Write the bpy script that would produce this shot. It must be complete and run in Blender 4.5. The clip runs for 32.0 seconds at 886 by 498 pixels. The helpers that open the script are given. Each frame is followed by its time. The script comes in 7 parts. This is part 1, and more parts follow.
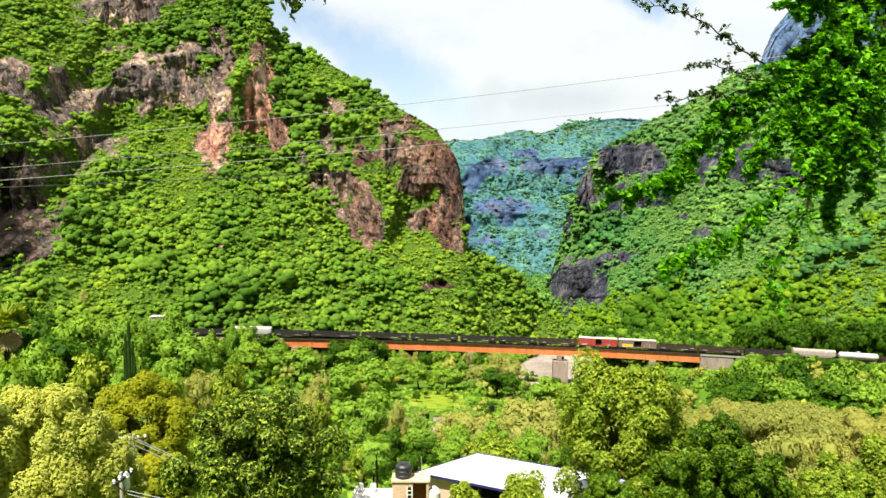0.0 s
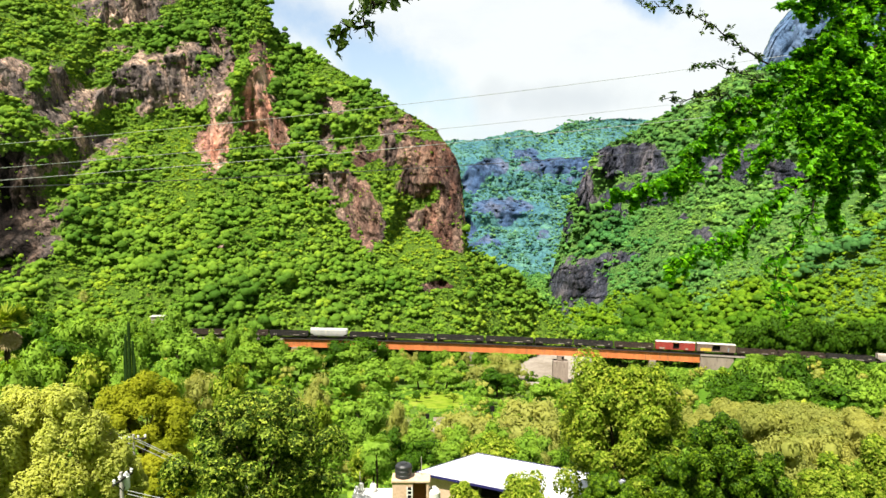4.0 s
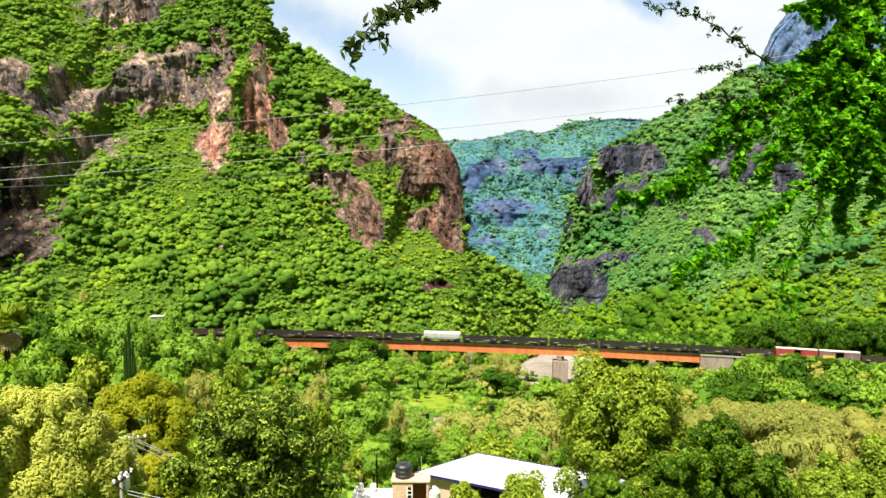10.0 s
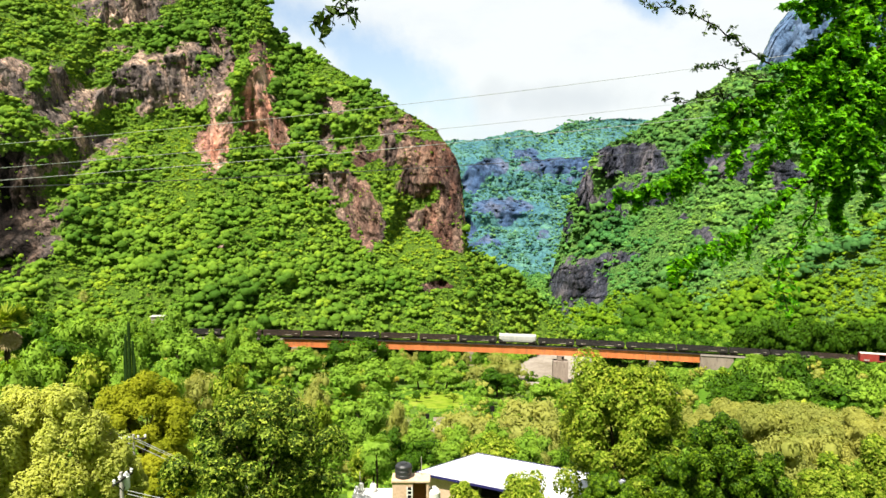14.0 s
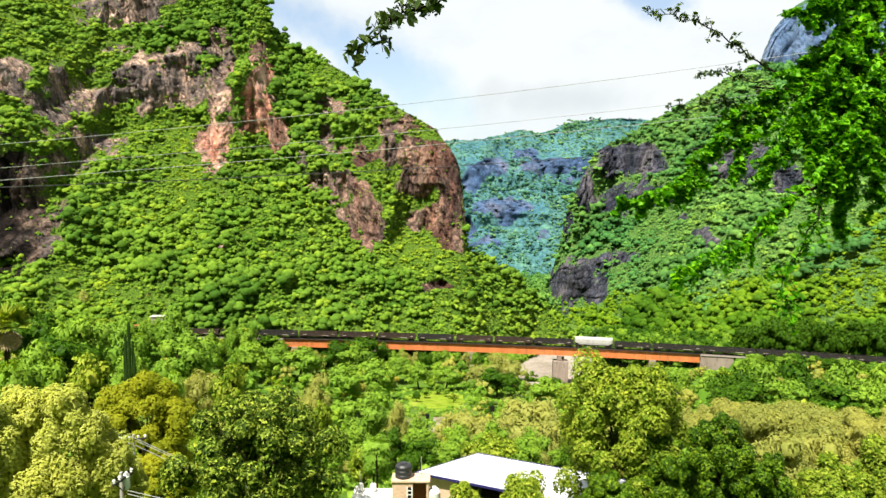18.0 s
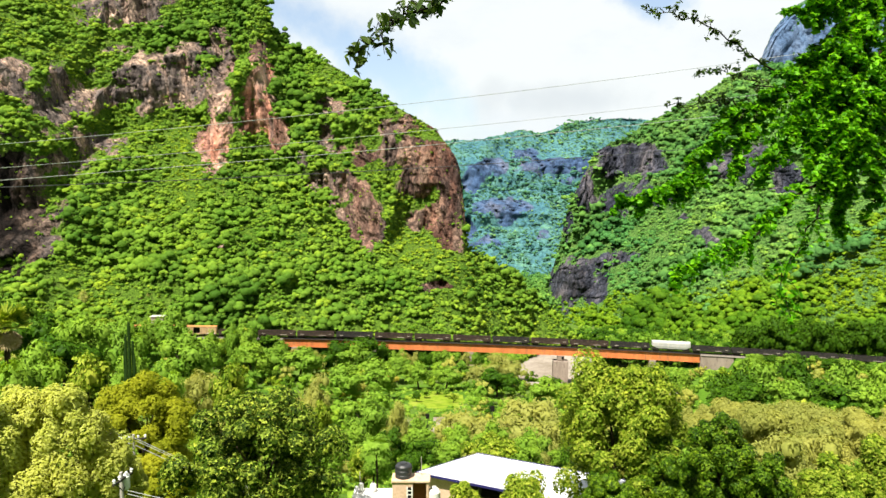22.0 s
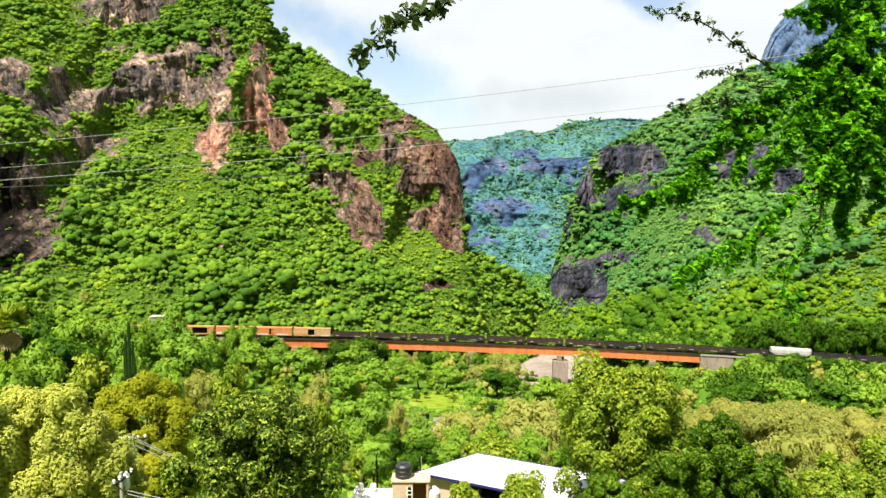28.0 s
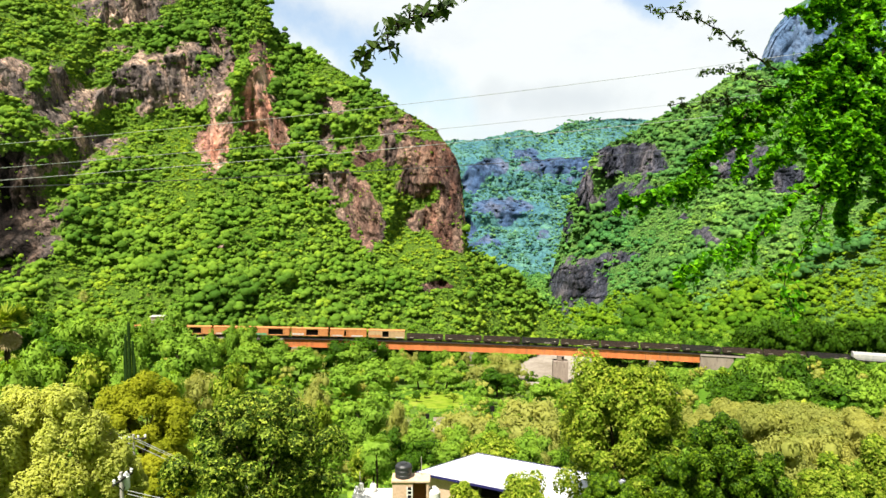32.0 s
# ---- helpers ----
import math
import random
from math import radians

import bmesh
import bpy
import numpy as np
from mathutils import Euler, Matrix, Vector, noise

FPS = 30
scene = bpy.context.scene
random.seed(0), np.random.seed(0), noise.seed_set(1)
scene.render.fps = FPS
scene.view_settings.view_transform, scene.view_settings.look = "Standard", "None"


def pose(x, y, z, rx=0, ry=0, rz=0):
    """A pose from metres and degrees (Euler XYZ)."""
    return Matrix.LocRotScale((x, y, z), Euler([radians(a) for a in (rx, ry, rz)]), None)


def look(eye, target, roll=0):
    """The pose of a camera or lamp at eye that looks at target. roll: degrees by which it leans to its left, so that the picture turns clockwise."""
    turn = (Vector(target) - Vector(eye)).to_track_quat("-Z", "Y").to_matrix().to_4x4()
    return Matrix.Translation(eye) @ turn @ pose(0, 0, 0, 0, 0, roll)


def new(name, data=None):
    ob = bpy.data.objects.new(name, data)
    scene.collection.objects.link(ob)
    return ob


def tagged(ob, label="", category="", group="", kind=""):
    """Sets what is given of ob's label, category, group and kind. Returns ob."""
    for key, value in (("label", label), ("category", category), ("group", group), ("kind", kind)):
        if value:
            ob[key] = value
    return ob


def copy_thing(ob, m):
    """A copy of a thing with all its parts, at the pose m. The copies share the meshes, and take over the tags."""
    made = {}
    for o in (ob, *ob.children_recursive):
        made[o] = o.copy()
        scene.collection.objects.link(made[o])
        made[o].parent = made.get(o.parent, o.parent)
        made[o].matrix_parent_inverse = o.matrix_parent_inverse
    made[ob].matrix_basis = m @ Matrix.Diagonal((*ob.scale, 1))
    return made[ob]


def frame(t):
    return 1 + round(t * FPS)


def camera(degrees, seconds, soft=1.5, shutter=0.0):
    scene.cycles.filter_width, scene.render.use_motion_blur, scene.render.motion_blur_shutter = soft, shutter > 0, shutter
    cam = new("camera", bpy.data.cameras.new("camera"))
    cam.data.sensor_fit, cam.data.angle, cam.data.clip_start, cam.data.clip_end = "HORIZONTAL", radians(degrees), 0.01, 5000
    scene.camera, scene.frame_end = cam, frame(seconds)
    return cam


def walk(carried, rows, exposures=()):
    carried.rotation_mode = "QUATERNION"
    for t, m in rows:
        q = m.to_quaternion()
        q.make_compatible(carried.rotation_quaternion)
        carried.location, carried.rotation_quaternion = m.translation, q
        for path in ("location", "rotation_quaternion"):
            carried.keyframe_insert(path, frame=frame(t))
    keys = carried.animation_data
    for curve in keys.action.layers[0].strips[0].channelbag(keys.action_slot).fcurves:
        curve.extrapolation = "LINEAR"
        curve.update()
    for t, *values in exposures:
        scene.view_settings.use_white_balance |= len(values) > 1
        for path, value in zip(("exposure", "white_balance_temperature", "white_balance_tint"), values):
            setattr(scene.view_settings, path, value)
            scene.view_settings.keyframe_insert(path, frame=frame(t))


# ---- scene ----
# camera: on the hillside lookout, held still for the whole shot
EYE = Vector((0.0, 0.0, 68.7))
cam = camera(60, 32.0, soft=1.5)
LOOKOUT = look(EYE, (0.0, 100.0, 68.7 - 8.169))
walk(cam, [(0.0, LOOKOUT), (32.0, LOOKOUT)], exposures=[(0.0, 1.27), (32.0, 1.27)])

# ---- daylight: sun near the zenith, a little behind the lookout, bright broken cloud ----
SUN_WAY = Vector((-0.24, -0.41, 0.88)).normalized()
sun_data = bpy.data.lights.new("sun", "SUN")
sun_data.energy, sun_data.angle, sun_data.color = 5.0, radians(0.9), (1.0, 0.94, 0.82)
sun = new("sun", sun_data)
sun.matrix_world = look(SUN_WAY * 300, (0, 0, 0))

world = bpy.data.worlds.new("sky")
scene.world = world
world.use_nodes = True


def sky_nodes():
    nt = world.node_tree
    nt.nodes.clear()
    n, l = nt.nodes.new, nt.links.new
    out, bg = n("ShaderNodeOutputWorld"), n("ShaderNodeBackground")
    sky = n("ShaderNodeTexSky")
    sky.sky_type, sky.sun_disc = "NISHITA", False
    sky.sun_elevation = math.asin(SUN_WAY.z)
    sky.sun_rotation = math.atan2(SUN_WAY.x, SUN_WAY.y)
    dim = n("ShaderNodeVectorMath")
    dim.operation = "SCALE"
    dim.inputs["Scale"].default_value = 0.075
    l(sky.outputs[0], dim.inputs[0])
    tc, sep = n("ShaderNodeTexCoord"), n("ShaderNodeSeparateXYZ")
    l(tc.outputs["Generated"], sep.inputs[0])

    def calc(op, a, b=None, c=None):
        m = n("ShaderNodeMath")
        m.operation = op
        for sock, v in zip(m.inputs, (a, b, c)):
            if isinstance(v, (int, float)):
                sock.default_value = v
            elif v is not None:
                l(v, sock)
        return m.outputs[0]

    def fractal(scale, detail, rough, stretch=(1, 1, 1)):
        mp, t = n("ShaderNodeMapping"), n("ShaderNodeTexNoise")
        mp.inputs["Scale"].default_value = stretch
        l(tc.outputs["Generated"], mp.inputs[0])
        t.inputs["Scale"].default_value, t.inputs["Detail"].default_value, t.inputs["Roughness"].default_value = scale, detail, rough
        l(mp.outputs[0], t.inputs["Vector"])
        return t.outputs["Fac"]

    # sky plane coordinates: bearing and rise
    depth = calc("MAXIMUM", calc("ABSOLUTE", sep.outputs["Y"]), 0.05)
    east_of, rise = calc("DIVIDE", sep.outputs["X"], depth), calc("DIVIDE", sep.outputs["Z"], depth)
    curl, wisps = fractal(9.0, 6.0, 0.6), fractal(4.0, 7.0, 0.62, (1, 1, 2.4))

    def gap(cx, cz, turn, rx, rz, soft):
        """A window in the cloud: 1 inside, 0 outside, its rim frayed."""
        dx, dz = calc("SUBTRACT", east_of, cx), calc("SUBTRACT", rise, cz)
        c, s = math.cos(turn), math.sin(turn)
        p = calc("DIVIDE", calc("ADD", calc("MULTIPLY", dx, c), calc("MULTIPLY", dz, s)), rx)
        q = calc("DIVIDE", calc("SUBTRACT", calc("MULTIPLY", dz, c), calc("MULTIPLY", dx, s)), rz)
        d = calc("SQRT", calc("ADD", calc("MULTIPLY", p, p), calc("MULTIPLY", q, q)))
        d = calc("ADD", d, calc("MULTIPLY_ADD", curl, 2.4, -1.2))
        m = n("ShaderNodeMapRange")
        m.interpolation_type = "SMOOTHSTEP"
        m.inputs["From Min"].default_value, m.inputs["From Max"].default_value = 1.0 + soft, 1.0 - soft
        l(d, m.inputs["Value"])
        return m.outputs[0]

    blue = calc("MAXIMUM", gap(-0.095, 0.165, -0.5, 0.14, 0.04, 0.5), gap(0.27, 0.25, -0.3, 0.06, 0.035, 0.4))
    blue = calc("MAXIMUM", blue, calc("MULTIPLY", gap(-0.05, 0.262, 0.0, 0.11, 0.012, 0.5), 0.7))
    grey = calc("MAXIMUM", gap(0.16, 0.113, 0.0, 0.07, 0.022, 0.6), calc("MULTIPLY", gap(0.06, 0.115, 0.9, 0.03, 0.02, 0.6), 0.7))
    far_blue = n("ShaderNodeMapRange")
    far_blue.inputs["From Min"].default_value, far_blue.inputs["From Max"].default_value = 0.85, 0.66
    l(wisps, far_blue.inputs["Value"])
    high = n("ShaderNodeMapRange")
    high.inputs["From Min"].default_value, high.inputs["From Max"].default_value = 0.30, 0.45
    l(sep.outputs["Z"], high.inputs["Value"])
    blue = calc("MAXIMUM", calc("MULTIPLY", blue, 0.8), calc("MULTIPLY", calc("MULTIPLY", far_blue.outputs[0], high.outputs[0]), 0.35))
    shade = n("ShaderNodeValToRGB")
    shade.color_ramp.elements[0].position, shade.color_ramp.elements[0].color = 0.36, (0.37, 0.395, 0.41, 1)
    shade.color_ramp.elements[1].position, shade.color_ramp.elements[1].color = 0.50, (0.40, 0.42, 0.42, 1)
    l(wisps, shade.inputs[0])
    dull = n("ShaderNodeMix")
    dull.data_type = "RGBA"
    l(calc("MULTIPLY", grey, 0.75), dull.inputs["Factor"])
    l(shade.outputs[0], dull.inputs["A"])
    dull.inputs["B"].default_value = (0.315, 0.34, 0.355, 1)
    mix = n("ShaderNodeMix")
    mix.data_type = "RGBA"
    l(blue, mix.inputs["Factor"])
    l(dull.outputs["Result"], mix.inputs["A"])
    l(dim.outputs[0], mix.inputs["B"])
    # unseen sky overhead dimmed to deepen shade in the foliage
    overhead = n("ShaderNodeMix")
    overhead.data_type = "RGBA"
    l(calc("MULTIPLY", high.outputs[0], 0.75), overhead.inputs["Factor"])
    l(mix.outputs["Result"], overhead.inputs["A"])
    overhead.inputs["B"].default_value = (0.112, 0.121, 0.119, 1)
    l(overhead.outputs["Result"], bg.inputs[0])
    bg.inputs[1].default_value = 1.0
    l(bg.outputs[0], out.inputs[0])


sky_nodes()


# ---- materials ----
def shader(name):
    m = bpy.data.materials.new(name)
    m.use_nodes = True
    nt = m.node_tree
    return m, nt, nt.nodes["Principled BSDF"], nt.nodes["Material Output"]


def ramp(nt, fac, stops):
    r = nt.nodes.new("ShaderNodeValToRGB")
    e = r.color_ramp.elements
    while len(e) < len(stops):
        e.new(0.5)
    for el, (p, c) in zip(e, stops):
        el.position, el.color = p, (*c, 1)
    nt.links.new(fac, r.inputs[0])
    return r.outputs[0]


def noise_at(nt, scale, detail=5.0, rough=0.6, stretch=(1, 1, 1)):
    tc, mp, nz = nt.nodes.new("ShaderNodeTexCoord"), nt.nodes.new("ShaderNodeMapping"), nt.nodes.new("ShaderNodeTexNoise")
    mp.inputs["Scale"].default_value = stretch
    nz.inputs["Scale"].default_value, nz.inputs["Detail"].default_value, nz.inputs["Roughness"].default_value = scale, detail, rough
    nt.links.new(tc.outputs["Object"], mp.inputs[0])
    nt.links.new(mp.outputs[0], nz.inputs["Vector"])
    return nz.outputs["Fac"]


def mixed(nt, fac, a, b, blend="MIX"):
    m = nt.nodes.new("ShaderNodeMix")
    m.data_type, m.blend_type = "RGBA", blend
    for sock, v in (("Factor", fac), ("A", a), ("B", b)):
        if isinstance(v, (int, float)):
            m.inputs[sock].default_value = v
        elif isinstance(v, tuple):
            m.inputs[sock].default_value = (*v, 1)
        else:
            nt.links.new(v, m.inputs[sock])
    return m.outputs["Result"]


def bumped(nt, p, height, strength, distance):
    b = nt.nodes.new("ShaderNodeBump")
    b.inputs["Strength"].default_value, b.inputs["Distance"].default_value = strength, distance
    nt.links.new(height, b.inputs["Height"])
    nt.links.new(b.outputs[0], p.inputs["Normal"])


def surface(name, stops, scale, rough=0.8, metal=0.0, fine=None, stretch=(1, 1, 1), bump=0.3, dist=0.02, dirt=None):
    """A plain worn surface: colours by coarse noise, grain and bump by fine noise, dirt where a second noise is high."""
    m, nt, p, out = shader(name)
    col = ramp(nt, noise_at(nt, scale, stretch=stretch), stops)
    grain = noise_at(nt, fine or scale * 9, 6)
    col = mixed(nt, 0.35, col, ramp(nt, grain, [(0.3, (0.35, 0.35, 0.35)), (0.7, (1, 1, 1))]), "MULTIPLY")
    if dirt:
        col = mixed(nt, ramp(nt, noise_at(nt, scale * 2.3, 7, 0.7, stretch), [(0.52, (0, 0, 0)), (0.68, (1, 1, 1))]), col, dirt)
    nt.links.new(col, p.inputs["Base Color"])
    p.inputs["Roughness"].default_value, p.inputs["Metallic"].default_value = rough, metal
    p.inputs["Specular IOR Level"].default_value = 0.08 if rough > 0.88 else 0.4
    bumped(nt, p, grain, bump, dist)
    return m


def foliage(name, dark, mid, light, patch=0.12, through_light=0.16, gloss=0.6, grain=1.2, mottle=0.8, cool=(0.55, 0.74, 0.5)):
    """Leaves: each leaf its own tint, each stretch of crown its own hue, some light let through."""
    m, nt, p, out = shader(name)
    geo, info = nt.nodes.new("ShaderNodeNewGeometry"), nt.nodes.new("ShaderNodeObjectInfo")
    col = ramp(nt, geo.outputs["Random Per Island"], [(0.0, dark), (0.45, mid), (1.0, light)])
    hue = ramp(nt, noise_at(nt, patch, 3), [(0.32, cool), (0.5, (1, 1, 1)), (0.68, (1.35, 1.2, 0.8))])
    col = mixed(nt, mottle, col, hue, "MULTIPLY")
    own = ramp(nt, info.outputs["Random"], [(0.0, (0.8, 0.85, 0.8)), (1.0, (1.15, 1.1, 1.0))])
    col = mixed(nt, 0.8, col, own, "MULTIPLY")
    speck = noise_at(nt, grain, 4, 0.7)
    col = mixed(nt, mottle * 0.8, col, ramp(nt, speck, [(0.36, (0.45, 0.5, 0.45)), (0.52, (1, 1, 1)), (0.66, (1.3, 1.25, 1.1))]), "MULTIPLY")
    bumped(nt, p, speck, 0.4, 0.8 / grain)
    tint = nt.nodes.new("ShaderNodeAttribute")
    tint.attribute_name = "crown_tint"
    col = mixed(nt, 1.0, col, ramp(nt, tint.outputs["Fac"], [(0.0, (1, 1, 1)), (0.02, (0.42, 0.55, 0.5)), (0.5, (0.95, 1.0, 0.9)), (1.0, (1.55, 1.3, 0.9))]), "MULTIPLY")
    nt.links.new(col, p.inputs["Base Color"])
    p.inputs["Roughness"].default_value = gloss
    p.inputs["Specular IOR Level"].default_value = 0.15 if gloss < 0.4 else 0.06
    tl, mx = nt.nodes.new("ShaderNodeBsdfTranslucent"), nt.nodes.new("ShaderNodeMixShader")
    nt.links.new(mixed(nt, 1.0, col, (1.3, 1.25, 0.5), "MULTIPLY"), tl.inputs["Color"])
    mx.inputs[0].default_value = through_light
    nt.links.new(p.outputs[0], mx.inputs[1])
    nt.links.new(tl.outputs[0], mx.inputs[2])
    nt.links.new(mx.outputs[0], out.inputs[0])
    return m


def hillside(name, rock, soil, scale, rock_bump=1.0, blocks=1.0):
    """Rock on the steep, green undergrowth and earth on the gentle; strata, stain streaks and painted shade on the
    rock.
    """
    m, nt, p, out = shader(name)
    bare = nt.nodes.new("ShaderNodeAttribute")
    bare.attribute_name = "bare_rock"
    scar = nt.nodes.new("ShaderNodeAttribute")
    scar.attribute_name = "fresh_scar"
    mott = noise_at(nt, scale * 2.0, 7, 0.7)
    add = nt.nodes.new("ShaderNodeMath")
    add.operation = "MULTIPLY_ADD"
    add.inputs[1].default_value, add.inputs[2].default_value = 0.9, -0.45
    nt.links.new(mott, add.inputs[0])
    total = nt.nodes.new("ShaderNodeMath")
    nt.links.new(bare.outputs["Fac"], total.inputs[0])
    nt.links.new(add.outputs[0], total.inputs[1])
    steep = ramp(nt, total.outputs[0], [(0.3, (1, 1, 1)), (0.42, (0, 0, 0))])
    col_rock = ramp(nt, noise_at(nt, scale * 1.3, 8, 0.66, (1, 1, 0.5)), rock)
    raw = ramp(nt, noise_at(nt, scale * 1.3, 8, 0.62, (1, 1, 0.5)), [(0.32, (0.24, 0.10, 0.07)), (0.43, (0.55, 0.23, 0.15)), (0.53, (0.72, 0.40, 0.30)), (0.68, (0.78, 0.60, 0.49))])
    col_rock = mixed(nt, scar.outputs["Fac"], col_rock, raw)
    # near-black rock colour paints the shade on the cliff's left flank
    flank_shade = nt.nodes.new("ShaderNodeAttribute")
    flank_shade.attribute_name = "painted_shade"
    col_rock = mixed(nt, flank_shade.outputs["Fac"], col_rock, ramp(nt, mott, [(0.35, (0.005, 0.004, 0.004)), (0.55, (0.011, 0.009, 0.008)), (0.7, (0.034, 0.024, 0.019))]))
    # iron-red rock, and the painted shadow side of the scar
    iron_shade = nt.nodes.new("ShaderNodeAttribute")
    iron_shade.attribute_name = "iron_and_shade"
    col_rock = mixed(nt, iron_shade.outputs["Fac"], col_rock, ramp(nt, noise_at(nt, scale * 1.5, 7, 0.66, (1, 1, 0.4)), [(0.36, (0.03, 0.019, 0.017)), (0.47, (0.072, 0.036, 0.028)), (0.56, (0.12, 0.058, 0.042)), (0.7, (0.25, 0.165, 0.115))]))
    # streaks and joints: stain and painted crevice shadow in one
    streak = noise_at(nt, scale * 3.2, 6, 0.7, (1, 1, 0.16))
    col_rock = mixed(nt, 0.4, col_rock, ramp(nt, streak, [(0.40, (0.16, 0.15, 0.15)), (0.47, (0.85, 0.82, 0.8)), (0.62, (1.25, 1.18, 1.12))]), "MULTIPLY")
    joint = noise_at(nt, scale * 9, 6, 0.75, (1, 1, 0.85))
    col_rock = mixed(nt, 0.6, col_rock, ramp(nt, joint, [(0.39, (0.22, 0.2, 0.2)), (0.49, (1.0, 0.97, 0.95)), (0.60, (1.7, 1.58, 1.48))]), "MULTIPLY")
    tc, mp, crack = nt.nodes.new("ShaderNodeTexCoord"), nt.nodes.new("ShaderNodeMapping"), nt.nodes.new("ShaderNodeTexVoronoi")
    crack.feature = "DISTANCE_TO_EDGE"
    crack.inputs["Scale"].default_value = scale * 6.5
    mp.inputs["Scale"].default_value = (1, 1, 0.38)
    warp = nt.nodes.new("ShaderNodeVectorMath")
    warp.operation = "MULTIPLY_ADD"
    wn = nt.nodes.new("ShaderNodeTexNoise")
    wn.inputs["Scale"].default_value, wn.inputs["Detail"].default_value = scale * 3, 4.0
    nt.links.new(tc.outputs["Object"], wn.inputs["Vector"])
    warp.inputs[1].default_value = (9, 9, 9)
    nt.links.new(wn.outputs["Color"], warp.inputs[0])
    nt.links.new(tc.outputs["Object"], warp.inputs[2])
    nt.links.new(warp.outputs[0], mp.inputs[0])
    nt.links.new(mp.outputs[0], crack.inputs["Vector"])
    # blocks coloured lighter or darker, painting lit and shaded facets
    facets = []
    for size, weight in ((2.6, 0.55), (8.0, 0.6)):
        block = nt.nodes.new("ShaderNodeTexVoronoi")
        block.inputs["Scale"].default_value = scale * size
        nt.links.new(mp.outputs[0], block.inputs["Vector"])
        tone = nt.nodes.new("ShaderNodeSeparateColor")
        nt.links.new(block.outputs["Color"], tone.inputs[0])
        facets.append(tone.outputs[0])
        col_rock = mixed(nt, weight * blocks, col_rock, ramp(nt, tone.outputs[0], [(0.0, (0.35, 0.34, 0.35)), (0.5, (0.95, 0.92, 0.9)), (1.0, (1.6, 1.5, 1.42))]), "MULTIPLY")
    # crack lines, their shadow painted dark
    gapped = ramp(nt, crack.outputs["Distance"], [(0.0, (0.15, 0.14, 0.14)), (0.07, (1, 1, 1))])
    col_rock = mixed(nt, 0.3 * blocks, col_rock, gapped, "MULTIPLY")
    fresh = nt.nodes.new("ShaderNodeMath")
    fresh.operation = "MULTIPLY"
    fresh.inputs[1].default_value = 0.6
    nt.links.new(scar.outputs["Fac"], fresh.inputs[0])
    col_rock = mixed(nt, fresh.outputs[0], col_rock, raw)
    rough_rock = mixed(nt, 0.3, mixed(nt, 0.5, mixed(nt, 0.5, facets[0], facets[1]), joint), gapped)
    herb = noise_at(nt, scale * 14, 6, 0.75)
    col_soil = ramp(nt, noise_at(nt, scale * 2.5, 6), soil)
    col_soil = mixed(nt, 0.8, col_soil, ramp(nt, herb, [(0.36, (0.3, 0.35, 0.3)), (0.5, (1, 1, 1)), (0.66, (1.7, 1.6, 1.3))]), "MULTIPLY")
    col = mixed(nt, steep, col_rock, col_soil)
    nt.links.new(col, p.inputs["Base Color"])
    p.inputs["Roughness"].default_value = 0.95
    p.inputs["Specular IOR Level"].default_value = 0.1
    bumped(nt, p, mixed(nt, steep, rough_rock, herb), rock_bump, 3.2)
    return m


M_WEST = hillside("cliff_west", [(0.35, (0.06, 0.054, 0.055)), (0.46, (0.145, 0.13, 0.126)), (0.54, (0.22, 0.17, 0.145)), (0.68, (0.42, 0.34, 0.28))],
                  [(0.35, (0.075, 0.15, 0.014)), (0.55, (0.105, 0.195, 0.02)), (0.72, (0.15, 0.22, 0.04))], 0.045)
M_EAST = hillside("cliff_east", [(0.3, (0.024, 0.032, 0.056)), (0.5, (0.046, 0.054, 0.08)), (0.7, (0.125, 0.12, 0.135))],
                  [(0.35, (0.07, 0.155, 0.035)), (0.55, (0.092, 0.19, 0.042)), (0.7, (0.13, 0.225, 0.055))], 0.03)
# blue haze of distance put into the far rock and soil colours
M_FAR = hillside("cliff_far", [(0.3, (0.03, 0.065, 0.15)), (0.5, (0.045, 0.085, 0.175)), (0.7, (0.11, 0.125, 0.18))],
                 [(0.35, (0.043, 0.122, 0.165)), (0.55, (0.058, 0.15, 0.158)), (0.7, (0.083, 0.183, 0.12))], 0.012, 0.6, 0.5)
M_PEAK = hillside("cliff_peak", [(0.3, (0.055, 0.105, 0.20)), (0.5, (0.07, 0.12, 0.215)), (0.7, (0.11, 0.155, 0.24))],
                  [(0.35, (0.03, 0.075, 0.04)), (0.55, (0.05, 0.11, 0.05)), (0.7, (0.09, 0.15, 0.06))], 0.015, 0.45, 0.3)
M_GROUND = surface("valley_soil", [(0.3, (0.04, 0.095, 0.008)), (0.5, (0.07, 0.15, 0.012)), (0.64, (0.12, 0.16, 0.04)), (0.78, (0.24, 0.20, 0.12))], 0.03, 0.95, fine=1.2, bump=0.6, dist=0.3)
M_SAND = surface("river_sand", [(0.3, (0.21, 0.175, 0.14)), (0.5, (0.30, 0.26, 0.22)), (0.7, (0.39, 0.355, 0.31))], 0.05, 0.95, fine=0.8, bump=0.4, dist=0.2)
M_GRASS = surface("meadow_grass", [(0.32, (0.11, 0.18, 0.01)), (0.5, (0.19, 0.27, 0.018)), (0.68, (0.28, 0.32, 0.05))], 0.25, 0.9, fine=3.0, bump=0.6, dist=0.1)
M_LEAF_WEST = foliage("leaf_west", (0.115, 0.215, 0.024), (0.143, 0.258, 0.03), (0.178, 0.30, 0.036), 0.025, 0.3, grain=0.55, mottle=0.6)
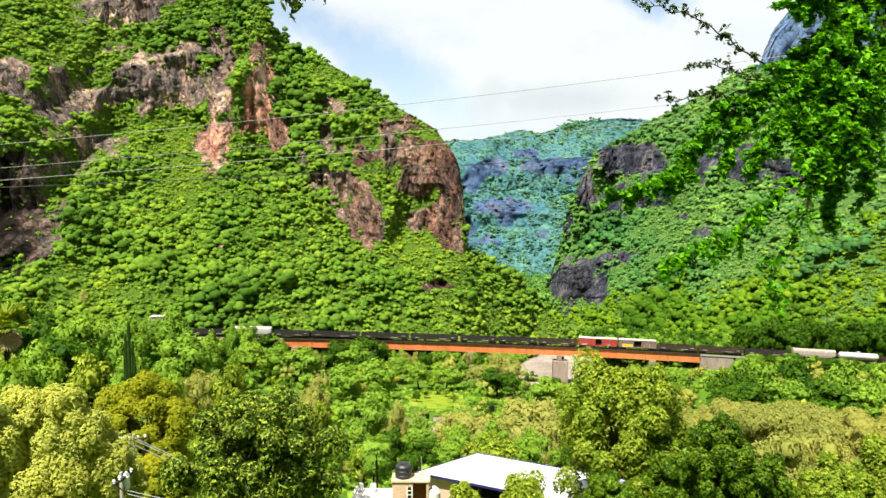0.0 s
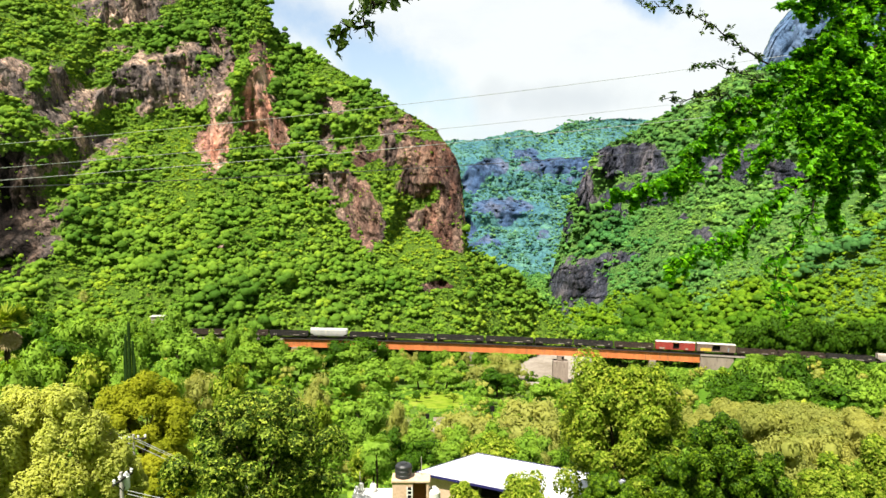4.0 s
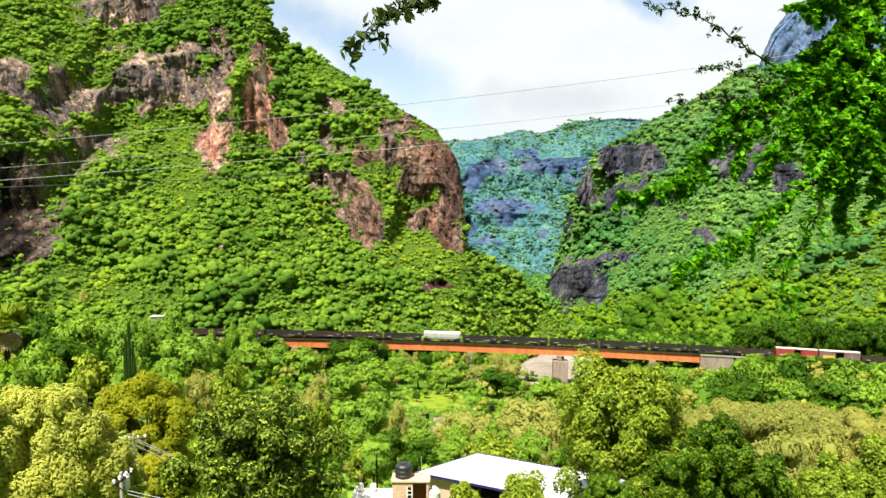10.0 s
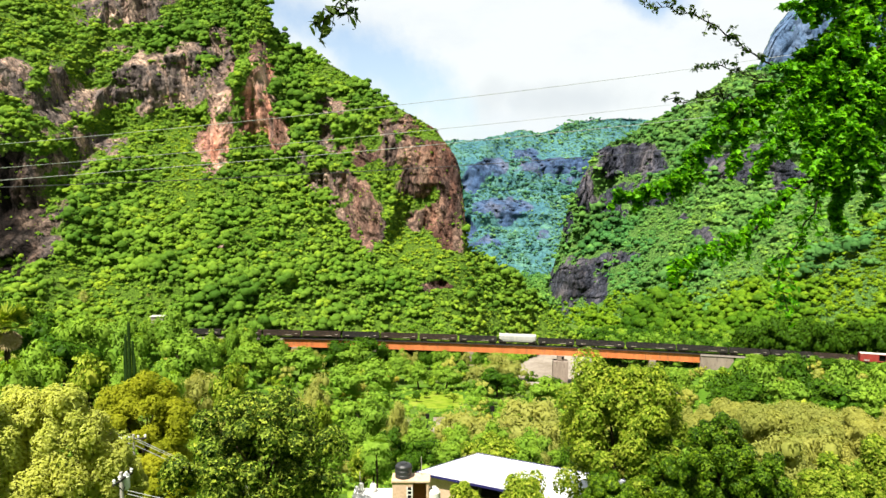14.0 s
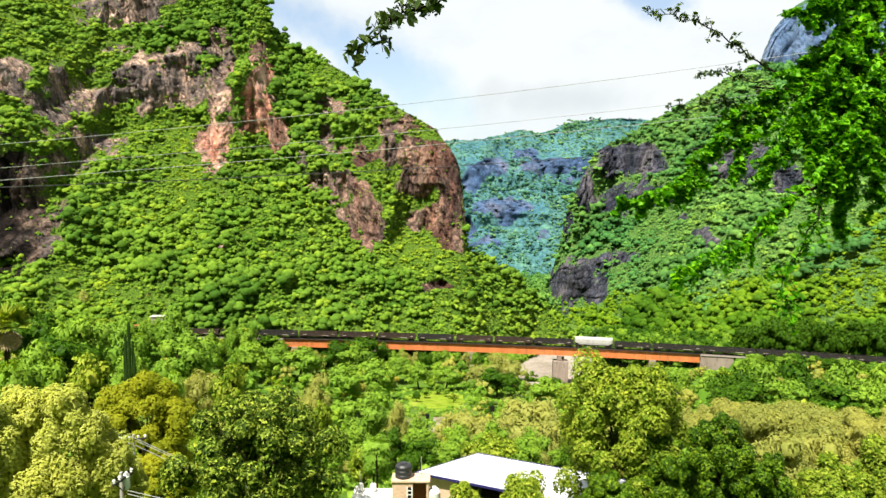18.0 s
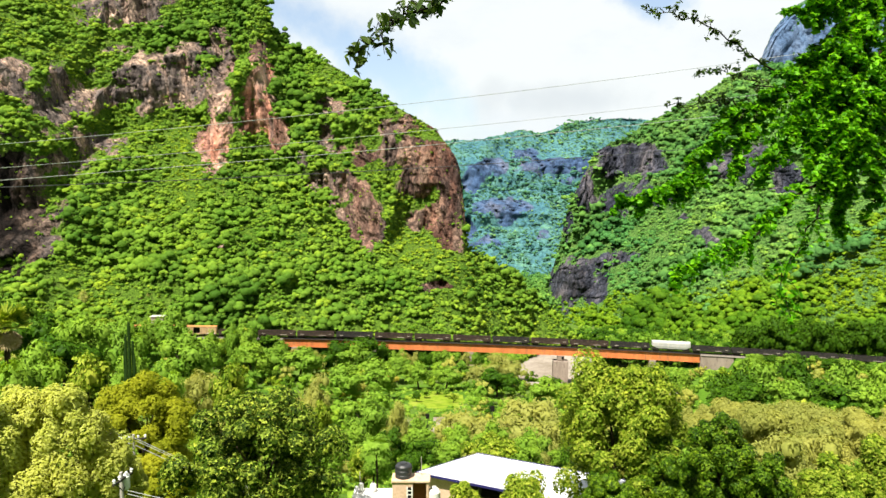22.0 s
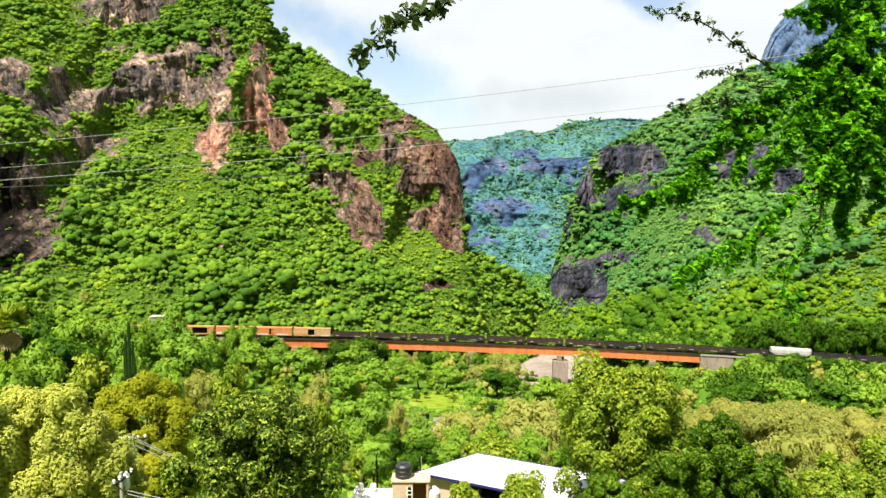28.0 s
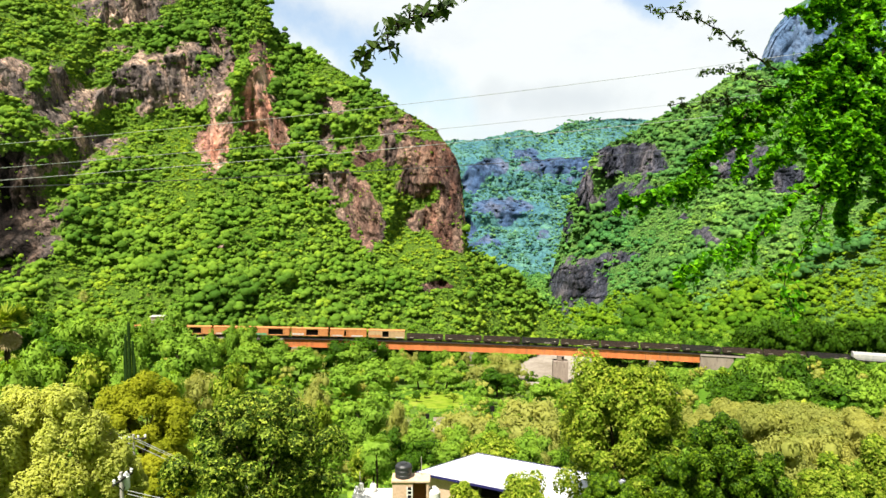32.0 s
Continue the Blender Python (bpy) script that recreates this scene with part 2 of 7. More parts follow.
M_LEAF_SPUR = foliage("leaf_spur", (0.078, 0.165, 0.009), (0.105, 0.21, 0.012), (0.145, 0.255, 0.018), 0.03, 0.25, grain=0.5, mottle=0.7)
# leaf_east: bluish green paints haze over the eastern wall
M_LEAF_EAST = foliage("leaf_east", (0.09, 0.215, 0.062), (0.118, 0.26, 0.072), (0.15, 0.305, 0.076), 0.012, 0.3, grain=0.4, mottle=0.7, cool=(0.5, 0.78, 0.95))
# leaf_far: distance haze put into the leaf colour as blue
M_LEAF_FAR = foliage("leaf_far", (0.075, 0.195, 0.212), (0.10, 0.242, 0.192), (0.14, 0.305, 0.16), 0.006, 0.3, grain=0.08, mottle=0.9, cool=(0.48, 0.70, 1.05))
M_LEAF_MID = foliage("leaf_green", (0.13, 0.235, 0.022), (0.17, 0.30, 0.03), (0.22, 0.355, 0.045), 0.3, 0.3, grain=0.9, mottle=0.5)
# leaf_dark, leaf_deep: pale end paints sun glints on single leaves
M_LEAF_DARK = foliage("leaf_dark", (0.012, 0.03, 0.002), (0.04, 0.08, 0.004), (0.30, 0.38, 0.05), 0.4, 0.12, 0.5, grain=1.6, mottle=0.5)
M_LEAF_DEEP = foliage("leaf_deep", (0.014, 0.036, 0.002), (0.034, 0.082, 0.003), (0.13, 0.22, 0.015), 0.4, 0.14, 0.4, grain=1.6)
M_LEAF_SHADE = foliage("leaf_shade", (0.026, 0.068, 0.003), (0.04, 0.098, 0.005), (0.065, 0.145, 0.008), 0.4, 0.14, 0.5, grain=1.6, mottle=0.5)
M_LEAF_LIME = foliage("leaf_lime", (0.06, 0.115, 0.006), (0.18, 0.265, 0.016), (0.39, 0.44, 0.06), 0.4, 0.3, grain=1.6, mottle=0.5)
M_LEAF_OLIVE = foliage("leaf_olive", (0.27, 0.285, 0.065), (0.31, 0.325, 0.08), (0.36, 0.375, 0.105), 0.35, 0.4, grain=1.6, mottle=0.25)
M_LEAF_PALE = foliage("leaf_pale", (0.33, 0.37, 0.06), (0.41, 0.45, 0.085), (0.48, 0.515, 0.14), 0.35, 0.4, grain=1.6, mottle=0.2)
M_LEAF_GOLD = foliage("leaf_gold", (0.27, 0.285, 0.012), (0.32, 0.335, 0.018), (0.37, 0.38, 0.026), 0.35, 0.38, grain=1.6, mottle=0.3)
M_LEAF_NEAR = foliage("leaf_near", (0.011, 0.065, 0.002), (0.05, 0.20, 0.003), (0.22, 0.56, 0.018), 3.0, 0.5, 0.3, grain=25.0, mottle=0.35)
# leaf_twig: dark colour paints leaves silhouetted against the sky
M_LEAF_TWIG = foliage("leaf_twig", (0.03, 0.055, 0.02), (0.045, 0.075, 0.025), (0.07, 0.12, 0.02), 3.0, 0.3, 0.35, grain=25.0)
M_BARK = surface("bark", [(0.3, (0.025, 0.018, 0.013)), (0.7, (0.075, 0.055, 0.04))], 3.0, 0.95, stretch=(1, 1, 0.2), bump=0.8, dist=0.03)
M_BARKDARK = surface("bark_dark", [(0.3, (0.008, 0.006, 0.005)), (0.7, (0.025, 0.019, 0.014))], 3.0, 0.95, stretch=(1, 1, 0.2), bump=0.8, dist=0.01)
M_ORANGE = surface("girder_orange", [(0.3, (0.52, 0.15, 0.04)), (0.6, (0.66, 0.22, 0.07))], 0.25, 0.6, dirt=(0.30, 0.12, 0.06), stretch=(1, 1, 0.4))
M_CONC = surface("concrete", [(0.3, (0.23, 0.18, 0.15)), (0.7, (0.35, 0.29, 0.245))], 0.3, 0.9, dirt=(0.15, 0.115, 0.095), stretch=(1, 1, 0.3))
M_BLACKCAR = surface("car_black", [(0.3, (0.010, 0.009, 0.009)), (0.7, (0.028, 0.025, 0.022))], 0.3, 0.75, dirt=(0.06, 0.045, 0.03))
M_BROWNCAR = surface("car_brown", [(0.3, (0.022, 0.014, 0.010)), (0.7, (0.052, 0.033, 0.022))], 0.3, 0.8, dirt=(0.09, 0.055, 0.03))
M_DARKFILL = surface("dark_fill", [(0.3, (0.02, 0.016, 0.013)), (0.7, (0.055, 0.04, 0.03))], 1.2, 0.95, fine=8, bump=0.8, dist=0.05)
M_REDCAR = surface("car_red", [(0.3, (0.26, 0.028, 0.023)), (0.7, (0.37, 0.046, 0.035))], 0.4, 0.6, dirt=(0.24, 0.09, 0.06))
M_ORANGECAR = surface("car_orange", [(0.3, (0.46, 0.17, 0.05)), (0.7, (0.62, 0.27, 0.09))], 0.4, 0.6, dirt=(0.34, 0.15, 0.07))
M_TANCAR = surface("car_tan", [(0.3, (0.42, 0.28, 0.14)), (0.7, (0.55, 0.38, 0.2))], 0.4, 0.6, dirt=(0.3, 0.17, 0.09))
M_GREYCAR = surface("car_grey", [(0.3, (0.30, 0.26, 0.23)), (0.7, (0.42, 0.37, 0.32))], 0.4, 0.7, dirt=(0.25, 0.16, 0.1))
M_WEATHERED = surface("car_weathered", [(0.3, (0.13, 0.085, 0.065)), (0.7, (0.22, 0.15, 0.12))], 0.4, 0.75, dirt=(0.09, 0.06, 0.05))
M_WHITECAR = surface("car_white", [(0.3, (0.37, 0.37, 0.36)), (0.7, (0.47, 0.47, 0.46))], 0.5, 0.5, dirt=(0.5, 0.45, 0.38), stretch=(1, 1, 0.3))
M_ROOFPALE = surface("car_roof", [(0.3, (0.5, 0.48, 0.46)), (0.7, (0.66, 0.64, 0.62))], 0.5, 0.55, dirt=(0.4, 0.3, 0.22))
M_DARK = surface("dark_opening", [(0.3, (0.008, 0.008, 0.008)), (0.7, (0.02, 0.018, 0.016))], 1.0, 0.9)
M_STEEL = surface("dark_steel", [(0.3, (0.03, 0.028, 0.026)), (0.7, (0.075, 0.06, 0.05))], 1.5, 0.7, 0.3)
M_BALLAST = surface("ballast", [(0.3, (0.12, 0.105, 0.095)), (0.7, (0.24, 0.21, 0.18))], 2.0, 0.95, fine=14, bump=0.8, dist=0.05)
M_WHITEROOF = surface("roof_sheet", [(0.3, (0.74, 0.75, 0.78)), (0.7, (0.82, 0.83, 0.85))], 0.3, 0.45, 0.0, bump=0.1)
M_BLUETRIM = surface("blue_trim", [(0.3, (0.014, 0.012, 0.08)), (0.7, (0.024, 0.02, 0.13))], 0.8, 0.5)
M_TANWALL = surface("tan_render", [(0.3, (0.54, 0.37, 0.26)), (0.7, (0.66, 0.47, 0.35))], 0.7, 0.9, dirt=(0.42, 0.28, 0.17))
M_GREYWALL = surface("block_wall", [(0.3, (0.20, 0.18, 0.16)), (0.7, (0.32, 0.29, 0.26))], 0.6, 0.95)
M_WHITEWALL = surface("white_paint", [(0.3, (0.70, 0.69, 0.66)), (0.7, (0.8, 0.79, 0.77))], 0.7, 0.8, dirt=(0.6, 0.58, 0.53))
M_RUST = surface("rust_brown", [(0.3, (0.20, 0.07, 0.035)), (0.7, (0.32, 0.12, 0.06))], 1.0, 0.85)
M_TANKBLACK = surface("tank_plastic", [(0.3, (0.02, 0.021, 0.023)), (0.7, (0.04, 0.042, 0.046))], 0.9, 0.45, bump=0.1)
M_TANKWHITE = surface("tank_pale", [(0.3, (0.66, 0.65, 0.62)), (0.7, (0.76, 0.75, 0.72))], 0.9, 0.5, bump=0.1)
M_WIRE = surface("cable_pale", [(0.3, (0.48, 0.49, 0.5)), (0.7, (0.64, 0.65, 0.66))], 1.0, 0.4, 0.6, bump=0.05)
M_WIREDARK = surface("cable_dark", [(0.3, (0.03, 0.03, 0.035)), (0.7, (0.06, 0.06, 0.065))], 1.0, 0.6, bump=0.05)
M_POLE = surface("pole_concrete", [(0.3, (0.30, 0.28, 0.25)), (0.7, (0.45, 0.42, 0.38))], 1.2, 0.9)
M_CERAMIC = surface("insulator_pale", [(0.3, (0.6, 0.6, 0.6)), (0.7, (0.75, 0.75, 0.75))], 2.0, 0.3)
M_THATCH = surface("dry_frond", [(0.3, (0.30, 0.22, 0.11)), (0.7, (0.50, 0.40, 0.24))], 4.0, 0.9)
M_CACTUS = surface("cactus_skin", [(0.3, (0.015, 0.04, 0.006)), (0.7, (0.03, 0.065, 0.012))], 1.5, 0.9, stretch=(3, 3, 0.3))
M_GREENPAINT = surface("paint_green", [(0.3, (0.06, 0.3, 0.13)), (0.7, (0.12, 0.45, 0.22))], 1.5, 0.6)
M_YELLOWPAINT = surface("paint_yellow", [(0.3, (0.6, 0.38, 0.04)), (0.7, (0.75, 0.5, 0.08))], 1.5, 0.6)
M_BLUEPAINT = surface("paint_blue", [(0.3, (0.12, 0.16, 0.24)), (0.7, (0.22, 0.28, 0.36))], 1.5, 0.6)


# ---- mesh helpers ----
def np_mesh(name, verts, faces):
    """A mesh from arrays: verts (n, 3), faces (m, 3 or 4)."""
    verts, faces = np.asarray(verts, np.float32), np.asarray(faces, np.int32)
    me = bpy.data.meshes.new(name)
    k = faces.shape[1]
    me.vertices.add(len(verts))
    me.vertices.foreach_set("co", verts.ravel())
    me.loops.add(faces.size)
    me.loops.foreach_set("vertex_index", faces.ravel())
    me.polygons.add(len(faces))
    me.polygons.foreach_set("loop_start", np.arange(0, faces.size, k, dtype=np.int32))
    me.update(calc_edges=True)
    return me


def mesh_of(bm, name):
    me = bpy.data.meshes.new(name)
    bmesh.ops.recalc_face_normals(bm, faces=bm.faces[:])
    bm.to_mesh(me)
    bm.free()
    return me


def part(name, bm, material, parent=None, label=""):
    """One mesh object out of a bmesh or a mesh, under a thing or a part."""
    me = bm if isinstance(bm, bpy.types.Mesh) else mesh_of(bm, name)
    if not me.materials:
        me.materials.append(material)
    ob = new(name, me)
    ob.parent = parent
    if label:
        ob["label"] = label
    return ob


def thing(name, m, label, category, group="", kind=""):
    ob = new(name)
    ob.empty_display_size = 0.2
    ob.matrix_basis = m
    return tagged(ob, label, category, group, kind)


def box(bm, x0, x1, y0, y1, z0, z1, bevel=0.0):
    r = bmesh.ops.create_cube(bm, size=1.0, matrix=Matrix.Translation(((x0 + x1) / 2, (y0 + y1) / 2, (z0 + z1) / 2)) @ Matrix.Diagonal((x1 - x0, y1 - y0, z1 - z0, 1)))
    if bevel:
        edges = list({e for v in r["verts"] for e in v.link_edges})
        bmesh.ops.bevel(bm, geom=edges, offset=bevel, segments=1, affect="EDGES")
    return bm


def rod(bm, a, b, r0, r1=None, seg=8):
    a, b = Vector(a), Vector(b)
    d = b - a
    m = Matrix.Translation((a + b) / 2) @ d.to_track_quat("Z", "Y").to_matrix().to_4x4()
    bmesh.ops.create_cone(bm, cap_ends=True, segments=seg, radius1=r0, radius2=r0 if r1 is None else r1, depth=d.length, matrix=m)
    return bm


def boxes(*rows, bevel=0.0):
    bm = bmesh.new()
    for r in rows:
        box(bm, *r, bevel=bevel)
    return bm


def tube(bm, pts, r0, r1, seg=6):
    """A tapering tube along points, bent smoothly at the joints."""
    pts = [Vector(p) for p in pts]
    rings = []
    for i, p in enumerate(pts):
        d = (pts[min(i + 1, len(pts) - 1)] - pts[max(i - 1, 0)]).normalized()
        q = d.to_track_quat("Z", "Y")
        r = r0 + (r1 - r0) * i / (len(pts) - 1)
        rings.append([bm.verts.new(p + q @ Vector((math.cos(6.28319 * k / seg) * r, math.sin(6.28319 * k / seg) * r, 0))) for k in range(seg)])
    for a, b in zip(rings, rings[1:]):
        for k in range(seg):
            bm.faces.new((a[k], a[(k + 1) % seg], b[(k + 1) % seg], b[k]))
    bm.faces.new(rings[-1])
    bm.faces.new(rings[0][::-1])
    return bm


def lathe(bm, profile, seg=20, centre=(0, 0, 0)):
    """A turned body about the vertical from (radius, height) pairs."""
    rings = [[bm.verts.new((centre[0] + r * math.cos(6.28319 * k / seg), centre[1] + r * math.sin(6.28319 * k / seg), centre[2] + z)) for k in range(seg)] for r, z in profile]
    for a, b in zip(rings, rings[1:]):
        for k in range(seg):
            bm.faces.new((a[k], a[(k + 1) % seg], b[(k + 1) % seg], b[k]))
    bm.faces.new(rings[-1])
    bm.faces.new(rings[0][::-1])
    return bm


def unit(a):
    return a / np.maximum(np.linalg.norm(a, axis=-1, keepdims=True), 1e-9)


def leaf_arrays(centre, normal, rng, length, width, point=None, fold=0.0, shape="tri", soft=None):
    """Vertices, faces and shading normals of many leaves: single triangles far off, folded six-sided ovals near by."""
    n = len(centre)
    t = rng.normal(size=(n, 3)) if point is None else np.broadcast_to(point, (n, 3)) + rng.normal(size=(n, 3)) * 0.45
    t = unit(t - normal * (t * normal).sum(1, keepdims=True))
    b = np.cross(normal, t)
    s = rng.uniform(0.6, 1.3, (n, 1))
    L, W = t * length * s, b * width * s
    up = normal * fold * width * s
    soft = normal if soft is None else soft
    if shape == "oval":
        v = np.stack([centre - L, centre - L * 0.45 + W * 0.85 + up, centre + L * 0.3 + W + up, centre + L, centre + L * 0.3 - W + up, centre - L * 0.45 - W * 0.85 + up], 1)
        base = np.arange(n)[:, None] * 6
        f = np.concatenate([base + np.array(q) for q in ((3, 2, 1, 0), (5, 4, 3, 0))])
        return v.reshape(-1, 3), f, np.repeat(soft, 6, 0)
    v = np.stack([centre - L * 0.8 - W, centre + L * 1.2, centre - L * 0.8 + W], 1)
    return v.reshape(-1, 3), np.arange(n * 3).reshape(n, 3), np.repeat(soft, 3, 0)


def ball():
    bm = bmesh.new()
    bmesh.ops.create_icosphere(bm, subdivisions=1, radius=1.0)
    v = np.array([q.co for q in bm.verts])
    f = np.array([[q.index for q in face.verts] for face in bm.faces if face.calc_center_median().z > -0.6])
    bm.free()
    return v, f


BALL_V, BALL_F = ball()


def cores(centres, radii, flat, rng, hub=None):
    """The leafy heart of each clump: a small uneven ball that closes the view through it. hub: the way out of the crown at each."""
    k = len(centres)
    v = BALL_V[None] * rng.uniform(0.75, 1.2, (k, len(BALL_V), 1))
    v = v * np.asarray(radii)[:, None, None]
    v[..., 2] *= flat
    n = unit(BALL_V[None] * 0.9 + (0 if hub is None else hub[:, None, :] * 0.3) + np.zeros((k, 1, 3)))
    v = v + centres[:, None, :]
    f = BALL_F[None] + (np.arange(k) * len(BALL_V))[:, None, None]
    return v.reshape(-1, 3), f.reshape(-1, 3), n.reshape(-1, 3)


def joined(name, *groups):
    """One mesh out of groups of vertices, faces and shading normals, so that a clump of leaves is shaded as one soft mass."""
    vs, fs, ns, n = [], [], [], 0
    for v, f, soft in groups:
        vs.append(v)
        fs.append(f + n)
        ns.append(soft)
        n += len(v)
    me = np_mesh(name, np.concatenate(vs), np.concatenate(fs))
    me.polygons.foreach_set("use_smooth", np.ones(len(me.polygons), bool))
    me.normals_split_custom_set_from_vertices(unit(np.concatenate(ns)).astype(np.float32))
    return me


def crown_leaves(rng, centres, radii, count, lobes=6, flat=0.8, spread=0.5, low=-0.35, reach=(0.45, 0.75), ruffle=0.42):
    """Places and normals of leaves on lumpy crowns: every crown has some lobes, every lobe a skin of leaves.
    Gives leaf places, leaf normals, shading normals, lobe places, lobe sizes and the way out of the crown at each lobe."""
    k = len(centres)
    lobe = unit(rng.normal(size=(k, lobes, 3)))
    lobe[..., 2] = np.where(lobe[..., 2] < low, -lobe[..., 2], lobe[..., 2])
    hub = unit(lobe + np.array([0, 0, 0.25]))
    lobe *= rng.uniform(reach[0], reach[1], (k, lobes, 1))
    size = rng.uniform(0.75, 1.25, (k, lobes, 1)) * spread
    pick = rng.integers(0, lobes, (k, count))[..., None]
    d = unit(rng.normal(size=(k, count, 3)))
    d[..., 2] = np.where(d[..., 2] < -0.45, -d[..., 2], d[..., 2])
    off = np.take_along_axis(lobe, pick.repeat(3, 2), 1) + d * np.take_along_axis(size, pick, 1) * rng.uniform(0.85, 1.1, (k, count, 1))
    off[..., 2] *= flat
    r = np.asarray(radii)[:, None, None]
    p = centres[:, None, :] + off * r
    tilt = rng.normal(size=d.shape)
    nrm = unit(d + np.array([0, -0.1, 0.35]) + tilt * ruffle)
    soft = unit(d * 0.9 + np.take_along_axis(hub, pick.repeat(3, 2), 1) * 0.3 + tilt * 0.16)
    lobe[..., 2] *= flat
    return p.reshape(-1, 3), nrm.reshape(-1, 3), soft.reshape(-1, 3), (centres[:, None, :] + lobe * r).reshape(-1, 3), (size * r).reshape(-1), hub.reshape(-1, 3)


# ---- mountains: break lines as (bearing x/y, distance y, height z) ----
WEST_TOE = [(-0.778, 319, 6.6), (-0.585, 328, 5.1), (-0.532, 330, 4.6), (-0.503, 332, 4.4), (-0.473, 333, 4.1), (-0.435, 335, 3.7), (-0.361, 338, 3.0), (-0.324, 339, 2.6), (-0.298, 340, 2.3), (-0.257, 341, 1.9), (-0.239, 341, 1.7), (-0.227, 341, 1.6), (-0.197, 342, 1.3), (-0.167, 342, 1.0), (-0.137, 343, 0.7), (-0.100, 343, 0.3), (-0.078, 343, 0.0), (-0.048, 343, -1.5), (-0.010, 343, -5.0), (0.021, 343, -8.0), (0.026, 343, -8.4), (0.031, 343, -8.9), (0.091, 366, -18.3), (0.132, 397, -21.7), (0.164, 419, -22.0), (0.170, 422, -22.3), (0.206, 440, -24.0)]
WEST_FOOT = [(-0.769, 382, 51.9), (-0.577, 394, 52.8), (-0.525, 405, 58.3), (-0.495, 423, 70.3), (-0.464, 443, 83.3), (-0.426, 475, 105.0), (-0.353, 484, 108.1), (-0.316, 487, 109.4), (-0.292, 450, 81.9), (-0.252, 449, 80.2), (-0.234, 449, 79.2), (-0.223, 447, 77.9), (-0.193, 449, 78.6), (-0.164, 439, 70.3), (-0.135, 421, 57.0), (-0.099, 399, 40.8), (-0.077, 395, 37.3), (-0.047, 416, 51.0), (-0.010, 411, 43.9), (0.021, 406, 37.6), (0.026, 405, 35.9), (0.031, 404, 34.8), (0.090, 417, 18.2), (0.131, 427, 0.1), (0.163, 430, -13.8), (0.170, 430, -16.7), (0.206, 443, -21.6)]
WEST_RIM = [(-0.765, 388, 77.2), (-0.572, 406, 98.2), (-0.521, 415, 97.4), (-0.492, 430, 96.9), (-0.462, 449, 104.6), (-0.424, 484, 138.7), (-0.350, 494, 150.8), (-0.314, 499, 155.0), (-0.291, 456, 106.8), (-0.249, 463, 135.7), (-0.232, 464, 140.8), (-0.221, 456, 111.7), (-0.193, 454, 95.1), (-0.164, 442, 81.6), (-0.135, 426, 78.1), (-0.098, 405, 64.3), (-0.077, 398, 48.3), (-0.047, 424, 80.5), (-0.010, 420, 77.3), (0.021, 413, 64.2), (0.026, 408, 47.8), (0.031, 404, 35.1), (0.090, 417, 18.5), (0.131, 427, 0.4), (0.163, 430, -13.4), (0.170, 430, -16.6), (0.206, 443, -21.5)]
WEST_LEDGE = [(-0.760, 428, 109.1), (-0.571, 418, 108.2), (-0.520, 434, 112.8), (-0.491, 452, 114.6), (-0.460, 482, 131.5), (-0.422, 524, 170.5), (-0.349, 543, 189.6), (-0.313, 535, 184.1), (-0.289, 499, 140.8), (-0.249, 484, 152.6), (-0.231, 483, 155.7), (-0.221, 480, 131.3), (-0.192, 477, 113.7), (-0.163, 468, 102.8), (-0.134, 447, 94.8), (-0.098, 435, 87.7), (-0.076, 423, 68.7), (-0.047, 426, 82.4), (-0.010, 422, 78.9), (0.021, 414, 65.1), (0.026, 415, 53.5), (0.031, 404, 35.4), (0.090, 417, 18.8), (0.131, 427, 0.6), (0.163, 431, -13.2), (0.170, 430, -16.5), (0.206, 443, -21.4)]
WEST_SCARP = [(-0.756, 439, 141.6), (-0.568, 426, 133.4), (-0.518, 441, 132.4), (-0.489, 459, 135.1), (-0.459, 490, 153.5), (-0.420, 532, 194.6), (-0.348, 550, 210.4), (-0.312, 542, 204.6), (-0.288, 508, 167.4), (-0.248, 492, 174.7), (-0.231, 490, 177.9), (-0.220, 485, 145.8), (-0.192, 483, 131.6), (-0.163, 475, 123.8), (-0.134, 453, 111.4), (-0.098, 439, 102.3), (-0.076, 433, 97.1), (-0.047, 432, 98.5), (-0.010, 427, 93.6), (0.021, 419, 77.9), (0.026, 417, 59.6), (0.031, 404, 35.7), (0.090, 417, 19.1), (0.131, 427, 0.9), (0.163, 431, -12.9), (0.170, 430, -16.4), (0.206, 443, -21.3)]
WEST_CREST = [(-0.745, 607, 275.9), (-0.560, 577, 253.5), (-0.510, 598, 258.3), (-0.482, 619, 262.7), (-0.453, 631, 266.6), (-0.418, 616, 261.8), (-0.346, 613, 260.9), (-0.311, 603, 253.7), (-0.286, 590, 233.2), (-0.247, 523, 199.9), (-0.230, 506, 190.2), (-0.220, 512, 167.6), (-0.191, 519, 160.8), (-0.162, 512, 153.3), (-0.133, 490, 141.3), (-0.097, 472, 128.6), (-0.076, 461, 119.5), (-0.047, 448, 111.6), (-0.010, 435, 100.4), (0.020, 424, 82.3), (0.026, 425, 65.6), (0.031, 405, 35.9), (0.090, 418, 19.4), (0.131, 428, 1.2), (0.163, 431, -12.6), (0.170, 430, -16.3), (0.206, 443, -21.2)]
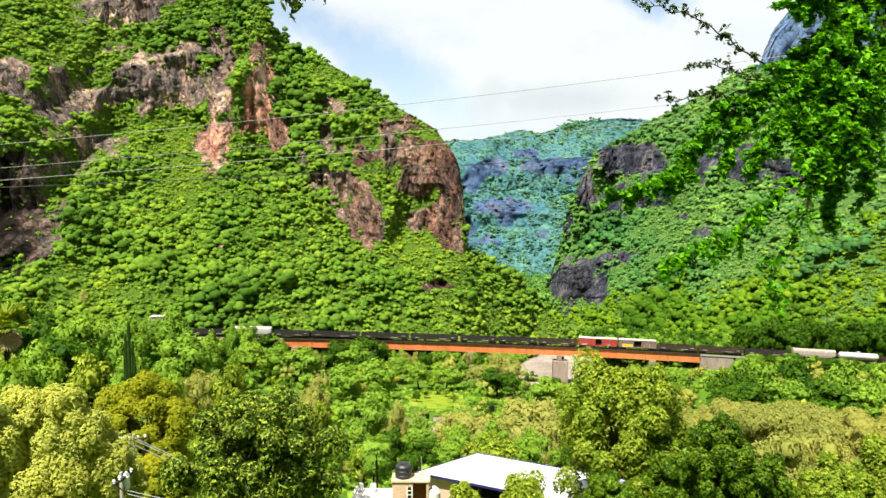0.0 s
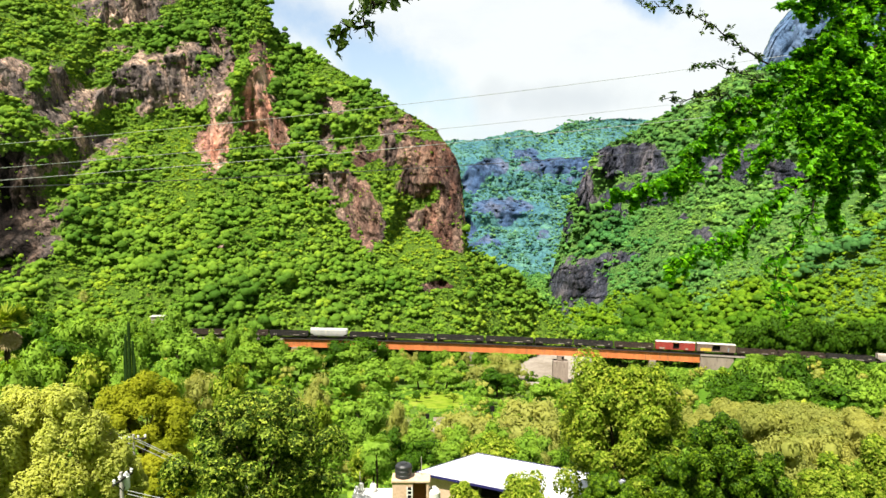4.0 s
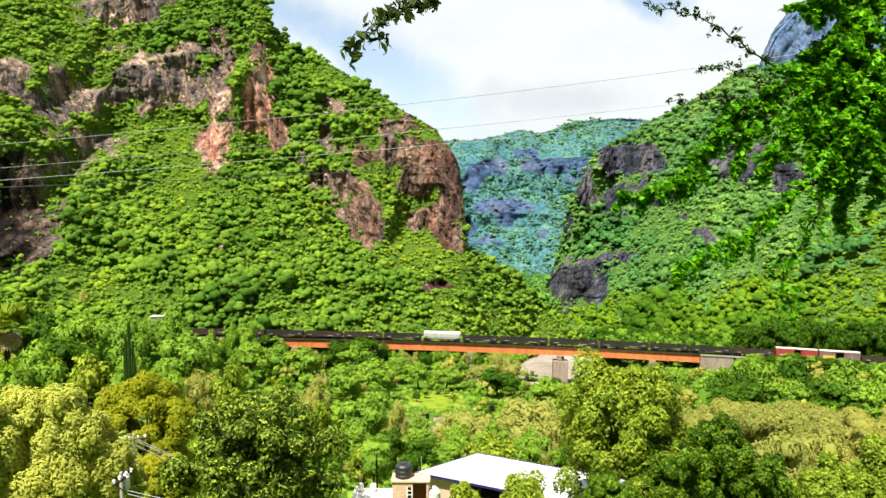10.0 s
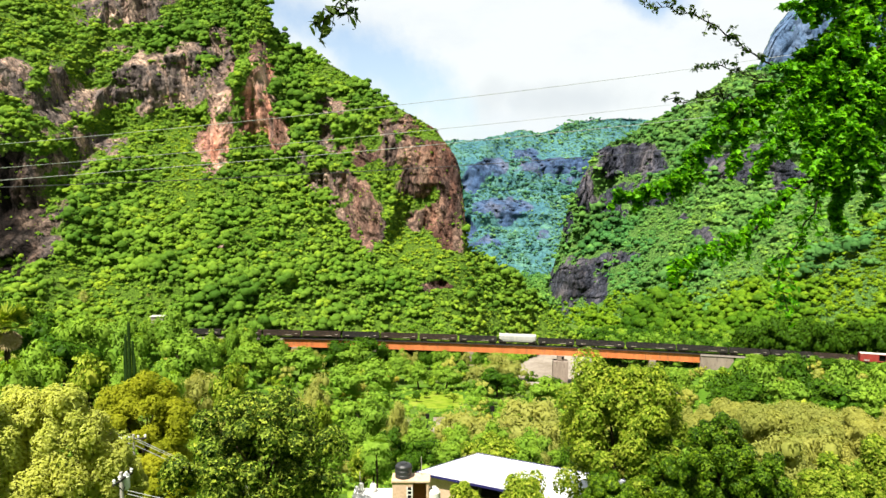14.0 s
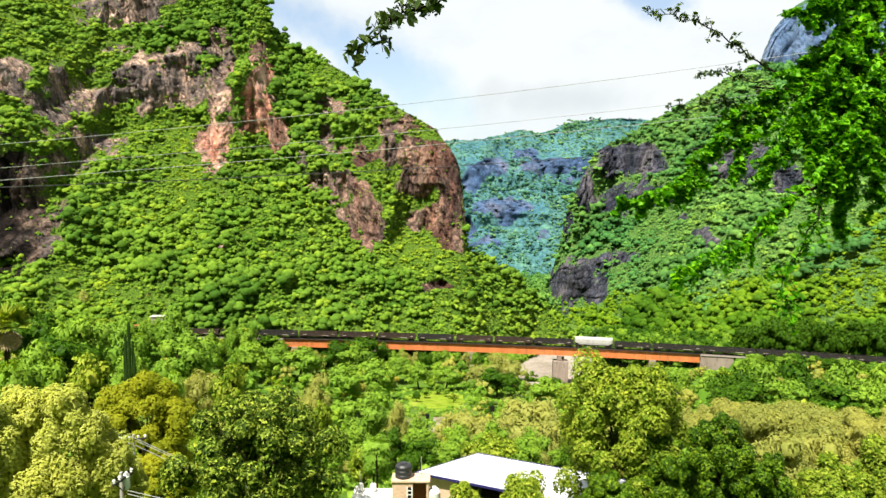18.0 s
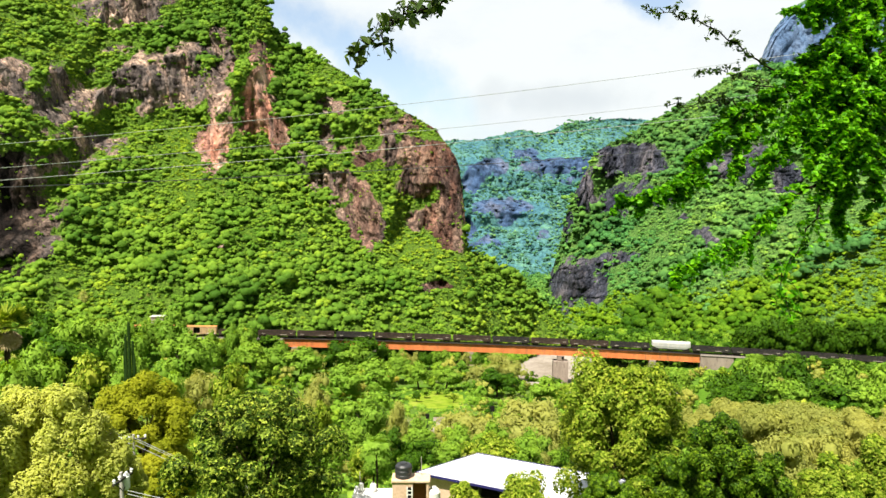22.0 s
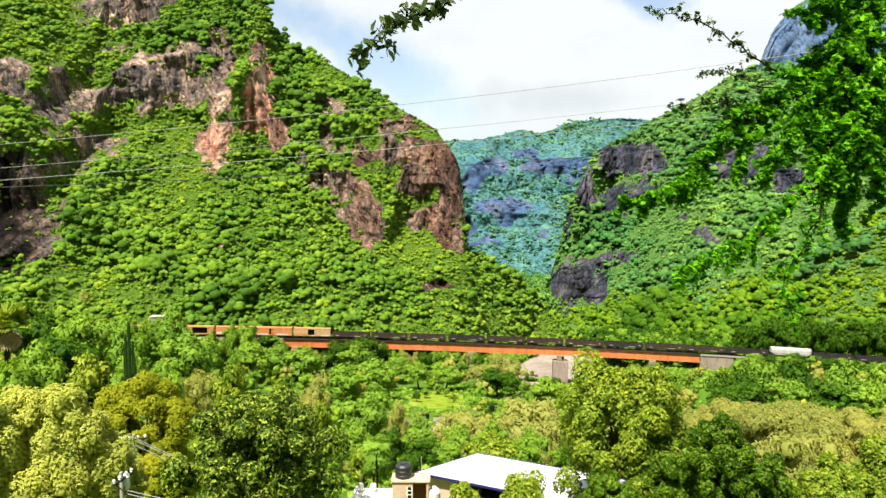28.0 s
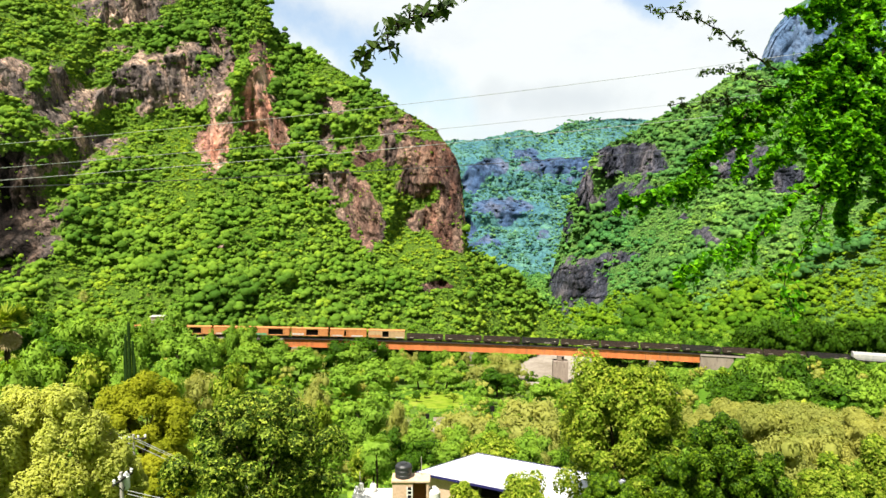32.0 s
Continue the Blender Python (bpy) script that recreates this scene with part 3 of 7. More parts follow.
EAST_TOE = [(0.120, 714, -53.8), (0.133, 692, -52.6), (0.142, 676, -51.6), (0.153, 657, -50.3), (0.163, 640, -49.1), (0.183, 618, -47.2), (0.206, 593, -44.9), (0.221, 576, -43.3), (0.236, 560, -41.6), (0.273, 523, -36.6), (0.310, 487, -31.3), (0.348, 450, -25.7), (0.385, 433, -23.2), (0.460, 400, -17.9), (0.535, 367, -12.3), (0.647, 342, -7.7), (0.871, 332, -5.4)]
EAST_FOOT = [(0.120, 715, -53.2), (0.132, 714, -39.6), (0.142, 692, -41.6), (0.153, 676, -38.9), (0.163, 664, -34.6), (0.183, 657, -23.6), (0.205, 647, -12.5), (0.219, 644, -2.6), (0.233, 708, 46.9), (0.269, 665, 48.3), (0.306, 623, 50.5), (0.342, 593, 60.0), (0.379, 587, 68.7), (0.452, 548, 70.7), (0.525, 522, 80.2), (0.634, 500, 87.0), (0.853, 485, 86.4)]
EAST_RIM = [(0.120, 715, -52.2), (0.132, 717, -30.9), (0.142, 700, -19.2), (0.153, 687, -4.8), (0.162, 674, -5.9), (0.182, 665, 0.1), (0.204, 652, 1.4), (0.219, 647, 5.8), (0.232, 712, 60.9), (0.269, 671, 66.3), (0.305, 628, 65.1), (0.342, 597, 70.9), (0.378, 593, 88.2), (0.451, 555, 91.0), (0.524, 524, 87.8), (0.633, 502, 94.3), (0.852, 487, 93.6)]
EAST_LEDGE = [(0.120, 716, -51.3), (0.132, 717, -30.5), (0.142, 703, -16.9), (0.152, 691, -1.6), (0.162, 696, 9.8), (0.182, 697, 22.6), (0.203, 711, 42.7), (0.217, 726, 60.8), (0.232, 739, 79.5), (0.268, 696, 84.0), (0.305, 654, 83.0), (0.340, 647, 106.4), (0.377, 617, 104.6), (0.449, 605, 125.8), (0.520, 610, 148.2), (0.628, 595, 159.0), (0.845, 577, 156.2)]
EAST_SCARP = [(0.120, 717, -50.3), (0.132, 717, -30.0), (0.142, 703, -15.4), (0.152, 692, 1.3), (0.161, 704, 32.6), (0.181, 713, 68.7), (0.202, 726, 89.9), (0.217, 738, 98.3), (0.231, 748, 105.8), (0.268, 702, 102.0), (0.305, 655, 87.9), (0.340, 649, 111.2), (0.377, 618, 109.2), (0.448, 606, 130.3), (0.520, 612, 152.8), (0.627, 596, 163.4), (0.845, 578, 160.6)]
EAST_CREST = [(0.120, 718, -49.4), (0.132, 718, -29.5), (0.142, 706, -13.6), (0.152, 699, 5.9), (0.161, 726, 49.6), (0.180, 718, 72.9), (0.202, 740, 100.0), (0.216, 751, 108.1), (0.231, 759, 114.0), (0.267, 742, 131.8), (0.303, 728, 142.7), (0.339, 709, 156.0), (0.374, 701, 171.0), (0.445, 706, 177.0), (0.516, 720, 186.0), (0.621, 748, 200.0), (0.834, 771, 215.0)]
FAR_TOE = [(-0.211, 1000, -92.8), (-0.062, 1000, -92.8), (-0.003, 1000, -92.8), (0.049, 1000, -92.8), (0.101, 1000, -92.8), (0.131, 1000, -92.8), (0.161, 1000, -92.8), (0.205, 1000, -92.8), (0.261, 1000, -92.8), (0.347, 1000, -92.8), (0.458, 1000, -92.8), (0.756, 1000, -92.8)]
FAR_FOOT = [(-0.210, 1168, -8.6), (-0.062, 1176, -4.7), (-0.003, 1192, 3.1), (0.049, 1184, -0.9), (0.100, 1192, 3.1), (0.130, 1200, 7.1), (0.159, 1192, 3.1), (0.203, 1200, 7.1), (0.259, 1200, 7.1), (0.343, 1200, 7.1), (0.454, 1200, 7.1), (0.749, 1200, 7.1)]
FAR_RIM = [(-0.209, 1174, 8.4), (-0.062, 1182, 12.3), (-0.003, 1196, 16.1), (0.049, 1191, 20.7), (0.100, 1199, 24.8), (0.130, 1206, 24.5), (0.159, 1196, 16.1), (0.203, 1206, 24.5), (0.258, 1206, 24.5), (0.343, 1206, 24.5), (0.453, 1206, 24.5), (0.748, 1206, 24.5)]
FAR_LEDGE = [(-0.209, 1267, 59.5), (-0.062, 1276, 64.1), (-0.003, 1292, 68.8), (0.048, 1262, 59.5), (0.100, 1271, 64.1), (0.129, 1303, 78.3), (0.158, 1301, 73.5), (0.202, 1303, 78.3), (0.257, 1321, 88.1), (0.342, 1321, 88.1), (0.452, 1321, 88.1), (0.745, 1321, 88.1)]
FAR_SCARP = [(-0.208, 1276, 87.4), (-0.062, 1285, 92.2), (-0.003, 1301, 97.3), (0.048, 1274, 96.7), (0.100, 1278, 87.4), (0.129, 1310, 97.5), (0.158, 1312, 107.1), (0.202, 1315, 111.9), (0.257, 1328, 107.5), (0.341, 1328, 107.5), (0.451, 1328, 107.5), (0.744, 1328, 107.5)]
FAR_CREST = [(-0.208, 1331, 117.3), (-0.061, 1366, 136.4), (-0.003, 1398, 150.2), (0.048, 1376, 152.9), (0.099, 1434, 173.0), (0.128, 1436, 167.0), (0.157, 1456, 186.2), (0.201, 1462, 193.0), (0.256, 1494, 199.0), (0.340, 1453, 176.5), (0.450, 1416, 156.4), (0.742, 1416, 156.4)]
PEAK_TOE = [(0.341, 1250, 96.1), (0.404, 1250, 96.1), (0.415, 1250, 96.1), (0.433, 1250, 96.1), (0.466, 1250, 96.1), (0.525, 1250, 96.1), (0.634, 1250, 96.1), (0.891, 1250, 96.1)]
PEAK_FOOT = [(0.341, 1266, 105.7), (0.402, 1334, 146.5), (0.413, 1352, 157.3), (0.431, 1370, 168.4), (0.464, 1370, 168.4), (0.522, 1370, 168.4), (0.632, 1370, 168.4), (0.887, 1370, 168.4)]
PEAK_RIM = [(0.341, 1275, 133.8), (0.401, 1350, 196.2), (0.412, 1369, 207.8), (0.430, 1388, 219.7), (0.462, 1391, 230.0), (0.520, 1394, 240.4), (0.629, 1394, 240.4), (0.883, 1394, 240.4)]
PEAK_LEDGE = [(0.340, 1290, 143.9), (0.401, 1367, 207.6), (0.412, 1385, 219.4), (0.429, 1422, 243.8), (0.462, 1444, 267.2), (0.519, 1448, 278.2), (0.628, 1448, 278.2), (0.882, 1448, 278.2)]
PEAK_SCARP = [(0.340, 1292, 153.4), (0.400, 1374, 237.9), (0.410, 1406, 302.1), (0.427, 1449, 350.4), (0.458, 1477, 397.5), (0.515, 1487, 431.1), (0.622, 1492, 453.4), (0.873, 1495, 464.6)]
PEAK_CREST = [(0.340, 1307, 163.8), (0.400, 1427, 275.1), (0.409, 1441, 326.3), (0.426, 1486, 376.6), (0.458, 1517, 425.8), (0.514, 1546, 472.8), (0.621, 1567, 505.5), (0.872, 1571, 517.6)]
OUTCROPS_WEST = ((-0.362, 0.13, 0.07, 0.044, 1.1), (-0.318, 0.159, 0.029, 0.037, 0.9), (-0.49, 0.116, 0.055, 0.044, 0.7), (-0.485, 0.055, 0.07, 0.037, 0.65), (-0.554, 0.137, 0.037, 0.029, 1.0), (-0.56, 0.087, 0.029, 0.029, 0.6), (-0.552, 0.022, 0.044, 0.044, 0.9), (-0.556, -0.051, 0.055, 0.059, 1.1), (-0.399, 0.223, 0.066, 0.026, 1.0), (-0.29, 0.13, 0.021, 0.066, 0.85), (-0.295, 0.058, 0.021, 0.033, 1.1), (-0.234, 0.12, 0.021, 0.05, 1.1), (-0.213, 0.058, 0.019, 0.038, 1.1), (-0.251, 0.066, 0.016, 0.022, 0.6))
OUTCROPS_WEST_NOSE = ((-0.135, 0.0, 0.041, 0.024, 1.1), (-0.105, -0.044, 0.028, 0.037, 1.1), (-0.069, 0.055, 0.019, 0.041, 0.8), (-0.031, 0.022, 0.033, 0.048, 1.05), (0.009, -0.007, 0.022, 0.066, 1.2), (-0.105, 0.033, 0.016, 0.028, 0.7), (-0.003, -0.055, 0.031, 0.022, 0.9), (-0.016, -0.04, 0.028, 0.024, 0.95), (-0.141, 0.102, 0.029, 0.013, 0.75), (-0.131, 0.066, 0.037, 0.022, 0.6), (-0.05, 0.044, 0.013, 0.044, 0.9), (-0.287, -0.07, 0.012, 0.016, 0.75), (-0.01, -0.129, 0.024, 0.01, 0.65), (0.013, -0.15, 0.009, 0.008, 0.5), (-0.179, 0.029, 0.012, 0.022, 0.6))
OUTCROPS_EAST = ((0.247, 0.034, 0.041, 0.021, 1.1), (0.217, 0.029, 0.024, 0.024, 1.0), (0.187, -0.018, 0.015, 0.027, 1.1), (0.162, -0.05, 0.009, 0.031, 1.1), (0.175, -0.129, 0.043, 0.034, 1.1), (0.226, -0.097, 0.029, 0.01, 0.85), (0.254, -0.013, 0.041, 0.018, 1.0), (0.225, -0.029, 0.019, 0.015, 0.9), (0.35, 0.026, 0.033, 0.021, 1.1), (0.407, 0.029, 0.037, 0.022, 1.05), (0.441, 0.009, 0.021, 0.015, 1.0), (0.339, -0.068, 0.019, 0.012, 0.95), (0.317, -0.04, 0.016, 0.007, 0.55), (0.508, 0.058, 0.037, 0.013, 0.6))
OUTCROPS_FAR = ((0.063, 0.026, 0.024, 0.013, 1.0), (0.034, 0.004, 0.021, 0.016, 0.95), (0.147, 0.023, 0.046, 0.013, 1.1), (0.071, -0.031, 0.046, 0.011, 1.05), (0.089, -0.04, 0.022, 0.013, 0.8), (0.03, -0.055, 0.012, 0.013, 0.9), (0.188, 0.022, 0.029, 0.013, 0.9), (0.107, 0.04, 0.022, 0.007, 0.7), (0.064, -0.075, 0.022, 0.006, 0.5), (0.13, -0.066, 0.022, 0.006, 0.5))
OUTCROPS_PEAK = ((0.427, 0.187, 0.037, 0.044, 1.10), (0.487, 0.216, 0.044, 0.052, 1.00), (0.559, 0.216, 0.059, 0.059, 1.00), (0.462, 0.137, 0.044, 0.022, 0.80))


def massif(name, lines, b0, b1, cols, rows, material, label, rough, seed, back=160.0, smooth=3, scars=0.0, outcrops=()):
    """A mountainside laid between its break lines, roughened by noise; steep bands become ribbed rock."""
    bear = np.linspace(b0, b1, cols)
    off = Vector((seed * 37.1, seed * 11.7, seed * 5.3))
    stations = []
    for ln in lines:
        a = np.array(ln)
        st = np.stack([np.interp(bear, a[:, 0], a[:, 1]), np.interp(bear, a[:, 0], a[:, 2])], 1)
        for _ in range(smooth):
            st[1:-1] = st[1:-1] * 0.5 + (st[:-2] + st[2:]) * 0.25
        stations.append(st)
    crest = stations[-1]
    stations.append(np.stack([crest[:, 0] + back, crest[:, 1] - back * 0.45], 1))
    stations.append(np.stack([crest[:, 0] + back * 2.2, np.full(cols, -75.0)], 1))
    grid, weight = [], []
    for i, (p, q) in enumerate(zip(stations, stations[1:])):
        n = rows[i]
        for k in range(n):
            f = k / n
            grid.append(p * (1 - f) + q * f)
            weight.append(min(1.0, (k + 1) / 8) if i == 0 else (1.0 if i < 5 else 0.6))
    grid.append(stations[-1])
    weight.append(0.5)
    g = np.array(grid)
    v = np.empty((len(g), cols, 3))
    v[..., 0], v[..., 1], v[..., 2] = bear[None, :] * g[..., 0], g[..., 0], g[..., 1]
    run = np.maximum(np.abs(np.gradient(g[..., 0], axis=0)), 1e-3)
    steep = np.clip(np.abs(np.gradient(g[..., 1], axis=0)) / run - 1.1, 0, 1.4) / 1.4
    bare = np.zeros(steep.shape)
    scar = np.zeros(steep.shape)
    flank_shade = np.zeros(steep.shape)
    iron_shade = np.zeros(steep.shape)
    for r in range(len(g)):
        for c in range(cols):
            p = Vector(v[r, c])
            q, e = bear[c], (p.z - 68.7) / p.y
            fray = noise.fractal(Vector((p.x, p.y, p.z * 1.3)) * (0.05 / rough) + off * 2, 0.7, 2.2, 6)
            lump = noise.fractal(p * (0.016 / rough) - off, 1.0, 2.0, 5)
            out = 0.0
            if r < sum(rows[:5]):
                for oq, oe, rq, re_, strength in outcrops:
                    d = math.sqrt(((q - oq) / rq) ** 2 + ((e - oe) / re_) ** 2)
                    if d < 1.8:
                        out = max(out, strength * (1.3 - d) + fray * 0.75)
            out = min(1.0, max(0.0, out, lump * 0.6 + fray * 0.4 - 0.5))
            s, w = max(out, steep[r, c] * 0.35), weight[r]
            rib = noise.fractal(Vector((p.x, p.y * 0.5, p.z * 0.07)) * (0.09 / rough) + off, 0.55, 2.1, 6)
            step = noise.fractal(Vector((p.x * 0.3, p.y * 0.3, p.z * 2.0)) * (0.05 / rough) + off, 0.6, 2.1, 4)
            edge = noise.ridged_multi_fractal(Vector((p.x, p.y * 0.6, p.z * 0.15)) * (0.038 / rough) - off, 0.75, 2.15, 7, 1.0, 2.0) - 1.1
            wx, wz = p.x + p.y * 0.4 + lump * 4 + rib * 0.6, p.z + step * 2
            slab = noise.cell(Vector((wx * 0.085, wz * 0.009, 0.5)) / rough + off) * 3.8 + noise.cell(Vector((wx * 0.24, wz * 0.03, 3.5)) / rough + off) * 1.5 + noise.cell(Vector((wx * 0.6, wz * 0.08, 7.5)) / rough + off) * 0.6
            gully = noise.ridged_multi_fractal(Vector((p.x * 0.022, p.z * 0.006, 0.0)) / rough + off, 1.0, 2.0, 4, 1.0, 2.0) - 1.0
            v[r, c, 1] += rough * w * (rib * (1.5 + 3.5 * s) + lump * 15.0 * (1 - 0.55 * s) + step * 0.9 * s - edge * 2.6 * s + slab * s + ((wx * 0.085 / rough) % 1.0 - 0.5) * 5.0 * s - gully * 10.0 * (1 - s))
            v[r, c, 2] += rough * w * (lump * 3.0 + rib * 1.2)
            v[r, c, 0] += rough * w * s * step * 0.8
            bare[r, c] = out
            iron_shade[r, c] = scars * min(1.0, max(math.exp(-((q + 0.005) / 0.06) ** 2), 0.75 * math.exp(-((q + 0.105) / 0.03) ** 2)) * (0.85 + 0.5 * rib))
            # mask of the painted shade: far left, fading out with height
            flank_shade[r, c] = min(1.0, max(0.0, (-0.475 - q) * 14 + rib * 0.5)) * min(1.0, max(0.0, (125 - p.z) / 40)) * scars
            # scar faded on its right half, painted as the shadow side
            fall = math.exp(-((q + 0.230) / 0.031) ** 2) * min(1.0, max(0.0, (0.168 - e) / 0.02)) * (1 - 0.65 * min(1.0, max(0.0, (q + 0.226) / 0.012)))
            slip = math.exp(-((q + 0.293) / 0.018) ** 2) * math.exp(-((e - 0.052) / 0.032) ** 2)
            # last term: deep red for that painted shadow side
            iron_shade[r, c] = max(iron_shade[r, c], scars * 0.7 * math.exp(-((q + 0.238) / 0.03) ** 2) * min(1.0, max(0.0, (e - 0.15) / 0.02)), scars * 0.55 * math.exp(-((q + 0.208) / 0.012) ** 2) * math.exp(-((e - 0.07) / 0.05) ** 2))
            scar[r, c] = scars * max(fall, slip, 0.1 * math.exp(-((q + 0.11) / 0.03) ** 2)) * min(1, max(0, 0.85 + rib))
    idx = np.arange(len(g) * cols).reshape(len(g), cols)
    f = np.stack([idx[:-1, :-1], idx[:-1, 1:], idx[1:, 1:], idx[1:, :-1]], -1).reshape(-1, 4)
    ob = new(name, np_mesh(name, v.reshape(-1, 3), f))
    for key, values in (("bare_rock", bare), ("fresh_scar", scar), ("painted_shade", flank_shade), ("iron_and_shade", iron_shade)):
        ob.data.attributes.new(key, "FLOAT", "POINT").data.foreach_set("value", values.astype(np.float32).ravel())
    ob.data.materials.append(material)
    tagged(ob, label, "mountain", kind="structure")
    return v, bare, sum(rows[:5])


def woods(name, hill, count, size, leaves, leaf, material, label, seed, bushes=0.22, lobes=5, vary=0.13, flat=0.6, lift=0.42, where=None, spread=0.33, reach=(0.3, 0.88)):
    """Tree crowns scattered over a mountainside: thick on soil, a few bushes on the rock ledges."""
    rng = np.random.default_rng(seed)
    v, bare, last_row = hill
    a, b, d = v[:last_row, :-1], v[:last_row, 1:], v[1:last_row + 1, :-1]
    area = np.linalg.norm(np.cross(b - a, d - a), axis=-1)
    rock = bare[:last_row, :-1]
    w = area * np.where(rock < 0.3, 1.0, bushes * np.clip(1.25 - rock, 0.15, 1) ** 1.5)
    if where:
        w = w * where(a[..., 0], a[..., 1], a[..., 2])
    w = (w / w.sum()).ravel()
    pick = rng.choice(len(w), count, p=w)
    r, c = np.unravel_index(pick, rock.shape)
    s, t = rng.uniform(size=(2, count, 1))
    p = v[r, c] * (1 - s) * (1 - t) + v[r, c + 1] * s * (1 - t) + v[r + 1, c] * (1 - s) * t + v[r + 1, c + 1] * s * t
    stand = np.array([noise.fractal(Vector(q) * (0.022 * 3.0 / size[1]) + Vector((7, 3, 1)) * seed, 1.0, 2.0, 3) for q in p])
    rad = np.clip(rng.lognormal(-0.05, 0.55, count), 0.4, 2.5) * (size[0] + size[1]) / 2 * np.clip(0.85 + 0.75 * stand, 0.35, 1.6) * np.where(rock[r, c] < 0.3, 1.0, 0.5)
    p[:, 2] += rad * lift + np.clip(stand, 0.0, 0.8) * size[1] * 0.6
    pos, nor, soft, mid, lobe, hub = crown_leaves(rng, p, rad, leaves, lobes, flat, spread, -0.1, reach, 0.3)
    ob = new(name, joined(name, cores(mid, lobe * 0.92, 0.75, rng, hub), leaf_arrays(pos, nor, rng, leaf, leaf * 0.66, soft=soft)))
    tint = np.clip(rng.normal(0.52, vary, count) - stand * 0.5 * vary / 0.15, 0.03, 1.0)
    tint = np.concatenate([np.repeat(tint, len(BALL_V) * lobes), np.repeat(tint, leaves * 3)])
    ob.data.attributes.new("crown_tint", "FLOAT", "POINT").data.foreach_set("value", tint.astype(np.float32))
    ob.data.materials.append(material)
    return tagged(ob, label, "woods", kind="stuff")


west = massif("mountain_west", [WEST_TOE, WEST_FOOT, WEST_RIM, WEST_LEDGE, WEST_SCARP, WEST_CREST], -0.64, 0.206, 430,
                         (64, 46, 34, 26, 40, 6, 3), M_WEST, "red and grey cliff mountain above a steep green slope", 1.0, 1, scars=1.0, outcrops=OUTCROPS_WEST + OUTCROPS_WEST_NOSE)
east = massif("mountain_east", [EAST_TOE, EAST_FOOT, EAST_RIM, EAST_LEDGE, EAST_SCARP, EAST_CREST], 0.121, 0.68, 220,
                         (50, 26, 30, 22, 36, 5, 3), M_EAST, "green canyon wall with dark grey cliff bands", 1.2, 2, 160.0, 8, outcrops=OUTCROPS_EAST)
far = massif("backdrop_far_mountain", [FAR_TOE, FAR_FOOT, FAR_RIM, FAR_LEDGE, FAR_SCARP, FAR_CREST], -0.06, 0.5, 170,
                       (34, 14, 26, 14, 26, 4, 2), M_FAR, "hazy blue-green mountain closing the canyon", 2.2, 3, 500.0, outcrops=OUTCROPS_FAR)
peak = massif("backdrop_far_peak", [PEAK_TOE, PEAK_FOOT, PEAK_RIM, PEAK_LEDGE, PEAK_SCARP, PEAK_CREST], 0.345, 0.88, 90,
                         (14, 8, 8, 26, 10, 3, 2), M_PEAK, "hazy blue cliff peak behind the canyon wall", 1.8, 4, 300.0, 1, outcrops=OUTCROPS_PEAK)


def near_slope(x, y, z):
    """1 on the nearer foot of the eastern wall, 0 higher up the canyon, where leaves carry painted haze."""
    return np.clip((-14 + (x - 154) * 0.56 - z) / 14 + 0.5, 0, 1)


woods("hillside_trees_west", west, 11800, (1.75, 3.6), 16, 0.42, M_LEAF_WEST, "bright green low trees covering the steep slope", 11, lobes=6, vary=0.18, flat=0.7, lift=0.14, spread=0.36)
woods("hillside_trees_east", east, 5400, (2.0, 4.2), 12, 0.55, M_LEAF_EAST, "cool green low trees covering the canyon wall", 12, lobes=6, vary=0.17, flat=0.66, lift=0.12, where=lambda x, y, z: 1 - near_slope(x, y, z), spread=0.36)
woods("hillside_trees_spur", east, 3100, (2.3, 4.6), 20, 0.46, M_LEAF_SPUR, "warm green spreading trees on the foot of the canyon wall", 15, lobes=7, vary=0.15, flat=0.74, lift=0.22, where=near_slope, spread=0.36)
woods("hillside_scrub_west", west, 7600, (1.0, 2.0), 6, 0.36, M_LEAF_WEST, "low green bushes between the trees of the steep slope", 16, bushes=0.5, lobes=2, vary=0.2, flat=0.7, lift=0.1, spread=0.5)
woods("far_trees", far, 4800, (3.0, 6.0), 6, 1.2, M_LEAF_FAR, "woods on the far mountain, haze blue in their colour", 13, lobes=3, vary=0.2, flat=0.45, lift=0.1, where=lambda x, y, z: (x > -0.02 * y) & (x < 0.27 * y))
woods("peak_trees", peak, 900, (2.6, 5.0), 10, 1.7, M_LEAF_FAR, "scrub on the far peak, haze blue in its colour", 14, lobes=2)

# ---- railway line in plan ----
LINE_X = np.arange(-620.0, 520.0, 0.5)


def line_y(x):
    """Distance of the track from the lookout: a gentle curve, straight beyond both ends."""
    q = np.clip(x, -170.0, 190.0)
    y = 337.0 - 0.01363 * q - 0.0005 * q * q
    return y + (x - q) * (-0.01363 - 0.001 * q)


def rail_z(s):
    """The line falls by about three in a hundred towards positive s."""
    return -0.031 * min(260.0, max(-260.0, s))


LINE_Y = line_y(LINE_X)
LINE_S = np.concatenate([[0], np.cumsum(np.hypot(np.diff(LINE_X), np.diff(LINE_Y)))])
LINE_S -= np.interp(0.0, LINE_X, LINE_S)


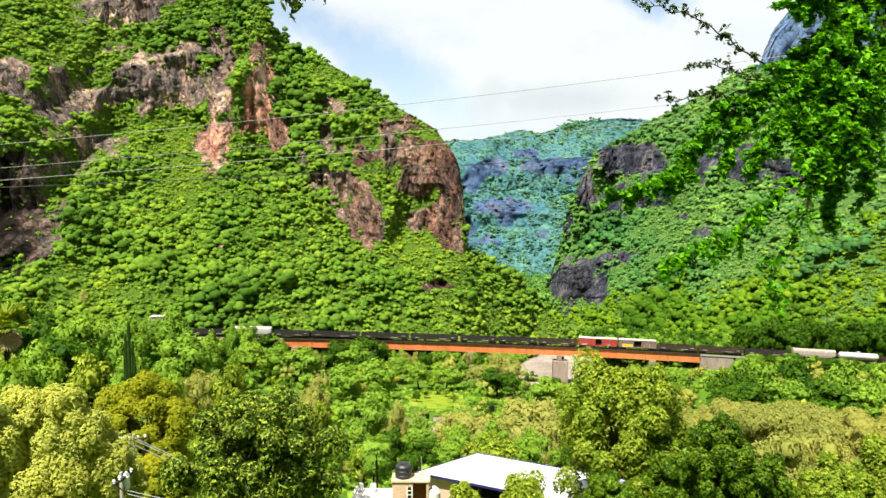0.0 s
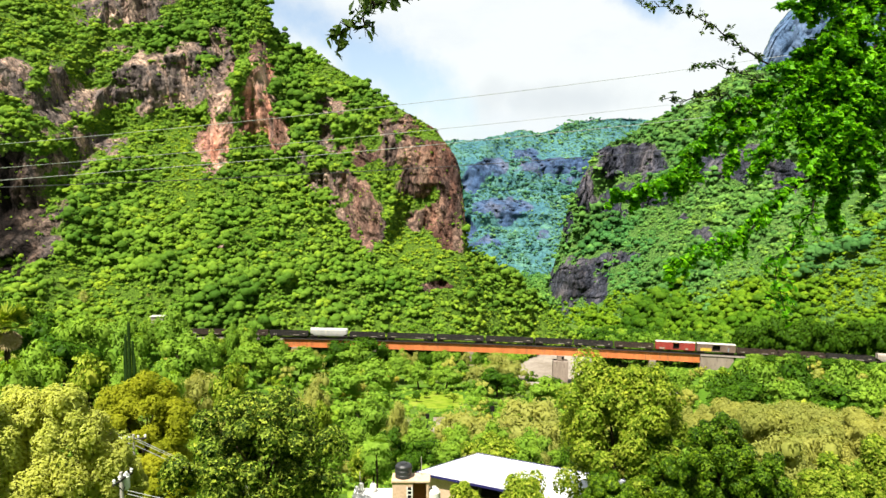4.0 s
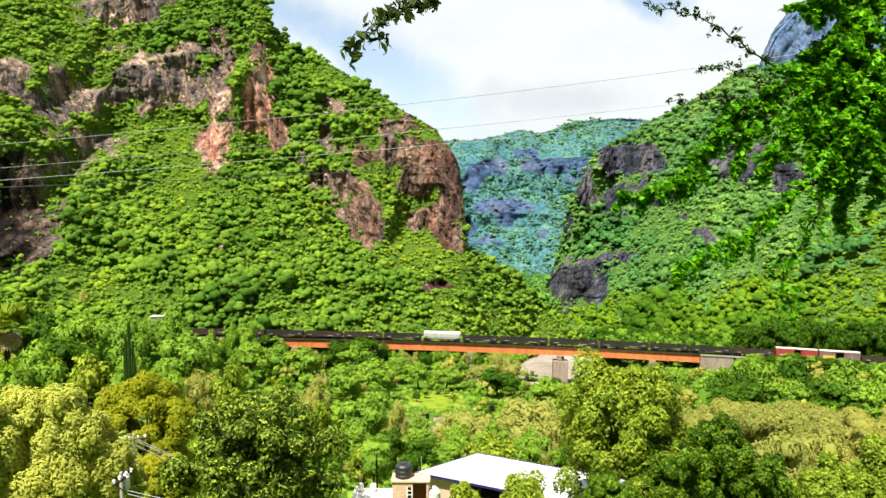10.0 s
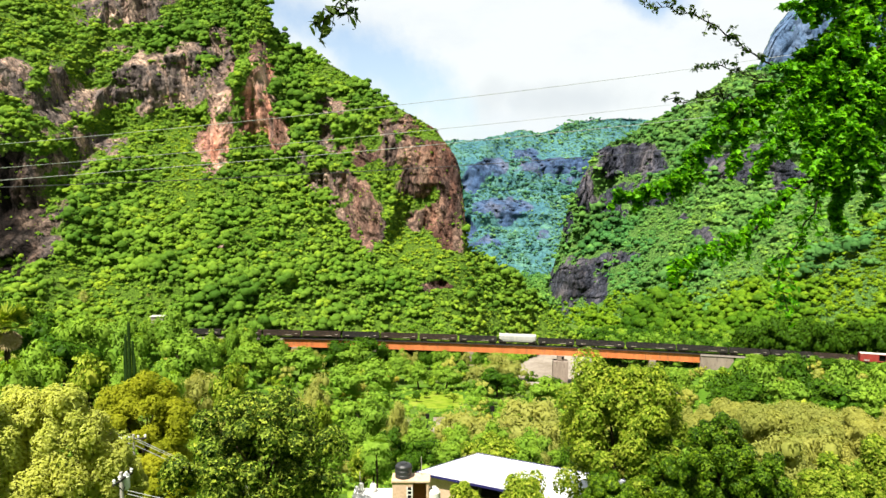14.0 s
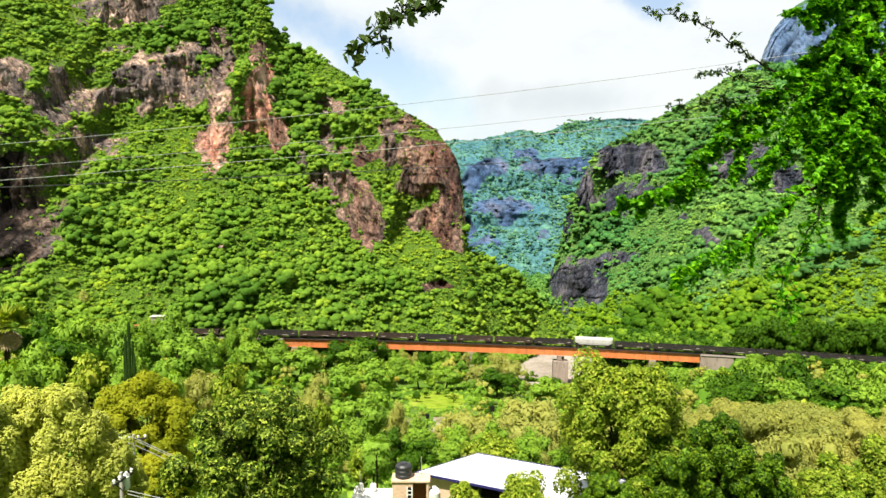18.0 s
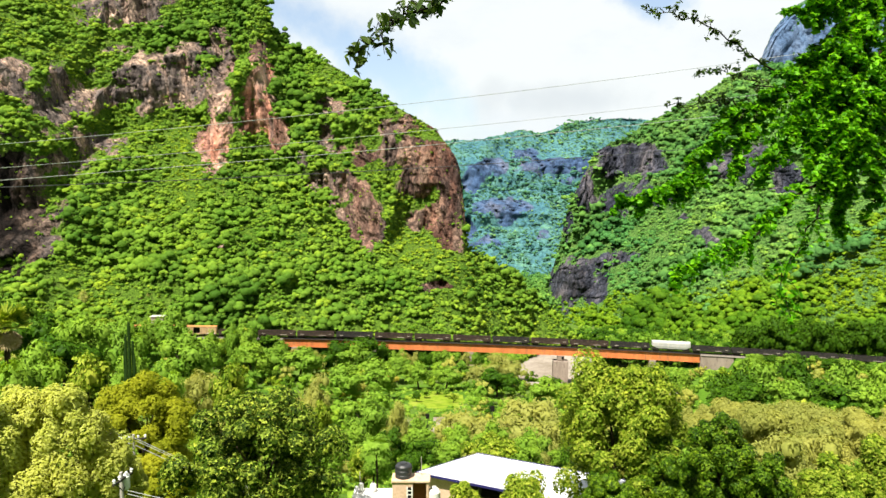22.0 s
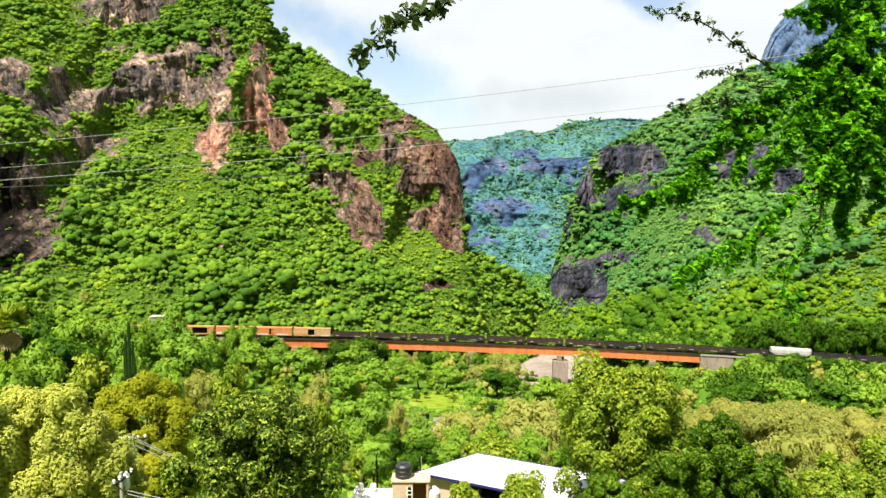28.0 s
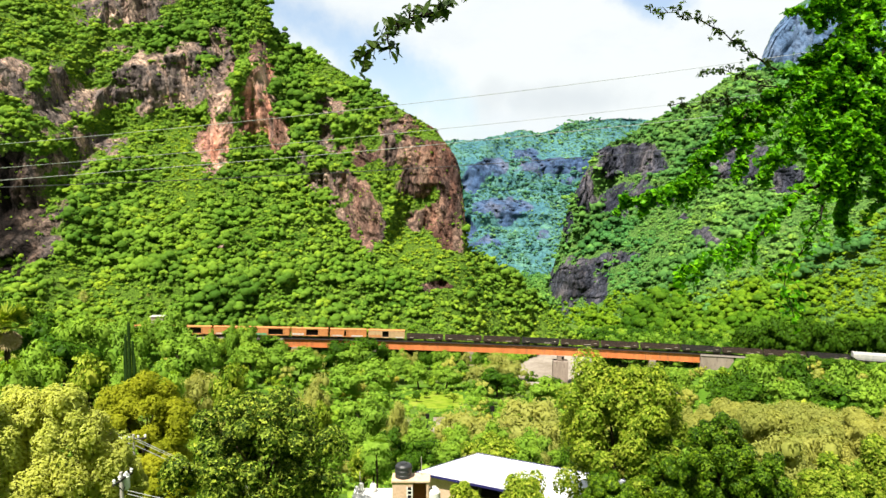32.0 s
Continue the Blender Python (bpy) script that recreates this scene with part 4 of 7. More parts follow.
def on_line(s, z=0.0, side=0.0):
    """The pose on the track at s metres along it, x forward along the rails."""
    x, y = np.interp(s, LINE_S, LINE_X), np.interp(s, LINE_S, LINE_Y)
    x2, y2 = np.interp(s + 1, LINE_S, LINE_X), np.interp(s + 1, LINE_S, LINE_Y)
    h = math.atan2(y2 - y, x2 - x)
    fall = math.degrees(math.atan2(rail_z(s) - rail_z(s + 1), 1))
    return pose(x - math.sin(h) * side, y + math.cos(h) * side, z + rail_z(s), 0, fall, math.degrees(h))


# ---- ground ----
# first rows: unseen hill added behind the lookout to block low sky light
SLOPE = ((-420, 420), (-60, 118), (-14, 71), (-6, 67.1), (3, 67.0), (8, 64.5), (16, 55), (30, 47), (48, 42.5), (66, 39.5), (90, 31), (110, 24), (150, 13), (210, 0.5),
         (262, -6), (300, -10), (335, -11), (380, -15), (480, -29), (560, -39), (640, -47), (760, -62), (4600, -74))
RIVER = ((104, 560), (84, 480), (60, 410), (50, 355), (56, 320), (78, 285), (120, 262), (190, 250), (330, 240))


def river_gap(x, y):
    best = 1e9
    for (x0, y0), (x1, y1) in zip(RIVER, RIVER[1:]):
        d = (x1 - x0) ** 2 + (y1 - y0) ** 2
        t = min(1, max(0, ((x - x0) * (x1 - x0) + (y - y0) * (y1 - y0)) / d))
        best = min(best, math.hypot(x - x0 - t * (x1 - x0), y - y0 - t * (y1 - y0)))
    return best


SLOPE_Y, SLOPE_Z = np.array([s[0] for s in SLOPE]), np.array([s[1] for s in SLOPE])


def ground_z(x, y):
    z = float(np.interp(y, SLOPE_Y, SLOPE_Z))
    side = min(1.0, max(0.0, (y - 90) / 120)) * min(1.0, max(0.0, (700 - y) / 200))
    z += side * (0.055 * max(0.0, -x - 40) + 0.035 * max(0.0, x - 130))
    z += 1.6 * noise.fractal(Vector((x * 0.02, y * 0.02, 3.3)), 1.0, 2.0, 3) * min(1.0, max(0.0, (y - 25) / 60))
    if 200 < y < 600:
        w = max(0.0, 1 - max(0.0, river_gap(x, y) - 17) / 10)
        z = z * (1 - w) + w * min(z, -19.5)
    if 240 < y < 420 and -500 < x < 500:
        gap = abs(y - float(line_y(x))) * 0.98
        if x < -71 or x > 122.5:
            bed = rail_z(x) - 0.78
            z = max(z, bed - max(0.0, gap - 3.2) * 0.62) if gap < 60 else z
            if gap < 3.2:
                z = bed
    return z


def ground():
    ys = np.concatenate([np.arange(-420, -60, 12.0), np.arange(-60, 40, 4.0), np.arange(40, 440, 3.0), np.geomspace(440, 4600, 34)])
    cols = np.linspace(-1, 1, 190)
    xs = np.sign(cols) * np.abs(cols) ** 1.5
    half = np.interp(ys, [-420, -60, 60, 440, 4600], [600, 200, 150, 460, 4600])
    v = np.array([[(x * h, y, ground_z(x * h, y)) for x in xs] for y, h in zip(ys, half)])
    idx = np.arange(len(ys) * len(xs)).reshape(len(ys), len(xs))
    f = np.stack([idx[:-1, :-1], idx[:-1, 1:], idx[1:, 1:], idx[1:, :-1]], -1).reshape(-1, 4)
    me = np_mesh("ground", v.reshape(-1, 3), f)
    for m in (M_GROUND, M_SAND, M_GRASS):
        me.materials.append(m)
    c = v[f[:, 0] // len(xs), f[:, 0] % len(xs)]
    kind = np.zeros(len(f), np.int32)
    for i, (x, y, z) in enumerate(c):
        wob = noise.noise(Vector((x * 0.08, y * 0.08, 0))) * 5
        if 200 < y < 580 and river_gap(x, y) < (19 if y > 300 else 12) + wob and y < 425:
            kind[i] = 1
        elif ((x + 3) / 11) ** 2 + ((y - 262) / 21) ** 2 < 1.0 + wob * 0.11:
            kind[i] = 2
        elif 176 < y < 232 and abs(x - (-1.0 + (y - 205) * 0.05) - wob * 0.5) < 2.6:
            kind[i] = 1
    me.polygons.foreach_set("material_index", kind)
    me.polygons.foreach_set("use_smooth", np.ones(len(f), bool))
    tagged(new("ground", me), "sloping valley floor with grass, scrub and a pale sandy river bed", "ground", kind="structure")


ground()


# ---- track and bridge ----
def swept(s0, s1, step, profile, z=0.0):
    """A strip of constant section laid along the track."""
    bm = bmesh.new()
    rings = []
    n = max(1, round((s1 - s0) / step))
    for i in range(n + 1):
        m = on_line(s0 + (s1 - s0) * i / n, z)
        rings.append([bm.verts.new(m @ Vector((0, y, h))) for y, h in profile])
    k = len(profile)
    for a, b in zip(rings, rings[1:]):
        for j in range(k):
            bm.faces.new((a[j], a[(j + 1) % k], b[(j + 1) % k], b[j]))
    bm.faces.new(rings[0])
    bm.faces.new(rings[-1][::-1])
    return bm


def railway():
    track = thing("railway_track", pose(0, 0, 0), "single railway track on stone ballast", "railway", kind="structure")
    part("ballast_bed", swept(-520, -70.5, 6, ((-2.6, -0.8), (-1.7, -0.34), (1.7, -0.34), (2.6, -0.8))), M_BALLAST, track)
    part("ballast_bed", swept(112.2, 420, 6, ((-2.6, -0.8), (-1.7, -0.34), (1.7, -0.34), (2.6, -0.8))), M_BALLAST, track)
    for y in (-0.75, 0.75):
        part("rail", swept(-520, 420, 5, ((y - 0.035, -0.17), (y - 0.035, 0), (y + 0.035, 0), (y + 0.035, -0.17))), M_STEEL, track, "worn steel rail")
    bm = bmesh.new()
    for s in np.arange(-300, 240, 0.62):
        if not -70.5 < s < 112.2:
            bmesh.ops.create_cube(bm, size=1, matrix=on_line(s, -0.27) @ Matrix.Diagonal((0.22, 2.5, 0.18, 1)))
    tagged(part("sleepers", bm, M_STEEL, track), kind="stuff")


railway()
PIERS = (-65.4, -29.1, 12.3, 52.3, 92.0)


def bridge():
    b = thing("railway_bridge", pose(52.2, 335.0, -14), "orange steel girder railway bridge on concrete piers", "bridge")
    inv = b.matrix_basis.inverted()

    def add(name, bm, material, label="", parent=None):
        bmesh.ops.transform(bm, matrix=inv, verts=bm.verts[:])
        return part(name, bm, material, parent or b, label)

    joints = (-70.3, -29.1, 12.3, 52.3, 92.0, 112.0)
    for s0, s1 in zip(joints, joints[1:]):
        for y in (-1.25, 1.25):
            bm = swept(s0 + 0.06, s1 - 0.06, 4, ((y - 0.05, -3.95), (y - 0.05, -0.6), (y + 0.05, -0.6), (y + 0.05, -3.95)))
            girder = add("girder", bm, M_ORANGE, "faded orange steel plate girder")
            for h in (-0.58, -4.02):
                add("flange", swept(s0 + 0.06, s1 - 0.06, 4, ((y - 0.26, h - 0.03), (y - 0.26, h + 0.05), (y + 0.26, h + 0.05), (y + 0.26, h - 0.03))), M_ORANGE, "", girder).matrix_parent_inverse = Matrix()
            if y < 0:
                for s in np.arange(s0 + 1.5, s1 - 0.5, 2.1):
                    bm = bmesh.new()
                    bmesh.ops.create_cube(bm, size=1, matrix=on_line(s, -2.28, y - 0.1) @ Matrix.Diagonal((0.05, 0.1, 3.2, 1)))
                    add("stiffener", bm, M_ORANGE, "", girder)
    add("deck", swept(-70.3, 112.0, 4, ((-1.5, -0.52), (-1.5, -0.44), (1.5, -0.44), (1.5, -0.52))), M_STEEL, "dark weathered timber deck")
    bm = bmesh.new()
    for s in np.arange(-70.1, 111.8, 0.5):
        bmesh.ops.create_cube(bm, size=1, matrix=on_line(s, -0.3) @ Matrix.Diagonal((0.24, 3.0, 0.25, 1)))
    tagged(add("timber_decking", bm, M_STEEL, "dark timber ties"), kind="stuff")
    bm = swept(-70.3, 112.0, 4, ((-1.95, -0.5), (-1.95, -0.42), (-1.51, -0.42), (-1.51, -0.5)))
    add("walkway", bm, M_STEEL, "narrow dark walkway")
    for s in (-10.6, 31.1, 72.5):
        bm = bmesh.new()
        bmesh.ops.create_cube(bm, size=1, matrix=on_line(s, -2.28, -1.38) @ Matrix.Diagonal((0.9, 0.14, 3.2, 1)))
        add("splice_plate", bm, M_ORANGE, "orange splice plate")
    for s in PIERS:
        wide = 3.5 if s == 52.3 else 1.5
        m = on_line(s)
        bm = bmesh.new()
        for z0, z1, lx, ly in ((-24.0, -6.4, wide, 3.0), (-6.4, -4.05, 1.5, 1.7)):
            r = bmesh.ops.create_cube(bm, size=1, matrix=m @ Matrix.Translation((0, 0, (z0 + z1) / 2)) @ Matrix.Diagonal((lx * 2, ly * 2, z1 - z0, 1)))
            for vert in r["verts"]:
                if z0 < -10 and vert.co.z > -10:
                    c = m @ Vector((0, 0, vert.co.z))
                    vert.co = c + (vert.co - c) * 0.92
            bmesh.ops.bevel(bm, geom=list({e for q in r["verts"] for e in q.link_edges}), offset=0.12, segments=1, affect="EDGES")
        pier = add("pier", bm, M_CONC, "stained concrete pier")
        if s == 52.3:
            # dark plate on the solid pier, painting a shaded recess
            bm = bmesh.new()
            bmesh.ops.create_cube(bm, size=1, matrix=m @ Matrix.Translation((0.8, -1.72, -5.2)) @ Matrix.Diagonal((0.9, 0.12, 1.5, 1)))
            add("recess_plate", bm, M_DARK, "dark plate painting a shaded recess under the bearing", pier)
    for s0, s1 in ((112.2, 126.0), (-81.0, -70.5)):
        bm = bmesh.new()
        m = on_line((s0 + s1) / 2)
        r = bmesh.ops.create_cube(bm, size=1, matrix=m @ Matrix.Translation((0, 0, -5.3)) @ Matrix.Diagonal((s1 - s0, 4.6, 9.0, 1)))
        bmesh.ops.bevel(bm, geom=list({e for q in r["verts"] for e in q.link_edges}), offset=0.15, segments=1, affect="EDGES")
        add("abutment", bm, M_CONC, "grey concrete abutment")


bridge()


# ---- train: every car is a thing of its own, nose along +x, rail top at z 0 ----
def running_gear(car, length):
    for side in (-1, 1):
        cx = side * (length / 2 - 2.3)
        bogie = part("bogie", boxes((cx - 1.45, cx + 1.45, -1.12, -0.98, 0.32, 0.72), (cx - 1.45, cx + 1.45, 0.98, 1.12, 0.32, 0.72), (cx - 0.25, cx + 0.25, -1.1, 1.1, 0.4, 0.85)), M_STEEL, car)
        for wx in (-0.88, 0.88):
            for wy in (-0.75, 0.75):
                bm = rod(bmesh.new(), (cx + wx, wy - 0.07, 0.44), (cx + wx, wy + 0.07, 0.44), 0.44, seg=14)
                part("wheel", bm, M_STEEL, bogie)
        part("coupler", boxes((side * length / 2 - side * 0.5 - 0.35, side * length / 2 - side * 0.5 + 0.35, -0.12, 0.12, 0.75, 1.0)), M_STEEL, car)


def gondola(length, material, label):
    car = thing("gondola_car", pose(0, 0, 0), label, "freight car", "cars of the train")
    h, w = length / 2 - 0.55, 1.5
    part("floor", boxes((-h, h, -w, w, 0.95, 1.15)), material, car)
    for y in (-w, w):
        s = 1 if y > 0 else -1
        side = part("side_wall", boxes((-h, h, y - 0.05, y + 0.05, 1.0, 2.85), (-h, h, y - 0.11, y + 0.11, 2.78, 2.92)), material, car)
        n = max(8, round(length / 1.4))
        for i in range(n + 1):
            x = -h + 2 * h * i / n
            part("rib", boxes((x - 0.06, x + 0.06, y + s * 0.05, y + s * 0.17, 1.0, 2.78)), material, side)
    for x in (-h, h):
        part("end_wall", boxes((x - 0.05, x + 0.05, -w, w, 1.0, 2.9), (x - 0.1, x + 0.1, -w, w, 1.6, 1.75), (x - 0.1, x + 0.1, -w, w, 2.2, 2.35)), material, car)
    # dark uneven surface closing the inside below the rim
    part("inner_fill", fill_surface(h - 0.15, w - 0.12), M_DARKFILL, car, "dark uneven surface below the rim")
    part("centre_sill", boxes((-h, h, -0.35, 0.35, 0.62, 0.95)), M_STEEL, car)
    for x0, x1, z0 in ((-h * 0.82, -h * 0.62, 1.5), (h * 0.2, h * 0.55, 1.25), (h * 0.72, h * 0.86, 1.9)):
        part("marking", boxes((x0, x1, -w - 0.19, -w - 0.172, z0, z0 + 0.24)), M_GREYCAR, car, "faded pale marking")
    running_gear(car, length)
    return car


def fill_surface(h, w):
    bm = bmesh.new()
    bmesh.ops.create_grid(bm, x_segments=18, y_segments=5, size=1)
    for v in bm.verts:
        v.co = Vector((v.co.x * h, v.co.y * w, 2.15 + 0.35 * noise.noise(Vector((v.co.x * h * 0.5, v.co.y * 2, 0.3)))))
    return bm


def hopper(length, material, label):
    """Covered hopper with rounded shoulders, sloped ends and roof hatches."""
    car = thing("hopper_car", pose(0, 0, 0), label, "freight car", "cars of the train")
    h = length / 2 - 0.6
    prof = [(-1.45, 1.35), (-1.6, 2.2), (-1.6, 3.6), (-1.42, 4.15), (-0.95, 4.42), (0.95, 4.42), (1.42, 4.15), (1.6, 3.6), (1.6, 2.2), (1.45, 1.35)]
    bm = bmesh.new()
    rings = []
    for x, low in ((-h, 2.3), (-h + 1.9, 1.35), (h - 1.9, 1.35), (h, 2.3)):
        rings.append([bm.verts.new((x, y, max(z, low))) for y, z in prof])
    k = len(prof)
    for a, b in zip(rings, rings[1:]):
        for j in range(k):
            bm.faces.new((a[j], a[(j + 1) % k], b[(j + 1) % k], b[j]))
    bm.faces.new(rings[0])
    bm.faces.new(rings[-1][::-1])
    part("body", bm, material, car)
    for i in range(12):
        x = -h + 0.6 + (2 * h - 1.2) * i / 11
        for y in (-1.63, 1.63):
            part("side_post", boxes((x - 0.05, x + 0.05, y - 0.05, y + 0.05, 2.2, 3.65)), material, car)
    for i in range(5):
        x = -h + 1.8 + (2 * h - 3.6) * i / 4
        part("hatch", lathe(bmesh.new(), ((0.42, 4.42), (0.42, 4.56), (0.15, 4.62)), 12, (x, 0, 0)), material, car)
    for i in range(4):
        x = -h + 2.9 + (2 * h - 5.8) * i / 3
        part("chute", boxes((x - 0.7, x + 0.7, -0.8, 0.8, 0.75, 1.4), bevel=0.2), M_STEEL, car)
    part("underframe", boxes((-h - 0.1, h + 0.1, -1.4, 1.4, 0.98, 1.2)), M_STEEL, car)
    part("ladder", boxes((h - 0.3, h - 0.24, -1.7, -1.64, 1.2, 4.2), (h + 0.1, h + 0.16, -1.7, -1.64, 1.2, 4.2), *[(h - 0.3, h + 0.16, -1.69, -1.65, z, z + 0.05) for z in np.arange(1.4, 4.2, 0.4)]), M_STEEL, car)
    running_gear(car, length)
    return car


def tank_car(length, label):
    car = thing("tank_car", pose(0, 0, 0), label, "freight car", "cars of the train")
    h = length / 2 - 0.8
    bm = lathe(bmesh.new(), ((0.3, -h), (1.0, -h + 0.12), (1.38, -h + 0.5), (1.5, -h + 0.9), (1.5, h - 0.9), (1.38, h - 0.5), (1.0, h - 0.12), (0.3, h)), 20)
    bmesh.ops.transform(bm, matrix=pose(0, 0, 2.65, 0, 90, 0), verts=bm.verts[:])
    part("tank", bm, M_WHITECAR, car)
    part("dome", lathe(bmesh.new(), ((0.6, 4.05), (0.6, 4.55), (0.4, 4.66)), 14), M_WHITECAR, car)
    part("underframe", boxes((-h - 0.2, h + 0.2, -0.5, 0.5, 0.8, 1.2)), M_STEEL, car)
    part("walkway", boxes((-h, h, -1.55, -1.25, 2.3, 2.36), (-h, h, 1.25, 1.55, 2.3, 2.36)), M_STEEL, car)
    running_gear(car, length)
    return car


def boxcar(length, material, label, opening, patches=(), roof=None):
    """Boxcar with a doorway through its walls, a pale roof and painted patches low on its side."""
    car = thing("boxcar", pose(0, 0, 0), label, "freight car", "cars of the train")
    h, w = length / 2 - 0.5, 1.5
    d0, d1 = opening
    part("floor", boxes((-h, h, -w, w, 0.95, 1.2)), material, car)
    for y in (-w, w):
        s = 1 if y > 0 else -1
        wall = part("side_wall", boxes((-h, d0, y - 0.06, y + 0.06, 1.0, 4.3), (d1, h, y - 0.06, y + 0.06, 1.0, 4.3), (d0, d1, y - 0.06, y + 0.06, 3.95, 4.3), (d0, d1, y - 0.06, y + 0.06, 1.0, 1.25)), material, car)
        for i in range(13):
            x = -h + 2 * h * i / 12
            if not d0 - 0.1 < x < d1 + 0.1:
                part("rib", boxes((x - 0.05, x + 0.05, y + s * 0.06, y + s * 0.13, 1.1, 4.2)), material, wall)
        door = part("door", boxes((d1 + 0.1, min(d1 + (d1 - d0), h - 0.1), y + s * 0.14, y + s * 0.2, 1.15, 4.0)), material, car, "slid-back door")
        part("door_bar", boxes((d1 + 0.5, d1 + 0.58, y + s * 0.2, y + s * 0.25, 1.3, 3.9)), M_STEEL, door)
    for x in (-h, h):
        part("end_wall", boxes((x - 0.06, x + 0.06, -w, w, 1.0, 4.3), *[(x - 0.12, x + 0.12, -w + 0.1, w - 0.1, z, z + 0.18) for z in np.arange(1.3, 4.1, 0.5)]), material, car)
    bm = bmesh.new()
    ends = [[bm.verts.new((x, y, z)) for y, z in ((-1.62, 4.22), (-1.62, 4.34), (0, 4.62), (1.62, 4.34), (1.62, 4.22), (0, 4.48))] for x in (-h - 0.1, h + 0.1)]
    for j in range(6):
        bm.faces.new((ends[0][j], ends[0][(j + 1) % 6], ends[1][(j + 1) % 6], ends[1][j]))
    bm.faces.new(ends[0])
    bm.faces.new(ends[1][::-1])
    part("roof", bm, roof or M_ROOFPALE, car, "pale dusty roof")
    # dark block added so the open doorway looks shaded inside
    part("doorway_shade", boxes((d0 - 0.8, d1 + 0.8, -0.6, 0.6, 1.2, 3.5), bevel=0.15), M_DARK, car, "dark block standing for the shade inside")
    for x0, x1, z0, z1, m, text in patches:
        part("paint_patch", boxes((x0, x1, -w - 0.085, -w - 0.066, z0, z1)), m, car, text)
    part("centre_sill", boxes((-h, h, -0.35, 0.35, 0.62, 0.95)), M_STEEL, car)
    running_gear(car, length)
    return car


# front to rear: (kind, length); the nose of the white hopper stands at s = -75 m at the start
def make_train():
    black = "black open gondola car, dark inside"
    brown = "rust-brown open gondola car, dark inside"
    proto = {}

    def car(kind, length):
        key = (kind, length)
        if key in proto:
            return copy_thing(proto[key], pose(0, 0, 0))
        if kind == "black":
            c = gondola(length, M_BLACKCAR, black)
        elif kind == "brown":
            c = gondola(length, M_BROWNCAR, brown)
        elif kind == "white":
            c = hopper(length, M_WHITECAR, "white covered hopper car with roof hatches")
        elif kind == "beige":
            c = hopper(length, M_GREYCAR, "dusty beige covered hopper car")
        elif kind == "tank":
            c = tank_car(length, "white cylindrical tank car")
        elif kind == "red":
            c = boxcar(length, M_REDCAR, "red boxcar with an open dark doorway and pale roof", (-1.0, 1.6), ((-6.8, -4.6, 1.2, 1.9, M_GREYCAR, "pale grey scrawl"), (2.2, 5.4, 1.2, 1.8, M_GREYCAR, "pale grey scrawl")))
        elif kind == "grey":
            c = boxcar(length, M_WEATHERED, "weathered grey-brown boxcar with a wide open doorway", (-1.6, 1.6), ((-6.6, -2.0, 1.2, 2.5, M_YELLOWPAINT, "yellow painted patch"), (2.6, 5.4, 1.2, 3.0, M_BLUEPAINT, "blue-grey painted patch")))
        elif kind == "orange_a":
            c = boxcar(length, M_ORANGECAR, "faded orange boxcar with a wide open doorway and green paint", (-1.2, 5.2), ((-7.2, -2.0, 1.1, 1.9, M_GREENPAINT, "green painted patch"), (5.4, 7.6, 1.2, 1.8, M_ROOFPALE, "white scrawl")), M_ORANGECAR)
        elif kind == "orange_b":
            c = boxcar(length, M_ORANGECAR, "faded orange boxcar with a dark doorway and white scrawls", (-1.6, 3.6), ((-7.6, -2.6, 1.3, 2.2, M_ROOFPALE, "white scrawl"), (4.0, 6.6, 1.3, 2.3, M_ROOFPALE, "white scrawl")), M_ORANGECAR)
        elif kind == "orange_c":
            c = boxcar(length, M_ORANGECAR, "faded orange boxcar with a narrow doorway", (-1.8, -0.9), ((-7.0, -2.4, 1.2, 1.8, M_ROOFPALE, "white scrawl"), (1.2, 6.4, 1.2, 1.8, M_ROOFPALE, "white scrawl")), M_ORANGECAR)
        else:
            c = boxcar(length, M_TANCAR, "tan boxcar with a dark doorway and rusty panels", (-1.8, 1.0), ((-7.6, -2.2, 1.2, 2.2, M_ORANGECAR, "rusty orange panel"), (2.0, 7.4, 1.2, 1.6, M_ROOFPALE, "pale scrawl")), M_ORANGECAR)
        proto[key] = c
        return c

    front = [("tank", 17.2), ("beige", 18.2), ("black", 19.4), ("brown", 19.4), ("brown", 17.1), ("grey", 16.9), ("red", 17.4), ("brown", 17.6), ("black", 17.6), ("black", 17.1),
             ("black", 21.9), ("black", 21.9), ("black", 21.9), ("black", 16.6), ("white", 17.4)]
    rear = [("black", 17.6), ("brown", 17.6), ("brown", 17.1), ("black", 17.1), ("brown", 17.6), ("brown", 17.1), ("brown", 17.6), ("black", 17.1), ("brown", 17.1), ("brown", 17.1), ("brown", 17.1)]
    rear += [(k, 16.9) for k in ("tan", "orange_c", "orange_b", "orange_a", "orange_c", "orange_b", "tan", "orange_a", "orange_c", "orange_b", "orange_a", "tan")]
    cars = []
    edge = -92.6 + sum(length for _, length in front)
    for kind, length in [("brown", 17.1)]:
        cars.append((car(kind, length), edge + length / 2))
    for kind, length in front + rear:
        cars.append((car(kind, length), edge - length / 2))
        edge -= length
    return cars


TRAIN = make_train()


